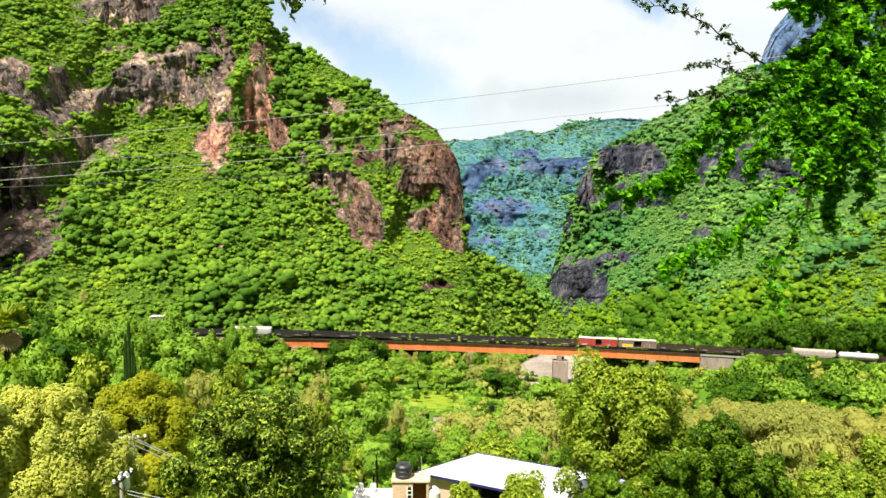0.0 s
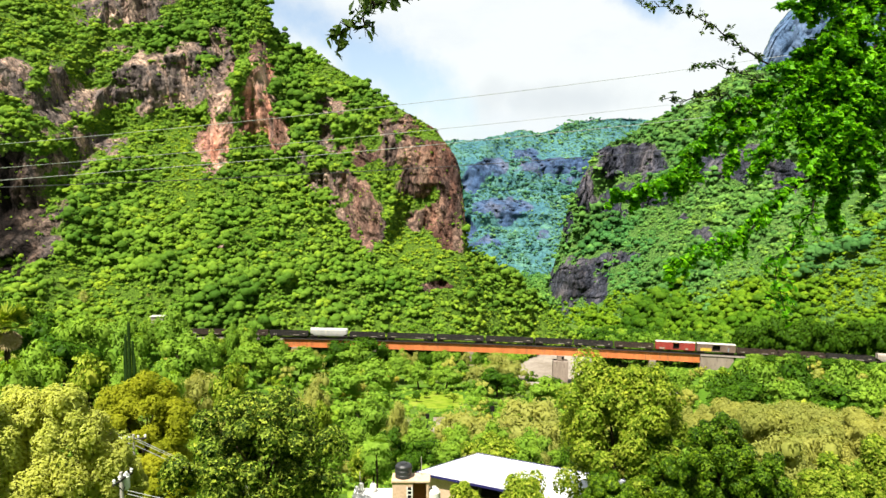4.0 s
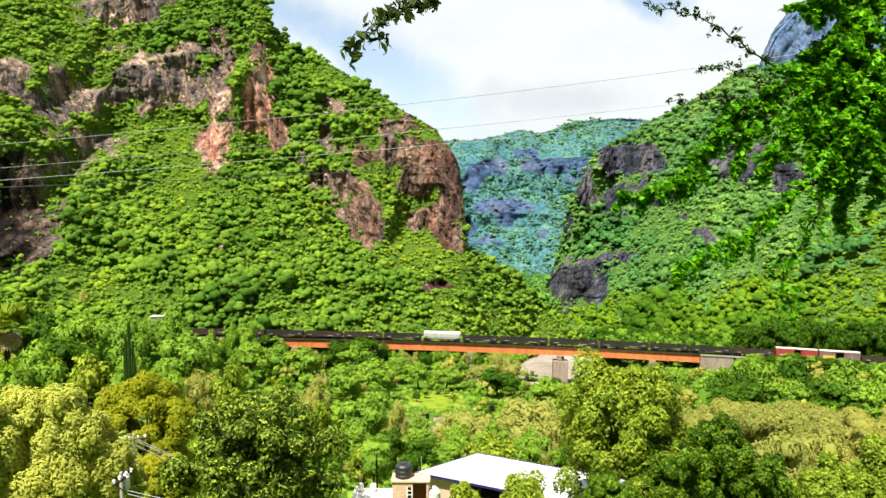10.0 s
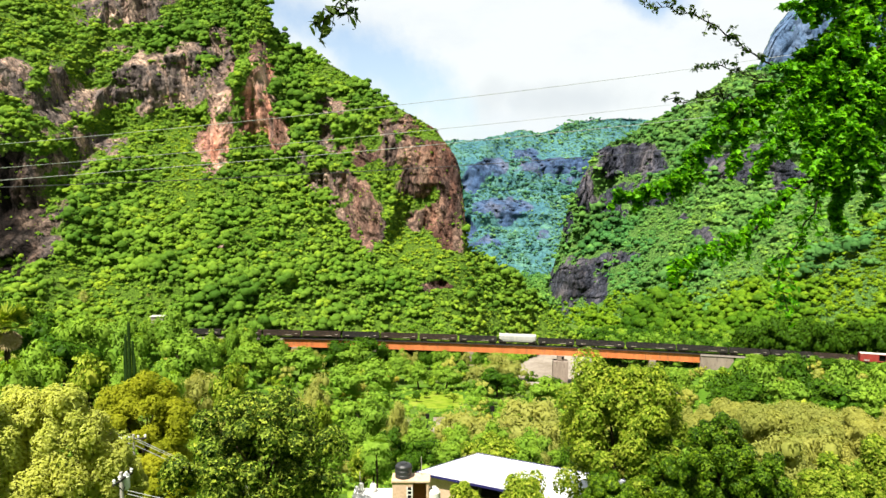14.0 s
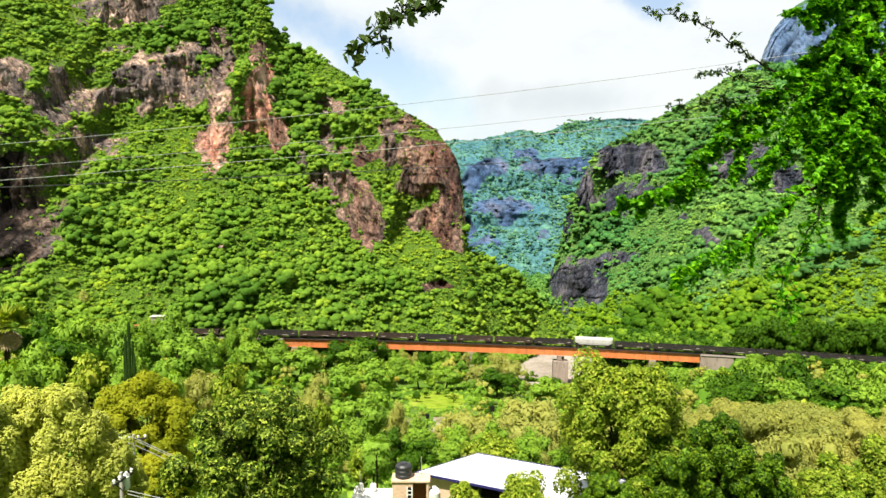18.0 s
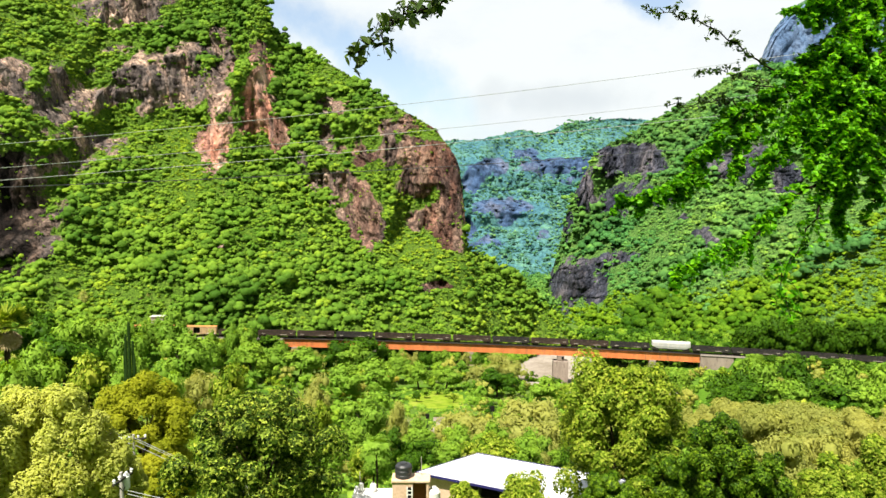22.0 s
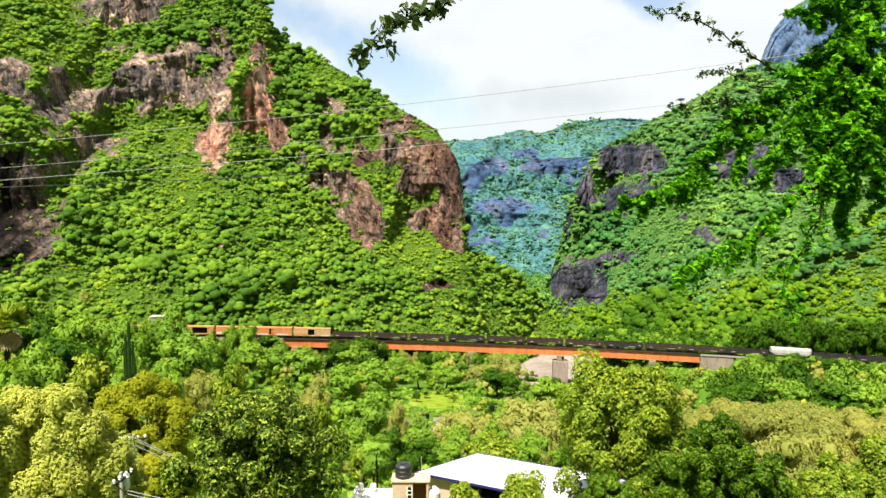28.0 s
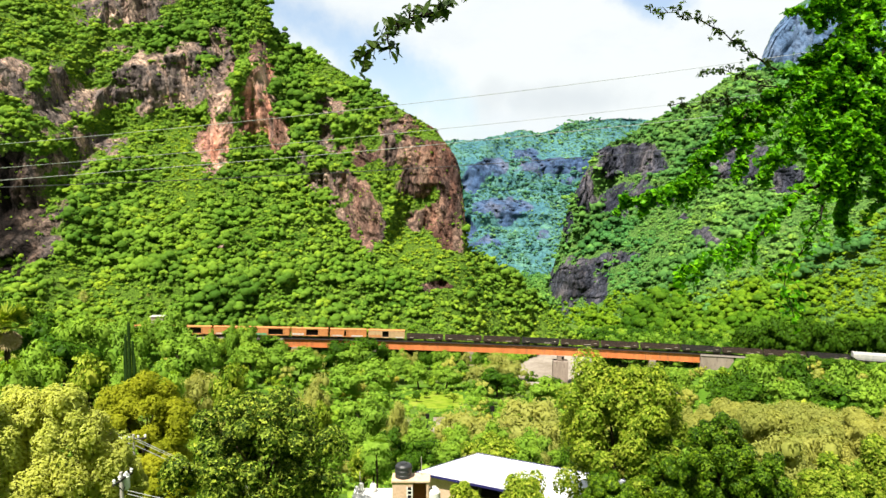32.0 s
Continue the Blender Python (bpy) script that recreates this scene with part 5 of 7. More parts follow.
# ---- trees ----
def tree(kind, label, material, height, radius, leaves, leaf, seed, category="tree", lobes=14, flat=0.85, trunk=0.3, weep=0.0, ratio=0.62, spread=0.3, limbs=5, heart_size=0.5, inmost=0.32):
    """Tapered trunk, forking limbs and a crown of leaf-covered lobes, base at the origin."""
    rng = np.random.default_rng(seed)
    ob = thing(kind, pose(0, 0, 0), label, category)
    mid = height - radius * flat * 1.02
    bm = bmesh.new()
    lean = rng.uniform(-0.4, 0.4, 2)
    top = Vector((lean[0], lean[1], max(height * 0.35, mid * 0.8)))
    tube(bm, [(0, 0, -1.2), (lean[0] * 0.2, lean[1] * 0.2, top.z * 0.4), top], trunk, trunk * 0.6, 9)
    part("trunk", bm, M_BARK, ob)
    for k in range(limbs):
        a = k * 6.2832 / limbs + rng.uniform(0, 0.8)
        r = radius * rng.uniform(0.3, 0.6)
        end = Vector((math.cos(a) * r, math.sin(a) * r, mid + radius * flat * rng.uniform(0.0, 0.6)))
        bm = tube(bmesh.new(), [top - Vector((0, 0, 0.2)), (top + end) / 2 + Vector((0, 0, 0.1 * radius)), end], trunk * 0.5, trunk * 0.1, 6)
        part("limb", bm, M_BARK, ob)
    c = np.array([[lean[0], lean[1], mid]])
    pos, nor, soft, at, size, hub = crown_leaves(rng, c, [radius], leaves, lobes, flat, spread, -0.8, (inmost, 1.02 - spread * 0.5), 0.34)
    if weep:
        pos[:, 2] -= weep * np.hypot(pos[:, 0], pos[:, 1]) ** 2 / radius
        at[:, 2] -= weep * np.hypot(at[:, 0], at[:, 1]) ** 2 / radius
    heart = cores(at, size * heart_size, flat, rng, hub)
    if leaves > 3000:
        pick = rng.integers(0, len(at), leaves // 3)
        d = unit(rng.normal(size=(len(pick), 3)) + np.array([0, 0, 0.2]))
        inner = at[pick] + d * size[pick, None] * np.array([1, 1, flat]) * rng.uniform(0.6, 0.85, (len(pick), 1))
        pos, nor, soft = np.concatenate([pos, inner]), np.concatenate([nor, d]), np.concatenate([soft, unit(d * 0.9 + hub[pick] * 0.3)])
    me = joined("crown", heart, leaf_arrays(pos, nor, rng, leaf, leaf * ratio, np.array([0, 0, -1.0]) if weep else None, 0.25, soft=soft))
    part("crown", me, material, ob)
    return ob


TREES = {}
NEAR = {
    "pale": ("willow_tree", "pale yellow-green feathery tree on the slope", M_LEAF_PALE, 52000, 0.115, 210, 0.15, 0.0, 0.6),
    "gold": ("golden_tree", "rounded olive-gold tree beside the power pole", M_LEAF_GOLD, 42000, 0.14, 150, 0.16, 0.0, 0.6),
    "dark": ("broadleaf_tree", "dense dark green broadleaf tree on the slope", M_LEAF_DARK, 40000, 0.125, 120, 0.15, 0.0, 0.62),
    "deep": ("broadleaf_tree", "shady deep green broadleaf tree beside the shed", M_LEAF_DEEP, 36000, 0.12, 100, 0.16, 0.0, 0.62),
    "lime": ("broadleaf_tree", "tall lime-green broadleaf tree beside the shed", M_LEAF_LIME, 40000, 0.15, 100, 0.19, 0.0, 0.62),
    "olive": ("willow_tree", "soft olive-green weeping willow tree", M_LEAF_OLIVE, 60000, 0.15, 120, 0.19, 0.04, 0.6),
    "bush": ("leafy_bush", "bright lime-green bush beside the shed roof", M_LEAF_LIME, 20000, 0.11, 40, 0.27, 0.0, 0.6),
}


def plant(kind, x, y, top, radius, seed):
    name, label, material, leaves, leaf, lobes, spread, weep, ratio = NEAR[kind]
    z = ground_z(x, y)
    height = max(top - z, radius * 1.3)
    flat = max(0.7, min(1.5, 0.46 * height / radius))
    ob = tree(name, label, material, height, radius, int(leaves * min(1.0, (radius / 5) ** 1.0)), leaf, seed, lobes=lobes, flat=flat, weep=weep, ratio=ratio, spread=spread, heart_size={"olive": 0.55, "pale": 0.55, "gold": 0.55, "lime": 0.36}.get(kind, 0.45), inmost=0.56 if kind in ("pale", "gold") else 0.34, category="bush" if kind == "bush" else "tree")
    ob.matrix_basis = pose(x, y, z)
    return ob


NEAR_PLACES = (
    ('pale', -23.9, 45.0, 57.1, 4.65),
    ('gold', -29.3, 72.0, 50.4, 5.7),
    ('dark', -11.8, 48.0, 56.6, 6.2),
    ('lime', 13.5, 60.0, 55.5, 5.8),
    ('deep', 19.8, 52.0, 53.0, 2.9),
    ('olive', 42.7, 88.0, 43.5, 9.4),
    ('olive', 46.9, 82.0, 44.6, 6.9),
    ('olive', 38.8, 100.0, 40.1, 7.0),
    ('olive', 37.7, 110.0, 36.4, 4.5),
    ('lime', 26.3, 50.0, 50.4, 3.1),
    ('lime', 32.8, 55.0, 50.3, 3.0),
    ('bush', 5.3, 50.0, 49.6, 2.2),
    ('bush', 1.3, 49.0, 49.3, 1.4),
    ('deep', 17.1, 56.0, 50.2, 3.1),
    ('pale', -26.6, 42.0, 57.4, 3.1),
    ('deep', 12.3, 54.0, 48.1, 3.3),
    ('deep', 21.2, 50.0, 51.0, 2.4),
    ('gold', -26.1, 68.0, 44.6, 2.8),
    ('gold', -23.6, 64.0, 45.6, 2.5),
    ('pale', -21.0, 46.0, 53.4, 2.1),
    ('pale', -24.6, 58.0, 48.2, 1.7),
)
for i, (kind, x, y, top, radius) in enumerate(NEAR_PLACES):
    plant(kind, x, y, top, radius, 40 + i)


MID = {
    "green": ("round_tree", "bright green spreading tree in the valley", M_LEAF_MID, 0.92, 0.62, 0.0),
    "deep": ("round_tree", "deep green dense tree in the valley", M_LEAF_SHADE, 0.9, 0.62, 0.0),
    "lime": ("round_tree", "lime-green young tree in the valley", M_LEAF_LIME, 0.95, 0.62, 0.0),
    "olive": ("willow_tree", "soft olive-green willow in the valley", M_LEAF_OLIVE, 1.0, 0.35, 0.06),
    # canyon trees share leaf_east with its painted haze
    "canyon": ("round_tree", "hazy green tree in the mouth of the canyon", M_LEAF_EAST, 0.95, 0.62, 0.0),
}


def mid_tree(kind, x, y, radius, top=None, turn=0.0, base=None):
    """One of a few grown models, copied, turned and sized to its place."""
    key = (kind, int(x * 7 + y * 3) % 3)
    if key not in TREES:
        name, label, material, flat, ratio, weep = MID[kind]
        TREES[key] = tree(name, label, material, 8.0, 4.0, 1700, 0.28, 70 + len(TREES), lobes=26, flat=flat, ratio=ratio, weep=weep, trunk=0.25, spread=0.3, limbs=3, heart_size=0.66)
        ob = TREES[key]
    else:
        ob = copy_thing(TREES[key], pose(0, 0, 0))
    z = ground_z(x, y) if base is None else base
    s = radius / 4.0
    tall = ((top - z) / 8.0) if top is not None else s
    tall = max(0.7 * s, min(2.2 * s, tall))
    ob.matrix_basis = pose(x, y, z - 0.1, 0, 0, turn) @ Matrix.Diagonal((s, s, tall, 1))
    ob["group"] = "trees of the valley"
    return ob


MID_PLACES_A = (
    ('deep', 93.8, 250.0, 7.4, 6.8),
    ('deep', 102.5, 258.0, 8.0, 8.7),
    ('green', 110.8, 262.0, 9.2, 9.8),
    ('deep', 124.5, 262.0, 9.2, 9.8),
    ('green', 134.6, 255.0, 8.9, 9.8),
    ('green', 143.2, 250.0, 8.3, 10.0),
    ('deep', 89.2, 235.0, 6.9, 6.5),
    ('deep', 96.1, 235.0, 7.8, 8.7),
    ('green', 107.1, 232.0, 7.7, 9.5),
    ('deep', 117.2, 228.0, 8.4, 9.1),
    ('green', 127.6, 225.0, 7.5, 8.2),
    ('deep', -43.6, 318.0, 8.2, 5.6),
    ('deep', -31.8, 318.0, 9.4, 5.8),
    ('green', -37.0, 312.0, 8.0, 3.7),
    ('green', -19.1, 305.0, 6.7, 1.0),
    ('deep', -145.5, 270.0, 10.9, 23.1),
    ('green', -123.5, 262.0, 11.6, 26.4),
    ('deep', -115.6, 230.0, 11.0, 24.3),
    ('green', -101.7, 240.0, 8.8, 25.1),
    ('green', -108.0, 300.0, 8.8, 20.9),
    ('green', -86.5, 250.0, 10.1, 20.4),
)
MID_PLACES_B = (
    ('green', -89.6, 290.0, 9.6, 10.5),
    ('green', -85.6, 320.0, 5.9, 10.3),
    ('green', -91.9, 170.0, 7.5, 32.7),
    ('lime', -78.2, 165.0, 6.7, 32.5),
    ('green', -54.3, 150.0, 5.5, 34.1),
    ('green', -85.7, 150.0, 5.5, 34.1),
    ('lime', -50.3, 180.0, 6.0, 27.1),
    ('green', -78.6, 190.0, 6.3, 27.7),
    ('green', -74.4, 290.0, 9.6, 9.4),
    ('green', -56.9, 300.0, 9.9, 4.4),
    ('green', -68.1, 300.0, 8.8, 5.8),
    ('olive', -61.7, 190.0, 7.0, 24.4),
    ('olive', -35.2, 210.0, 5.8, 16.7),
    ('olive', -36.6, 200.0, 4.4, 14.9),
    ('olive', -9.5, 150.0, 3.4, 26.8),
    ('olive', 4.5, 165.0, 7.9, 19.8),
    ('olive', 18.0, 170.0, 10.0, 20.6),
    ('olive', 10.8, 150.0, 6.1, 23.2),
    ('olive', 18.5, 140.0, 5.7, 26.2),
    ('olive', 25.7, 296.0, 9.8, 2.1),
    ('olive', 16.5, 290.0, 8.5, 1.7),
)
MID_PLACES_C = (
    ('green', 31.7, 240.0, 8.0, 4.1),
    ('deep', 19.5, 272.0, 8.0, 1.7),
    ('green', -24.1, 260.0, 9.6, 8.6),
    ('green', -34.4, 250.0, 9.2, 9.1),
    ('green', -9.5, 290.0, 6.4, 1.7),
    ('green', 1.3, 285.0, 6.3, 0.7),
    ('olive', -218.0, 385.0, 12.8, 23.2),
    ('olive', -197.9, 385.0, 12.8, 24.7),
    ('olive', -204.2, 380.0, 12.6, 16.7),
    ('deep', -184.8, 330.0, 9.7, 19.9),
    ('lime', 8.0, 110.0, 4.5, 31.9),
    ('green', -8.9, 95.0, 2.4, 36.2),
    ('lime', -25.2, 150.0, 3.3, 27.2),
    ('green', -18.4, 170.0, 6.3, 21.7),
    ('deep', -9.9, 140.0, 3.1, 24.0),
    ('green', -7.0, 190.0, 2.8, 10.3),
    ('green', 89.8, 285.0, 6.3, 0.7),
    ('green', -33.3, 57.0, 3.7, 56.5),
    ('green', -134.6, 318.0, 7.0, 14.5),
    ('green', -6.5, 268.0, 1.9, None),
    ('green', 1.0, 272.0, 1.6, None),
    ('lime', 3.6, 258.0, 1.7, None),
    ('deep', -9.0, 256.0, 2.0, None),
    ('green', -2.0, 277.0, 2.2, None),
    ('green', -121.0, 322.0, 4.6, 12.8),
)
MID_PLACES = MID_PLACES_A + MID_PLACES_B + MID_PLACES_C
for kind, x, y, radius, top in MID_PLACES:
    mid_tree(kind, x, y, radius, top, (x * 37) % 360)
SLOPE_PLACES = ((-209.5, 362.1, 15.5), (-206.1, 368.5, 20.1), (-195.2, 360.5, 14.4), (-190.3, 366.9, 19.0), (-179.8, 359.0, 13.3), (-177.3, 365.3, 17.8), (-200.6, 352.9, 8.9), (-187.3, 352.6, 8.7), (-176.2, 351.4, 7.8), (-167.8, 355.9, 11.1), (-205.3, 375.1, 24.9), (-191.0, 374.1, 24.2), (-144.2, 363.7, 16.7), (-138.7, 357.4, 12.2))


# trees and bushes close in front of the track, off the bridge
rng_side = random.Random(8)
for k in range(45):
    s_at = -190 + k * 2.72 + rng_side.uniform(-1, 1)
    gap_here = rng_side.uniform(7, 13) if s_at < -82 else rng_side.uniform(5, 7)
    m = on_line(s_at, 0, -gap_here).translation
    tall = 7.0 if -137 < s_at < -122 else 8.2 if s_at < -137 else 6.5 if s_at < -112 else 1.2 if s_at < -95 else 6.0 if s_at < -82 else 1.2
    mid_tree(rng_side.choice(("green", "green", "deep", "lime")), m.x, m.y, rng_side.uniform(3.0, 4.4), rail_z(s_at) + tall + rng_side.uniform(-1.0, 0.8), rng_side.uniform(0, 360))
for k in range(30):
    s_at = -64 + k * 3.25 + rng_side.uniform(-1, 1)
    m = on_line(s_at, 0, -rng_side.uniform(6.5, 11)).translation
    mid_tree(rng_side.choice(("green", "green", "olive", "deep")), m.x, m.y, rng_side.uniform(2.6, 3.8), rail_z(s_at) - rng_side.uniform(2.0, 3.6), rng_side.uniform(0, 360))
for k in range(26):
    s_at = 129 + k * 3.0 + rng_side.uniform(-1, 1)
    m = on_line(s_at, 0, -rng_side.uniform(5.0, 10)).translation
    mid_tree(rng_side.choice(("green", "deep", "deep", "green")), m.x, m.y, rng_side.uniform(3.0, 4.4), rail_z(s_at) + rng_side.uniform(0.6, 2.4), rng_side.uniform(0, 360))

# taller trees behind the track, past the bridge, dark leaves painting the shade there
for k in range(34):
    s_at = 134 + k * 3.0 + rng_side.uniform(-1.5, 1.5)
    m = on_line(s_at, 0, rng_side.uniform(7.0, 13)).translation
    mid_tree("deep", m.x, m.y, rng_side.uniform(5.0, 7.0), rail_z(s_at) + rng_side.uniform(12.0, 18.5), rng_side.uniform(0, 360))

# shady trees behind the eastern spans of the bridge
for k in range(16):
    s_at = 72 + k * 3.6 + rng_side.uniform(-1, 1)
    m = on_line(s_at, 0, rng_side.uniform(6.0, 13)).translation
    mid_tree("deep", m.x, m.y, rng_side.uniform(3.4, 4.8), rail_z(s_at) - rng_side.uniform(1.5, 4.0), rng_side.uniform(0, 360))

# trees that rise in front of the approach to the bridge
for x, y, r, top in ((-87.88, 314.0, 4.4, 15.1), (-82.52, 314.0, 3.6, 14.2), (-124.74, 312.0, 3.6, 13.61), (-95.26, 314.0, 4.0, 8.76)):
    mid_tree("green", x, y, r, top, x * 31 % 360)

# pale trees rooted on the foot of the mountain
for x, y, z in SLOPE_PLACES:
    mid_tree("olive", x, y, 3.2 + (x * 7) % 1.6, None, (x * 31) % 360, z)

rng_valley = random.Random(5)
taken = [(x, y, r) for _, x, y, r, _ in MID_PLACES] + [(x, y, r) for _, x, y, _, r in NEAR_PLACES]
placed, far_valley = 0, {}
for _ in range(14000):
    if placed >= 620:
        break
    y = 68 + 252 * rng_valley.random() ** 0.75
    x = (rng_valley.random() * 2 - 1) * (0.64 * y + 8)
    r = rng_valley.uniform(2.0, 4.4)
    if abs(y - float(line_y(x))) < r + 4 or river_gap(x, y) < (20 if y > 290 else 12) + r * 0.3 or (abs(x + 3) < 12 + r * 0.5 and -46 < y - 262 < 22) or (176 < y < 232 and abs(x + 1) < 4) or (-12 < x < 20 and y < 100):
        continue
    if any((x - a) ** 2 + (y - b) ** 2 < (0.5 * (r + q)) ** 2 for a, b, q in taken):
        continue
    taken.append((x, y, r))
    lot = rng_valley.random()
    kind = "green" if lot < 0.48 else "deep" if lot < 0.57 else "lime" if lot < 0.74 and (x < 25 or y > 120) else "olive"
    if y < 185:
        mid_tree(kind, x, y, r, None, rng_valley.uniform(0, 360))
    else:
        far_valley.setdefault(kind, []).append((x, y, r))
    placed += 1
for _ in range(900):
    x, y = rng_valley.uniform(50, 240), rng_valley.uniform(325, 520)
    r = rng_valley.uniform(2.4, 4.8)
    if y < float(line_y(x)) + 4.5 + r * 0.7 or (y < 425 and river_gap(x, y) < 17 + r * 0.6) or x < 0.155 * y or any((x - a) ** 2 + (y - b) ** 2 < (0.55 * (r + q)) ** 2 for a, b, q in taken):
        continue
    taken.append((x, y, r))
    # mostly the dark leaf colour, for deep shade behind the line
    far_valley.setdefault(rng_valley.choice(("green", "deep", "deep")), []).append((x, y, r))
for _ in range(420):
    y = rng_valley.uniform(760, 1090)
    far_valley.setdefault("canyon", []).append((y * rng_valley.uniform(0.085, 0.155), y, rng_valley.uniform(3.5, 7.0)))


def valley_woods(kind, rows, seed):
    """Farther trees of the valley, too many to count, of one tone of green."""
    rng = np.random.default_rng(seed)
    rows = np.array(rows)
    at = np.stack([rows[:, 0], rows[:, 1], [ground_z(x, y) + r * 1.05 for x, y, r in rows]], 1)
    pos, nor, soft, mid, lobe, hub = crown_leaves(rng, at, rows[:, 2], 140, 12, 0.95, 0.34, -0.9, (0.4, 0.9), 0.3)
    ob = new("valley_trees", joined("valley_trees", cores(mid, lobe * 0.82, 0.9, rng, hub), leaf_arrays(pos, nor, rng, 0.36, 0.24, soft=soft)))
    ob.data.materials.append(MID[kind][2])
    tint = np.clip(rng.normal(0.5, 0.18, len(rows)), 0.03, 1.0)
    tint = np.concatenate([np.repeat(tint, len(BALL_V) * 12), np.repeat(tint, 140 * 3)])
    ob.data.attributes.new("crown_tint", "FLOAT", "POINT").data.foreach_set("value", tint.astype(np.float32))
    tagged(ob, "mixed green trees crowding the valley floor", "woods", kind="stuff")


for i, (kind, rows) in enumerate(sorted(far_valley.items())):
    valley_woods(kind, rows, 300 + i)


def undergrowth():
    """Low scrub over the valley floor between the trees."""
    rng = np.random.default_rng(9)
    pts, rad = [], []
    for _ in range(5600):
        y = 60 + 270 * rng.random() ** 0.8
        x = (rng.random() * 2 - 1) * (0.66 * y + 10)
        if abs(y - float(line_y(x))) < 4.5 or river_gap(x, y) < (18 if y > 290 else 10) or ((x + 3) / 9) ** 2 + ((y - 262) / 18) ** 2 < 1 or (176 < y < 232 and abs(x + 1) < 2.5) or (-12 < x < 20 and y < 82):
            continue
        pts.append((x, y, ground_z(x, y) + 0.2))
        rad.append(rng.uniform(0.8, 1.8))
    for k in range(2400):
        x, y = rng.uniform(55, 250), rng.uniform(230, 345 if k % 3 else 520)
        if abs(y - float(line_y(x))) < 4.2 or (y < 425 and river_gap(x, y) < (18 if y > 290 else 11)) or x < 0.15 * y:
            continue
        pts.append((x, y, ground_z(x, y) + 0.3))
        rad.append(rng.uniform(1.0, 2.2))
    pts, rad = np.array(pts), np.array(rad)
    pos, nor, soft, at, size, hub = crown_leaves(rng, pts, rad, 7, 4)
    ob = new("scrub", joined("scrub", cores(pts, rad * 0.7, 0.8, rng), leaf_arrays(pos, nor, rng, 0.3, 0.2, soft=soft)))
    ob.data.materials.append(M_LEAF_MID)
    tagged(ob, "low green scrub covering the valley floor", "scrub", kind="stuff")


undergrowth()


# ---- buildings on the slope below the lookout ----
def warehouse():
    x0, y0, z0 = -1.7, 65.4, 39.02
    m = pose(x0, y0, z0, 0, 0, -28.0)
    b = thing("metal_roof_shed", m, "long shed with a white sheet-metal roof and block walls", "shed")
    L, W, hf, hb = 14.5, 11.4, 4.7, 2.5
    roof = bmesh.new()
    section = []
    for i in range(40):
        x = -0.4 + (L + 0.8) * (i + 0.5) / 40
        section += [(x - 0.07, 0.0), (x - 0.03, 0.05), (x + 0.03, 0.05), (x + 0.07, 0.0)]
    section = [(-0.4, 0.0)] + section + [(L + 0.4, 0.0)]
    rails = [[roof.verts.new((x, y, z + dz)) for x, dz in section] for y, z in ((-0.5, hf + 0.12), (W + 0.4, hb + 0.12))]
    under = [[roof.verts.new((x, y, z - 0.03)) for x in (-0.4, L + 0.4)] for y, z in ((-0.5, hf + 0.12), (W + 0.4, hb + 0.12))]
    for k in range(len(section) - 1):
        roof.faces.new((rails[0][k], rails[0][k + 1], rails[1][k + 1], rails[1][k]))
    roof.faces.new((under[0][0], under[0][1], under[1][1], under[1][0]))
    for e in (0, -1):
        roof.faces.new((rails[0][e], rails[1][e], under[1][e], under[0][e]))
    part("roof", roof, M_WHITEROOF, b, "white ribbed sheet-metal roof")
    part("eave_trim", boxes((-0.45, L + 0.45, -0.6, -0.5, hf - 0.04, hf + 0.14)), M_BLUETRIM, b, "dark blue eave trim")
    bm = bmesh.new()
    for x in (-0.48, L + 0.42):
        v = [bm.verts.new(p) for p in ((x, -0.5, hf + 0.0), (x, W + 0.4, hb + 0.0), (x, W + 0.4, hb + 0.17), (x, -0.5, hf + 0.17))]
        w = [bm.verts.new(q.co + Vector((0.06, 0, 0))) for q in v]
        bm.faces.new(v), bm.faces.new(w)
        for j in range(4):
            bm.faces.new((v[j], v[(j + 1) % 4], w[(j + 1) % 4], w[j]))
    part("rake_trim", bm, M_BLUETRIM, b, "dark blue verge trim")
    part("eave_trim", boxes((-0.45, L + 0.45, W + 0.4, W + 0.5, hb + 0.0, hb + 0.19)), M_BLUETRIM, b, "dark blue eave trim")
    part("wall", boxes((0, 3.0, 0, 0.2, -1, hf)), M_TANWALL, b, "tan rendered wall")
    part("wall", boxes((5.4, L, 0, 0.2, -1, 2.4)), M_GREYWALL, b, "grey block wall with an open top")
    part("wall", boxes((0, L, W - 0.2, W, -1, hb)), M_GREYWALL, b)
    for x in (0.0, L - 0.2):
        bm = bmesh.new()
        v = [bm.verts.new(p) for p in ((x, 0.2, -1), (x, W - 0.2, -1), (x, W - 0.2, hb), (x, 0.2, hf - 0.05))]
        w = [bm.verts.new(q.co + Vector((0.2, 0, 0))) for q in v]
        bm.faces.new(v), bm.faces.new(w)
        for j in range(4):
            bm.faces.new((v[j], v[(j + 1) % 4], w[(j + 1) % 4], w[j]))
        part("wall", bm, M_TANWALL if x == 0 else M_GREYWALL, b)
    for x in (5.4, 8.4, 11.4, L - 0.3):
        part("post", boxes((x - 0.1, x + 0.1, 0.0, 0.2, 2.4, hf)), M_STEEL, b)
    part("brace", rod(bmesh.new(), (8.4, 0.05, 3.0), (9.8, -0.2, 4.4), 0.07), M_POLE, b, "pale slanting brace")
    part("floor", boxes((0.2, L - 0.2, 0.2, W - 0.2, -0.9, -0.8)), M_CONC, b)


warehouse()


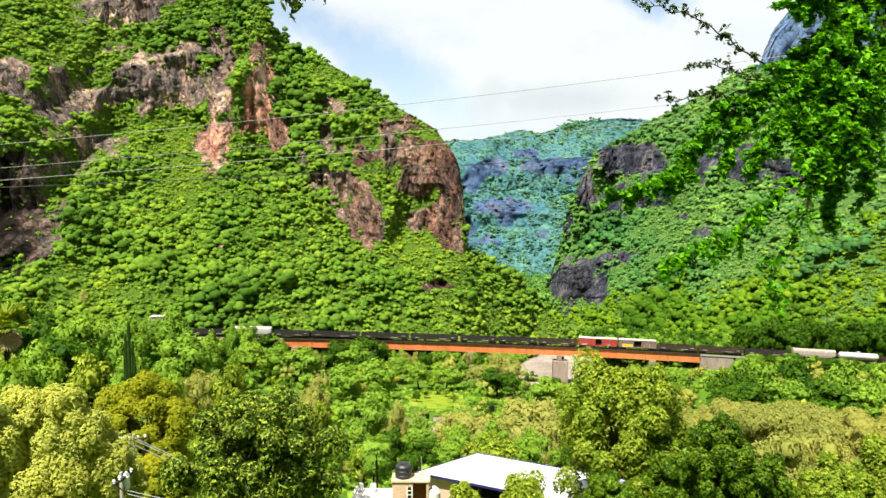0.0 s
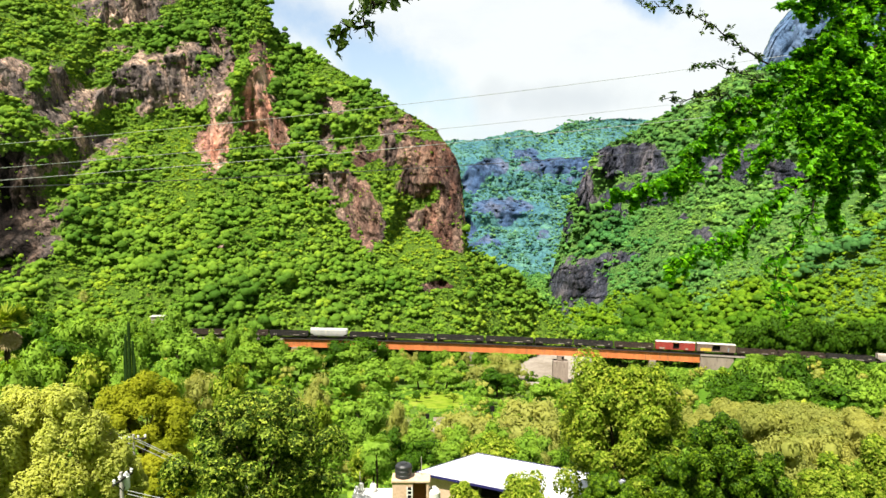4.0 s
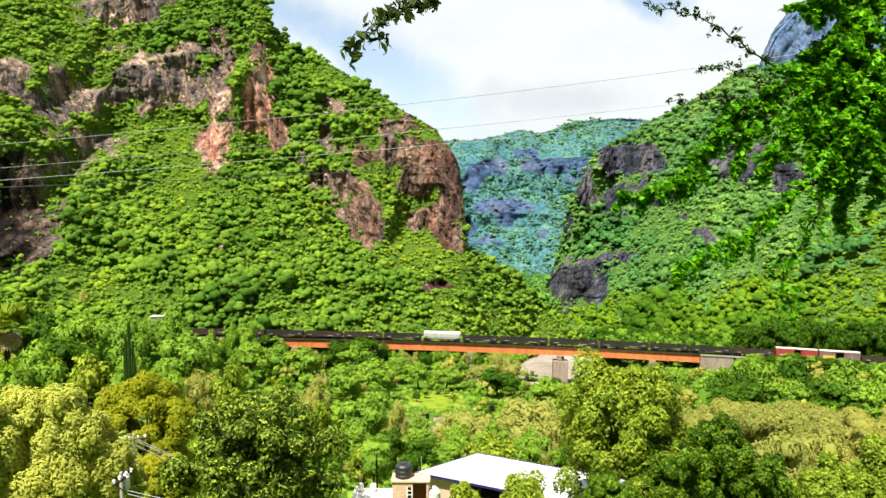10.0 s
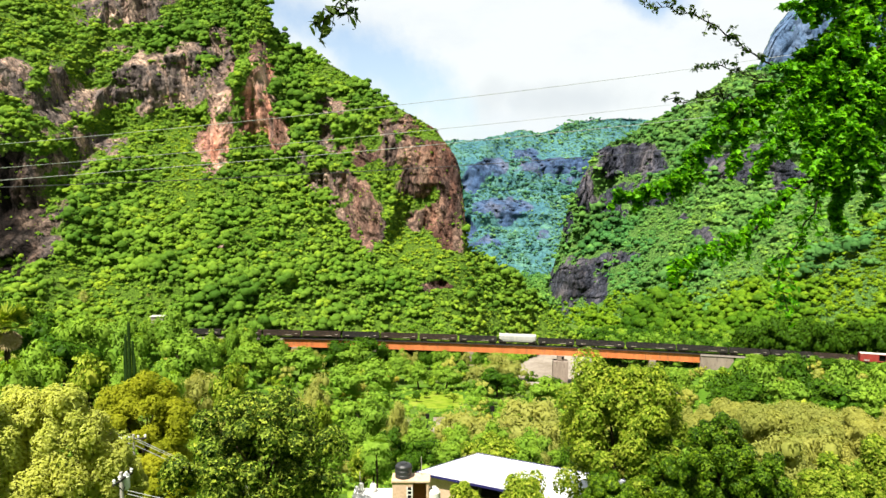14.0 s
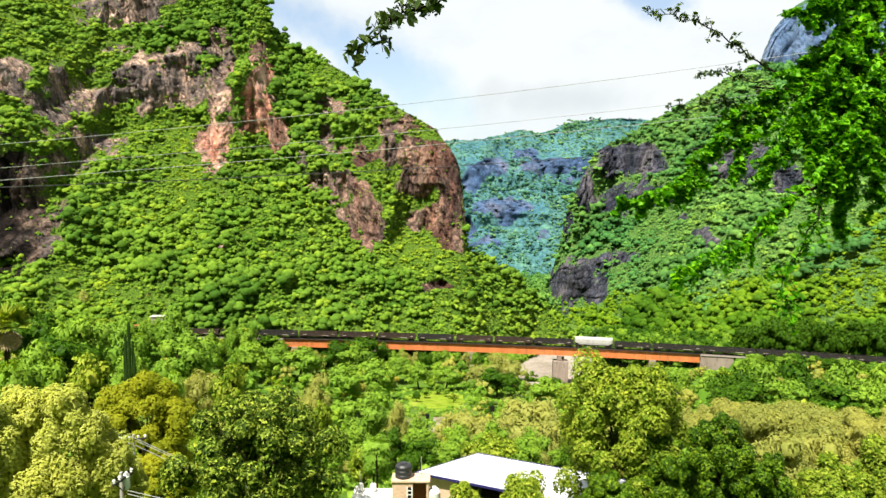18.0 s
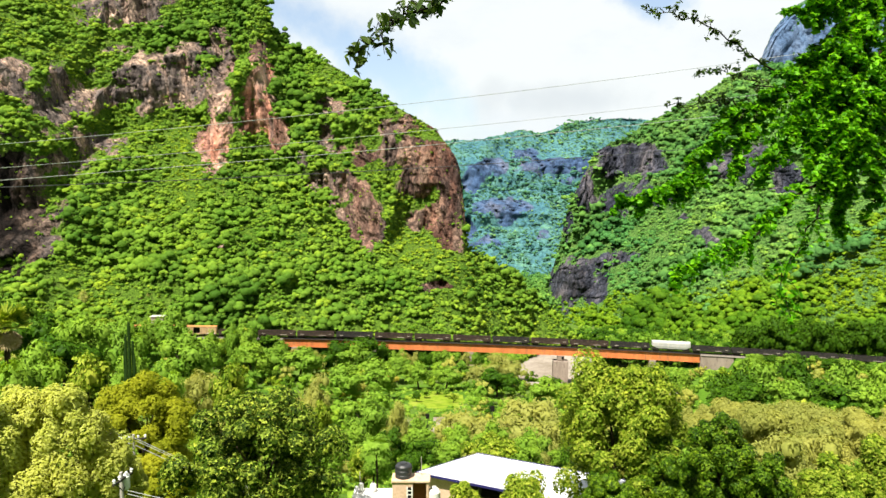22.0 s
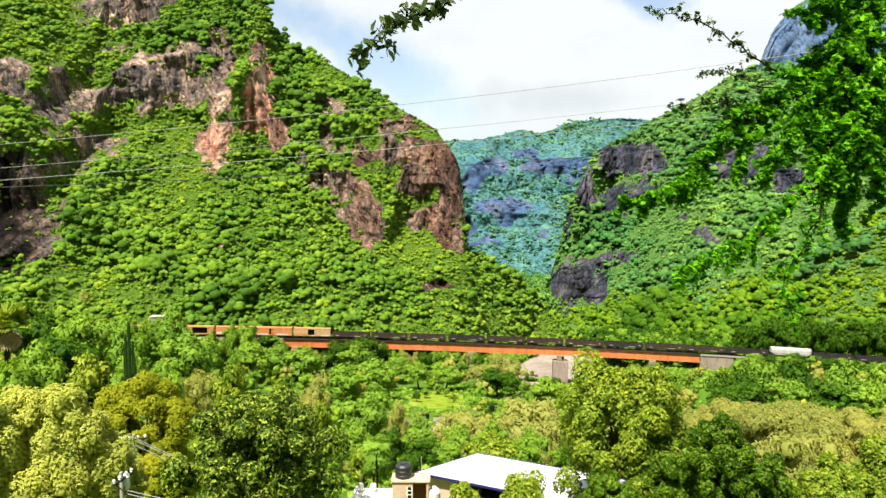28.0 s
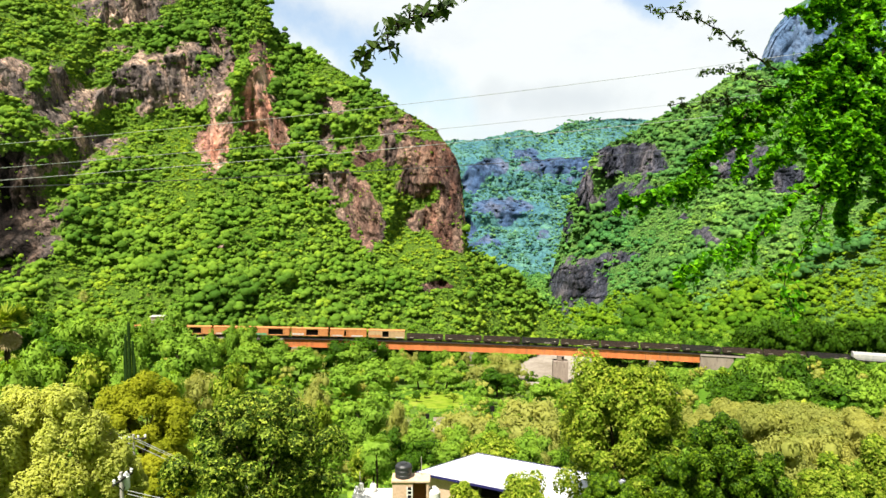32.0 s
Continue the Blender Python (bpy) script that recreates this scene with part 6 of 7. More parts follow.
def house():
    z = ground_z(-4, 51)
    b = thing("flat_roof_house", pose(-3.35, 49.2, z), "small tan and white flat-roofed house with a stair tower", "house")
    top = 49.2 - z
    part("tower_wall", boxes((0, 1.35, 0, 1.3, -1, top), (2.25, 2.4, 0, 1.3, -1, top), (1.35, 2.25, 1.15, 1.3, -1, top)), M_TANWALL, b, "tan rendered stair tower")
    part("tower_roof", boxes((-0.06, 2.5, -0.08, 1.38, top + 0.004, top + 0.16), bevel=0.03), M_TANWALL, b)
    part("tower_inside", boxes((1.36, 2.24, 1.0, 1.14, -1, top - 0.02)), M_RUST, b, "red-brown inner wall in shade")
    grille = part("block_grille", boxes((0.95, 1.02, -0.06, -0.004, -0.2, top - 0.25), (1.27, 1.34, -0.06, -0.004, -0.2, top - 0.25), *[(1.02, 1.27, -0.06, -0.004, k, k + 0.07) for k in np.arange(-0.2, top - 0.3, 0.27)]), M_WHITEWALL, b, "pale block grille")
    # dark sheet on the solid wall paints shade between the grille bars
    part("grille_back", boxes((1.02, 1.27, -0.05, -0.005, -0.2, top - 0.3)), M_DARK, grille)
    low = 48.1 - z
    part("wall", boxes((-2.5, -0.02, 0.0, 1.7, -1, low - 0.2)), M_WHITEWALL, b, "white painted wall")
    part("flat_roof", boxes((-2.65, -0.02, -0.2, 1.85, low - 0.2, low), bevel=0.04), M_WHITEWALL, b, "white painted flat roof")
    part("parapet", boxes((-2.65, -2.5, -0.2, 1.85, low + 0.004, low + 0.16)), M_WHITEWALL, b)
    for x, y in ((-2.3, 1.6), (1.9, 1.0)):
        base = low if x < 0 else top + 0.16
        part("steel_rod", rod(bmesh.new(), (x, y, base), (x, y, base + 1.3), 0.025, seg=6), M_POLE, b, "bare upright reinforcing rod")
    # tanks on the roofs are things of their own
    t = thing("water_tank", pose(-2.63, 49.85, 49.36), "black ribbed plastic water tank on the tan tower roof", "water tank")
    part("body", lathe(bmesh.new(), ((0.55, 0), (0.56, 0.05), (0.56, 0.22), (0.53, 0.25), (0.56, 0.28), (0.56, 0.5), (0.53, 0.53), (0.56, 0.56), (0.56, 0.78), (0.47, 0.88), (0.24, 0.94)), 26), M_TANKBLACK, t)
    part("lid", lathe(bmesh.new(), ((0.25, 0.94), (0.26, 0.98), (0.1, 1.0)), 18), M_TANKBLACK, t, "grey-black screw lid")
    t = thing("water_tank", pose(-0.62, 49.6, z), "white plastic water tank standing beside the tower", "water tank")
    hi = top - 0.5
    part("body", lathe(bmesh.new(), ((0.44, 0), (0.45, hi * 0.3), (0.43, hi * 0.31), (0.45, hi * 0.33), (0.45, hi - 0.25), (0.3, hi - 0.05), (0.2, hi)), 22), M_TANKWHITE, t)
    part("lid", lathe(bmesh.new(), ((0.2, hi), (0.21, hi + 0.06), (0.08, hi + 0.09)), 16), M_TANKWHITE, t)
    for x, y, r in ((-4.72, 50.4, 0.24), (-5.55, 50.5, 0.18)):
        t = thing("gas_tank", pose(x, y, z + low), "small white rounded tank on the flat roof", "gas tank", "roof tanks")
        part("body", lathe(bmesh.new(), ((r * 0.5, 0), (r * 0.95, 0.1), (r, 0.3), (r * 0.85, 0.5), (r * 0.4, 0.62)), 16), M_TANKWHITE, t)
        part("valve", lathe(bmesh.new(), ((0.06, 0.62), (0.06, 0.72)), 8), M_STEEL, t)


house()


def far_shed():
    z = 7.6
    b = thing("track_shed", pose(-126.5, 337.0, z), "small white hut beside the railway among trees", "hut")
    part("wall", boxes((-2.6, 2.6, -1.5, 1.5, -6.0, 3.6)), M_GREYCAR, b)
    part("roof", boxes((-3.0, 3.0, -1.9, 1.9, 3.604, 3.9), bevel=0.05), M_ROOFPALE, b, "pale flat roof")
    part("door", boxes((-0.4, 0.5, -1.56, -1.504, 0, 2.1)), M_GREYCAR, b)


far_shed()


def field_signs():
    """Two small dark boards, each on a thin post above the bushes."""
    for x, y, z in ((-3.8, 185.0, 12.3), (10.5, 160.0, 21.5)):
        base = ground_z(x, y)
        b = thing("sign_post", pose(x, y, base), "small dark square board on a thin post among bushes", "sign", "field boards")
        part("post", rod(bmesh.new(), (0, 0, -0.5), (0, 0, z - base), 0.07, 0.05, 8), M_STEEL, b)
        board = part("board", boxes((-0.45, 0.45, -0.16, -0.08, z - base - 0.6, z - base + 0.6), bevel=0.02), M_DARK, b, "dark square board")
        part("rim", boxes((-0.5, 0.5, -0.13, -0.11, z - base + 0.604, z - base + 0.66)), M_STEEL, board)


field_signs()


# ---- poles and wires ----
def cable(bm, a, b, sag, r, n=24):
    a, b = Vector(a), Vector(b)
    tube(bm, [a.lerp(b, i / n) - Vector((0, 0, sag * 4 * (i / n) * (1 - i / n))) for i in range(n + 1)], r, r, 5)
    return bm


def power_pole(x, y, top, turn, tilt=0.0):
    z = ground_z(x, y)
    p = thing("power_pole", pose(x, y, z, 0, 0, turn), "concrete power pole with a crossarm and pale insulators", "power pole")
    h = top - z
    part("pole", tube(bmesh.new(), [(0, 0, -1), (0, 0, h * 0.5), (0, 0, h)], 0.17, 0.1, 10), M_POLE, p)
    part("crossarm", boxes((-1.0, 1.0, -0.16, -0.06, h - 0.45, h - 0.33), bevel=0.01), M_STEEL, p)
    for k in (-0.9, -0.35, 0.35, 0.9):
        part("insulator", lathe(bmesh.new(), ((0.05, h - 0.33), (0.09, h - 0.27), (0.06, h - 0.22), (0.1, h - 0.16), (0.05, h - 0.08)), 10, (k, -0.11, 0)), M_CERAMIC, p)
    for s in (-1, 1):
        part("brace", rod(bmesh.new(), (0, -0.1, h - 1.1), (s * 0.7, -0.1, h - 0.45), 0.025, seg=6), M_STEEL, p)
    return p


def lower_line():
    p = power_pole(-25.6, 62.0, 48.25, 25)
    p2 = power_pole(-18.33, 42.5, 52.48, 82)
    z2 = 52.83 - p2.matrix_basis.translation.z
    part("transformer", lathe(bmesh.new(), ((0.2, z2 - 1.5), (0.26, z2 - 1.4), (0.26, z2 - 0.75), (0.2, z2 - 0.65)), 14, (0.42, 0, 0)), M_CERAMIC, p2, "pale grey can transformer")
    w = thing("distribution_cables", pose(-25.6, 62, 47.9), "pale power cables strung from pole to pole", "cable")
    for dz, dx in ((0.1, 0.0), (-0.12, 0.3), (-0.5, 0.0)):
        part("cable", cable(bmesh.new(), (dx * 0.3, 0, dz), (-26 + dx, 12, 4.2 + dz), 0.9, 0.022), M_WIRE, w)
        part("cable", cable(bmesh.new(), (dx * 0.3, 0, dz), (24 + dx, -4, -7.0 + dz), 0.7, 0.022), M_WIRE, w)
    for k in range(2):
        part("cable", cable(bmesh.new(), (7.58, -19.5, 3.52 - 0.2 * k), (14.84, -22, 3.38 - k * 0.3), 0.12, 0.02), M_WIRE, w)


lower_line()


def high_line():
    """Four conductors of a power line, hung between tall steel poles beyond both sides of the view."""
    w = thing("power_line", pose(-60, 64, ground_z(-60, 64)), "pale power line conductors crossing the valley", "power line", kind="")
    base = w.matrix_basis.translation.copy()
    ends = ((Vector((-62.0, 63.2, 70.05)), Vector((70.0, 105.0, 90.0)), 1.55, 0.026, M_WIRE),
            (Vector((-62.0, 64.1, 68.35)), Vector((70.0, 107.5, 84.75)), 1.1, 0.022, M_WIRE),
            (Vector((-62.0, 57.5, 67.20)), Vector((70.0, 100.5, 82.0)), 1.2, 0.028, M_WIRE),
            (Vector((-62.0, 58.5, 67.85)), Vector((70.0, 105.0, 77.4)), 1.6, 0.036, M_WIREDARK))
    for a, b, sag, r, m in ends:
        part("conductor", cable(bmesh.new(), a - base, b - base, sag, r, 60), m, w)
    for x, ya, yb, zt in ((-62.0, 57.0, 64.6, 70.6), (70.0, 100.0, 108.0, 90.6)):
        y = (ya + yb) / 2
        z = ground_z(x, y)
        p = thing("steel_pole", pose(x, y, z), "tall grey steel power line pole with a crossarm", "power pole", "line poles")
        part("pole", tube(bmesh.new(), [(0, 0, -1), (0, 0, (zt - z) * 0.5), (0, 0, zt - z)], 0.4, 0.2, 12), M_POLE, p)
        for h in (zt - z - 0.6, zt - z - 5.0, zt - z - 9.0):
            part("crossarm", boxes((-0.15, 0.15, ya - y - 0.4, yb - y + 0.4, h, h + 0.25)), M_POLE, p)


high_line()


# ---- palm and cactus ----
def palm():
    x, y = -34.6, 60.0
    z = ground_z(x, y)
    p = thing("palm_tree", pose(x, y, z), "fan palm with a skirt of dry fronds", "palm")
    h = 57.6 - z
    rng = np.random.default_rng(21)
    part("trunk", tube(bmesh.new(), [(0, 0, -1), (0.1, 0, h * 0.5), (0, 0, h)], 0.3, 0.22, 10), M_BARK, p)

    def frond(a, el, length, material, name):
        bm = bmesh.new()
        d = Vector((math.cos(a) * math.cos(el), math.sin(a) * math.cos(el), math.sin(el)))
        hub = Vector((0, 0, h)) + d * length * 0.45
        tube(bm, [(0, 0, h), hub], 0.03, 0.02, 5)
        side = d.cross(Vector((0, 0, 1))).normalized()
        up = side.cross(d)
        for k in range(17):
            t = (k - 8) / 8 * 1.5
            q = d * math.cos(t) + side * math.sin(t)
            tip = hub + q * length * 0.6 - Vector((0, 0, 0.12 * length * abs(t)))
            wv = up.cross(q).normalized() * 0.1 + up * 0.015
            m = hub + q * length * 0.3
            bm.faces.new([bm.verts.new(v) for v in (hub, m + wv, tip, m - wv)])
        part(name, bm, material, p, "dry straw-coloured frond" if name == "dry_frond" else "")

    for k in range(28):
        frond(k * 2.4, rng.uniform(-0.2, 1.2), rng.uniform(1.9, 2.5), M_LEAF_LIME, "frond")
    for k in range(20):
        frond(k * 2.4 + 0.5, rng.uniform(-1.45, -0.6), rng.uniform(1.5, 2.0), M_THATCH, "dry_frond")


palm()


def cactus():
    x, y = -62.2, 150.0
    z = ground_z(x, y)
    c = thing("columnar_cactus", pose(x, y, z), "tall dark green columnar cactus among trees", "cactus")
    for dx, dy, top, r in ((0.0, 0, 42.2, 0.3), (0.6, 0.2, 38.2, 0.28), (-0.55, -0.3, 39.6, 0.28), (1.05, -0.2, 35.4, 0.26), (-1.05, 0.2, 36.4, 0.26), (0.1, -0.4, 37.0, 0.28)):
        bm = bmesh.new()
        h = top - z
        prof = ((r * 0.8, -0.5), (r, 0.6), (r * 1.05, h * 0.5), (r * 0.95, h - 0.8), (r * 0.6, h - 0.2), (r * 0.15, h))
        lathe(bm, prof, 24, (dx, dy, 0))
        for i, v in enumerate(bm.verts):
            if i % 2:
                v.co.x = dx + (v.co.x - dx) * 0.8
                v.co.y = dy + (v.co.y - dy) * 0.8
        part("stem", bm, M_CACTUS, c)


cactus()


def papaya():
    """A slim tree beside the house: bare stem and a head of large drooping leaves."""
    x, y = -6.7, 75.0
    z = ground_z(x, y)
    p = thing("papaya_tree", pose(x, y, z), "slim tree with a head of large drooping green leaves", "tree")
    rng = np.random.default_rng(33)
    h = 42.6 - z
    part("trunk", tube(bmesh.new(), [(0, 0, -1), (0.1, 0, h * 0.5), (0, 0, h)], 0.13, 0.09, 8), M_BARK, p)
    for k in range(22):
        a, el = k * 2.4, rng.uniform(-0.5, 1.0)
        d = Vector((math.cos(a) * math.cos(el), math.sin(a) * math.cos(el), math.sin(el)))
        hub = Vector((0, 0, h)) + d * rng.uniform(0.7, 1.3)
        bm = tube(bmesh.new(), [(0, 0, h), hub], 0.025, 0.015, 5)
        side = d.cross(Vector((0, 0, 1))).normalized()
        droop = (d * 0.6 - Vector((0, 0, 0.8))).normalized()
        for j in range(7):
            t = (j - 3) / 3 * 1.3
            q = droop * math.cos(t) + side * math.sin(t)
            wv = q.cross(side.cross(droop)).normalized() * 0.12
            n = hub + q * 0.45
            bm.faces.new([bm.verts.new(v) for v in (hub, n + wv, hub + q * 0.85, n - wv)])
        part("leaf", bm, M_LEAF_MID, p)


papaya()


def trackside_pole():
    p = thing("wooden_pole", pose(-139.7, 352.0, 6.5), "pale thin wooden pole on the slope above the track", "pole")
    part("pole", tube(bmesh.new(), [(0, 0, -2.0), (0.05, 0, 6.0), (0, 0, 12.2)], 0.26, 0.18, 8), M_THATCH, p)
    part("crossarm", boxes((-1.3, 1.3, -0.12, 0.12, 9.8, 10.1)), M_STEEL, p)


trackside_pole()

# ---- tree overhanging the lookout: trunk out of view, boughs and twigs swaying in the wind ----
OVER = thing("overhanging_tree", pose(5.6, 5.2, ground_z(5.6, 5.2)), "bright green small-leaved tree overhanging the lookout", "tree")
OVER_AT = OVER.matrix_basis.translation.copy()


def along(path, n):
    p = np.array(path, float)
    d = np.concatenate([[0], np.cumsum(np.linalg.norm(np.diff(p, axis=0), axis=1))])
    t = np.linspace(0, d[-1], n)
    return np.stack([np.interp(t, d, p[:, k]) for k in range(3)], 1)


def bough(path, r0, r1, side_twigs, reach, leaves, length, width, material, seed, droop=0.3, taper=0.0, name="branch", bare=0.0):
    """A swaying limb: stem, side twigs and the leaves along them. Its origin is the limb's first point."""
    rng = np.random.default_rng(seed)
    start = Vector(path[0])
    pts = along([Vector(p) - start for p in path], 14)
    pts[1:-1] += rng.normal(size=(12, 3)) * 0.012
    stem = part(name, tube(bmesh.new(), pts, r0, r1, 7), M_BARKDARK, OVER)
    stem.location = start - OVER_AT
    pos, nor, way = [], [], []
    bm = bmesh.new()
    for k in range(side_twigs):
        f = bare + (1 - bare) * (k + rng.random()) / side_twigs
        i = min(12, int(f * 13))
        base = pts[i] + (pts[i + 1] - pts[i]) * (f * 13 - i)
        go = unit(pts[i + 1] - pts[i]) * 0.6 + unit(rng.normal(size=3)) * np.array([0.9, 0.6, 0.7])
        go[2] -= droop
        tip = base + unit(go) * reach * rng.uniform(0.4, 1.15) * (1 - taper * f)
        mid = (base + tip) / 2 + np.array([0, 0, 0.03])
        tube(bm, [base, mid, tip], r1 * 0.8 + 0.0015, 0.001, 4)
        for _ in range(leaves):
            g = rng.uniform(0.1, 1.05)
            c = base * (1 - g) ** 2 + mid * 2 * g * (1 - g) + tip * g * g
            out = unit(rng.normal(size=3) * np.array([1, 1, 0.7]) + unit(tip - base) * 0.5)
            pos.append(c + out * length * rng.uniform(0.7, 1.4))
            way.append(out)
            nor.append(unit(np.array([0.1, -0.25, 0.8]) + rng.normal(size=3) * 0.55))
    tagged(part("twig_spray", bm, M_BARKDARK, stem), kind="stuff")
    me = np_mesh("leaves", *leaf_arrays(np.array(pos), np.array(nor), rng, length, width, None, 0.35, "oval")[:2])
    tagged(part("leaves", me, material, stem, "bright green leaflets"), kind="stuff")
    return stem


BOUGHS = []
BOUGHS.append(bough([(3.20, 5.20, 70.00), (2.73, 5.00, 69.74), (2.42, 4.90, 69.52), (2.07, 4.80, 69.29), (1.78, 4.70, 69.08), (1.59, 4.60, 68.89), (1.36, 4.50, 68.68), (1.21, 4.45, 68.63), (1.02, 4.40, 68.59)], 0.013, 0.003, 125, 0.185, 52, 0.0212, 0.0121, M_LEAF_NEAR, 1, 0.25, 0.55, bare=0.1))
BOUGHS.append(bough([(2.17, 4.85, 69.37), (1.91, 4.80, 69.50), (1.77, 4.75, 69.58), (1.57, 4.70, 69.67), (1.38, 4.65, 69.72), (1.20, 4.60, 69.72)], 0.006, 0.002, 30, 0.075, 9, 0.016, 0.0078, M_LEAF_TWIG, 2, 0.1, 0.3, bare=0.15))
BOUGHS.append(bough([(2.04, 4.80, 69.29), (1.79, 4.70, 69.38), (1.52, 4.60, 69.36)], 0.005, 0.0015, 16, 0.085, 9, 0.016, 0.0078, M_LEAF_TWIG, 3, 0.15, 0.4, bare=0.15))
BOUGHS.append(bough([(1.96, 4.80, 69.19), (1.66, 4.70, 69.22), (1.34, 4.60, 69.18)], 0.006, 0.002, 20, 0.09, 9, 0.017, 0.0082, M_LEAF_TWIG, 4, 0.25, 0.7, bare=0))
BOUGHS.append(bough([(2.59, 4.70, 69.08), (2.19, 4.50, 68.72), (1.89, 4.40, 68.53), (1.72, 4.30, 68.39), (1.46, 4.20, 68.32), (1.22, 4.10, 68.22)], 0.014, 0.002, 58, 0.145, 28, 0.0205, 0.0117, M_LEAF_NEAR, 5, 0.35, 0.45, bare=0.1))
BOUGHS.append(bough([(2.57, 4.90, 69.72), (2.49, 4.80, 69.19), (2.45, 4.70, 68.84), (2.40, 4.60, 68.63), (2.39, 4.60, 68.43)], 0.014, 0.003, 72, 0.25, 58, 0.0215, 0.0125, M_LEAF_NEAR, 6, 0.5, 0.75, bare=0))
BOUGHS.append(bough([(2.90, 5.00, 69.81), (2.75, 4.80, 69.33), (2.70, 4.75, 68.94), (2.65, 4.70, 68.60)], 0.015, 0.004, 50, 0.25, 34, 0.0215, 0.0125, M_LEAF_NEAR, 7, 0.5, 0.6, bare=0))
BOUGHS.append(bough([(3.17, 5.10, 70.05), (2.79, 5.00, 69.94), (2.49, 4.90, 69.86), (2.24, 4.85, 69.76)], 0.014, 0.003, 72, 0.23, 78, 0.0215, 0.0125, M_LEAF_NEAR, 8, 0.2, 0.35, bare=0.1))
BOUGHS.append(bough([(2.63, 4.90, 69.83), (2.44, 4.80, 69.46), (2.31, 4.70, 69.14), (2.23, 4.65, 68.92)], 0.012, 0.003, 84, 0.26, 87, 0.0215, 0.0125, M_LEAF_NEAR, 9, 0.45, 0.4, bare=0))
BOUGHS.append(bough([(2.43, 4.90, 69.52), (2.16, 4.70, 69.14), (2.02, 4.60, 68.92), (1.87, 4.50, 68.78)], 0.01, 0.003, 60, 0.18, 50, 0.0205, 0.0115, M_LEAF_NEAR, 10, 0.4, 0.5, bare=0))
BOUGHS.append(bough([(2.70, 4.80, 69.53), (2.45, 4.60, 69.13), (2.28, 4.50, 68.83)], 0.01, 0.003, 64, 0.25, 72, 0.0215, 0.0125, M_LEAF_NEAR, 11, 0.45, 0.4, bare=0))
BOUGHS.append(bough([(2.96, 4.90, 69.65), (2.65, 4.70, 69.31), (2.52, 4.60, 69.03), (2.49, 4.50, 68.80)], 0.01, 0.003, 52, 0.26, 52, 0.0215, 0.0125, M_LEAF_NEAR, 12, 0.5, 0.6, bare=0))
BOUGHS.append(bough([(1.96, 4.80, 69.20), (1.82, 4.70, 68.99), (1.76, 4.65, 68.77)], 0.006, 0.002, 24, 0.16, 40, 0.0215, 0.0125, M_LEAF_NEAR, 13, 0.5, 0.5, bare=0))
BOUGHS.append(bough([(2.41, 4.60, 68.97), (2.13, 4.40, 68.47), (1.90, 4.30, 68.16), (1.95, 4.25, 67.98)], 0.007, 0.002, 20, 0.2, 14, 0.0215, 0.0125, M_LEAF_NEAR, 14, 0.5, 0.3, bare=0.2))
TWIG = bough([(0.33, 2.30, 69.52), (0.09, 2.25, 69.34), (-0.04, 2.20, 69.24), (-0.12, 2.20, 69.20), (-0.18, 2.20, 69.16), (-0.23, 2.20, 69.12), (-0.27, 2.20, 69.09)], 0.006, 0.0015, 34, 0.055, 7, 0.021, 0.0085, M_LEAF_TWIG, 31, 0.3, 0.0, "twig", 0.3)


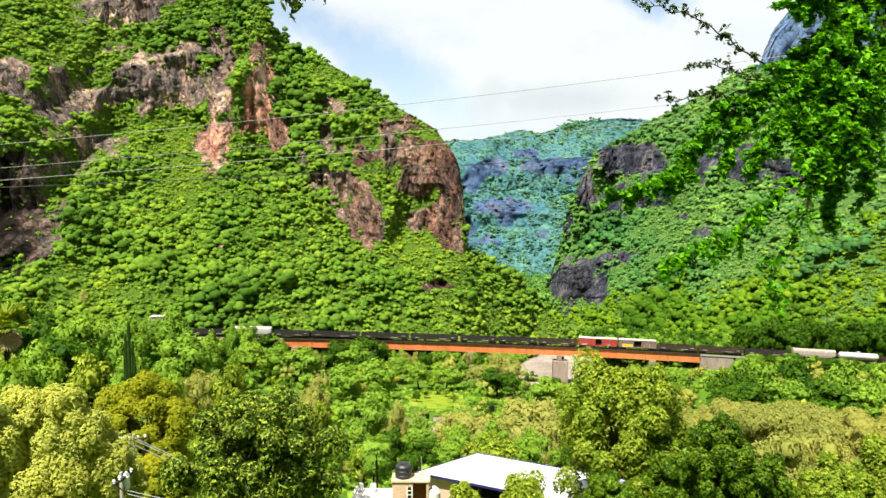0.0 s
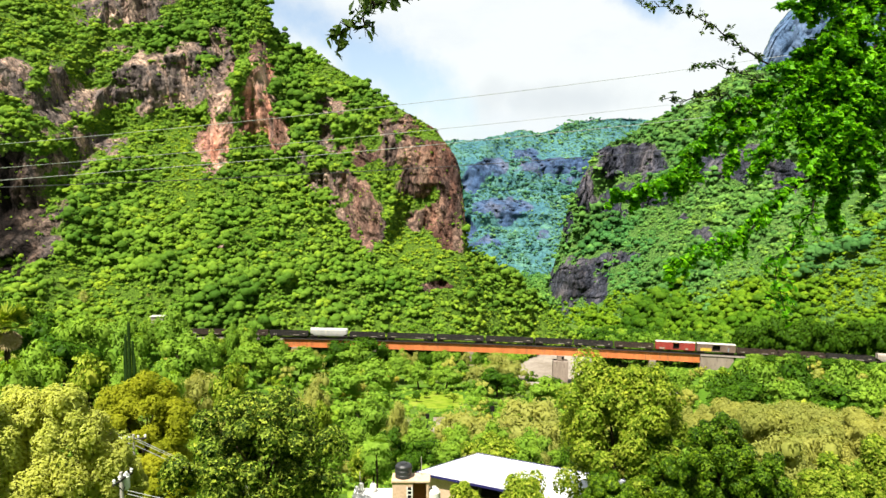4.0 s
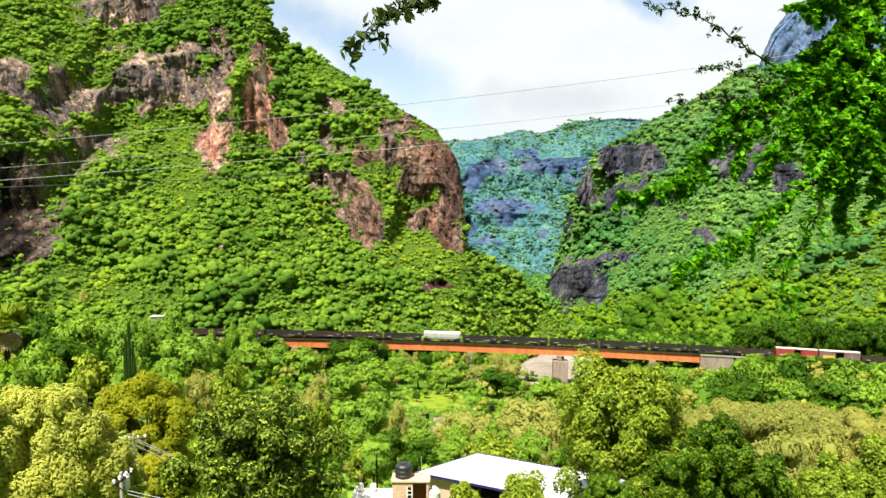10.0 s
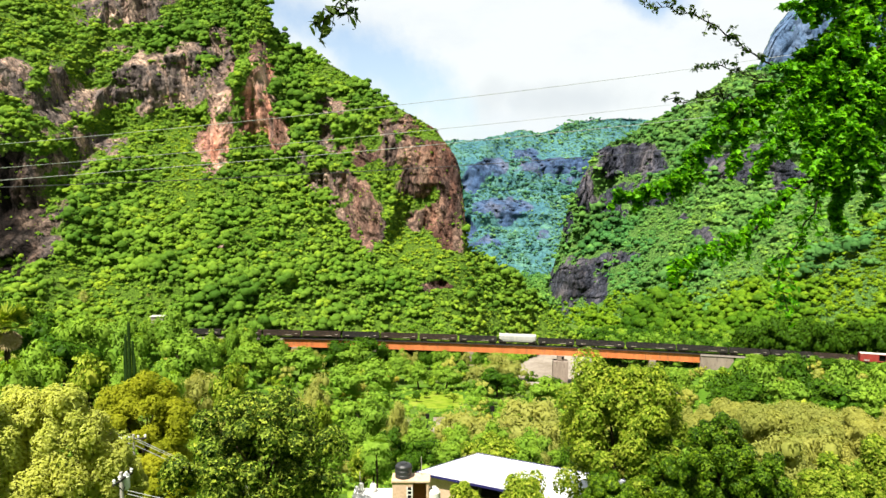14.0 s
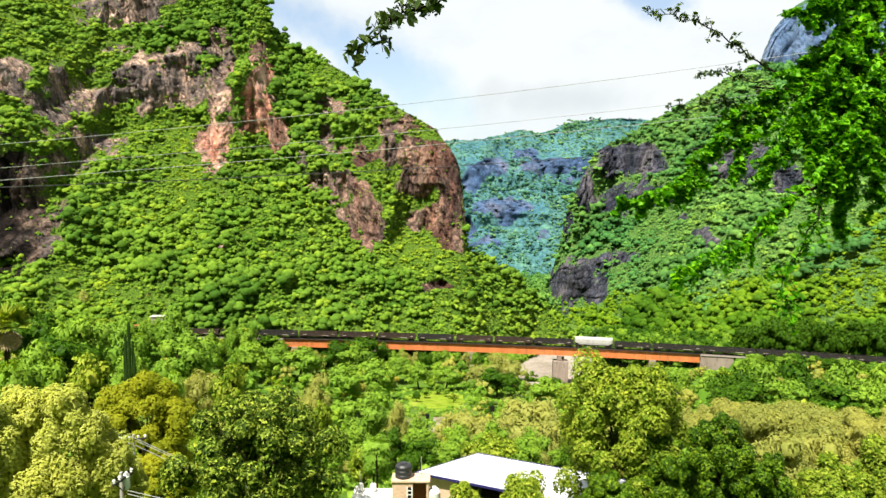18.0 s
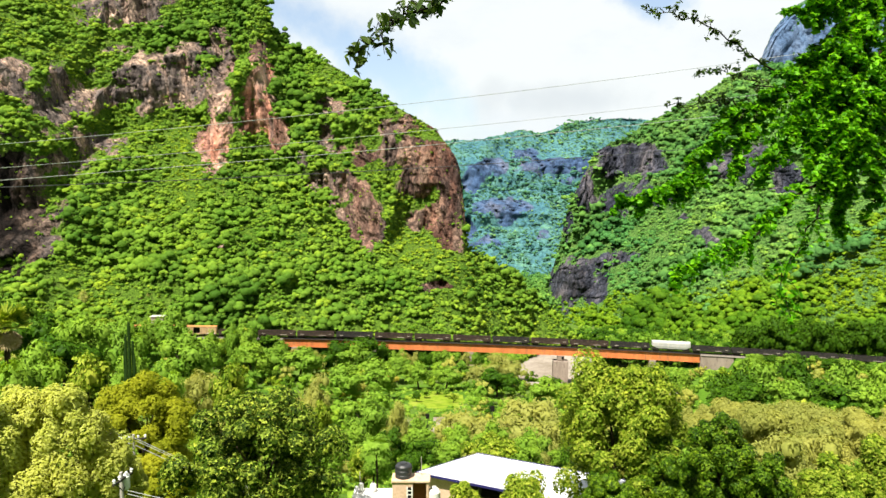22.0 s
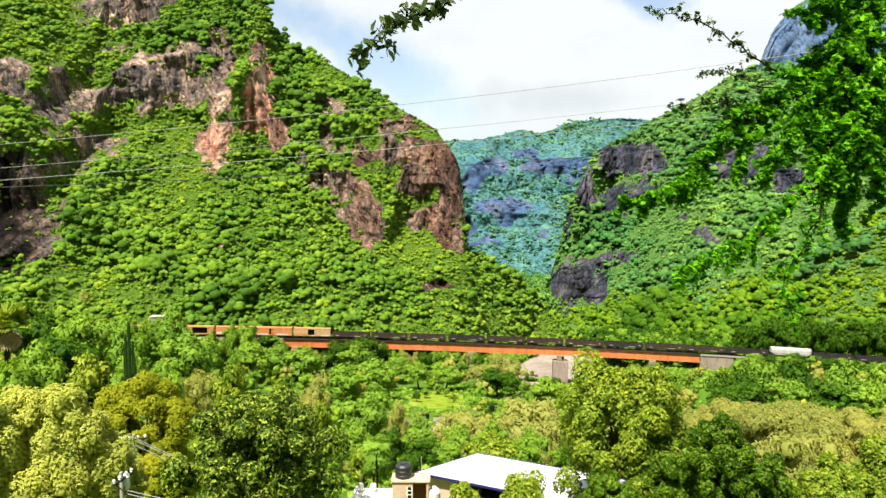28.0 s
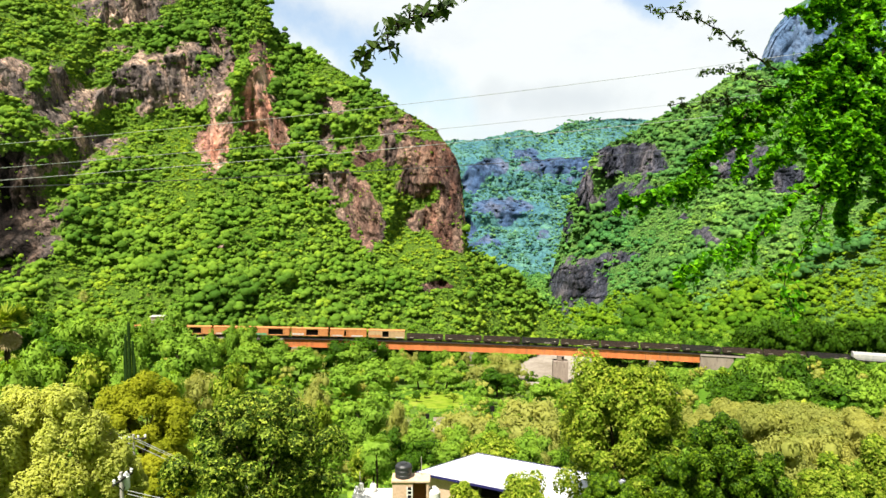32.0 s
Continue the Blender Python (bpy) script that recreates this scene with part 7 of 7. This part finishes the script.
fixed = bmesh.new()
tube(fixed, [(0, 0, -1.0), (-0.1, -0.1, 2.0), (-0.3, -0.1, 4.2), (-0.6, -0.4, 6.0)], 0.28, 0.14, 12)
part("trunk", fixed, M_BARK, OVER)
for path, r in (([(-0.3, -0.1, 4.0), (-1.2, -0.1, 4.3), tuple(Vector((3.2, 5.2, 70.0)) - OVER_AT)], 0.06),
                ([(-0.4, -0.2, 4.8), (-1.6, -0.2, 4.6), tuple(Vector((3.17, 5.1, 70.05)) - OVER_AT)], 0.05),
                ([(-0.25, -0.1, 3.6), (-1.6, -0.4, 3.4), tuple(Vector((2.96, 4.9, 69.65)) - OVER_AT)], 0.05),
                ([(-0.6, -0.4, 6.0), (-3.0, -1.8, 5.2), tuple(Vector((0.35, 2.3, 69.52)) - OVER_AT)], 0.05)):
    part("limb", tube(bmesh.new(), along(path, 8), r, r * 0.45, 8), M_BARK, OVER)


# ---- what moves: the train along its track, the boughs in the wind ----
BOUGH_SWAY = ((0, -19, -10), (0.5, -19, -13), (1, -20, -3), (1.5, -17, -3), (2, -16, -11), (2.5, -17, 0), (3, -15, 12), (3.5, -11, -13), (4.5, -11, -5), (5.5, -9, -13), (6, -6, -3),
              (6.5, -2, -3), (7, 0, -6), (7.5, -3, 0), (8, -2, 0), (9, 0, 0), (10, 1, -5), (11, -3, -3), (12, -6, -6), (13, -6, -8), (14, -6, -8))
BOUGH_SWAY_2 = ((14.5, -3, -3), (16.5, -2, 1), (18, 0, 4), (20, 0, 3), (22, -2, 1), (25.5, 1, 1), (28, 3, 3), (32, 4, 1))
TWIG_SWAY = ((0, -97, -84), (0.5, -97, -83), (1, -66, -53), (1.5, -44, -49), (2, -5, -10), (2.5, -13, -5), (3, -41, -30), (3.5, -22, -19), (5.5, -11, -21), (6, 2, -2), (6.5, -10, -14),
             (7, -19, -23), (7.5, -35, -32), (8, -29, -28), (8.5, 10, 0), (9, 0, 0), (10, 7, 1), (12, 10, 3), (12.5, 16, 7), (13, 8, -2), (13.5, -1, -9), (14, -46, -42))
TWIG_SWAY_2 = ((14.5, -52, -50), (16.5, -19, -14), (17, -21, -26), (18, 12, 7), (19, 10, 9), (21, 14, 10), (23, 15, 10), (28, 20, 14), (32, 25, 17))


def motions():
    for car, s0 in TRAIN:
        walk(car, [(t, on_line(s0 + 8.3145 * t + 0.00442 * t * t - 0.00014 * t ** 3)) for t in range(0, 33, 2)])
    for limbs, rows, unit_x in ((BOUGHS, BOUGH_SWAY + BOUGH_SWAY_2, 0.00345), ([TWIG], TWIG_SWAY + TWIG_SWAY_2, 0.00162)):
        for limb in limbs:
            home = limb.location.copy()
            walk(limb, [(t, Matrix.Translation(home + Vector((dx * unit_x, 0, -dz * unit_x)))) for t, dx, dz in rows])


motions()
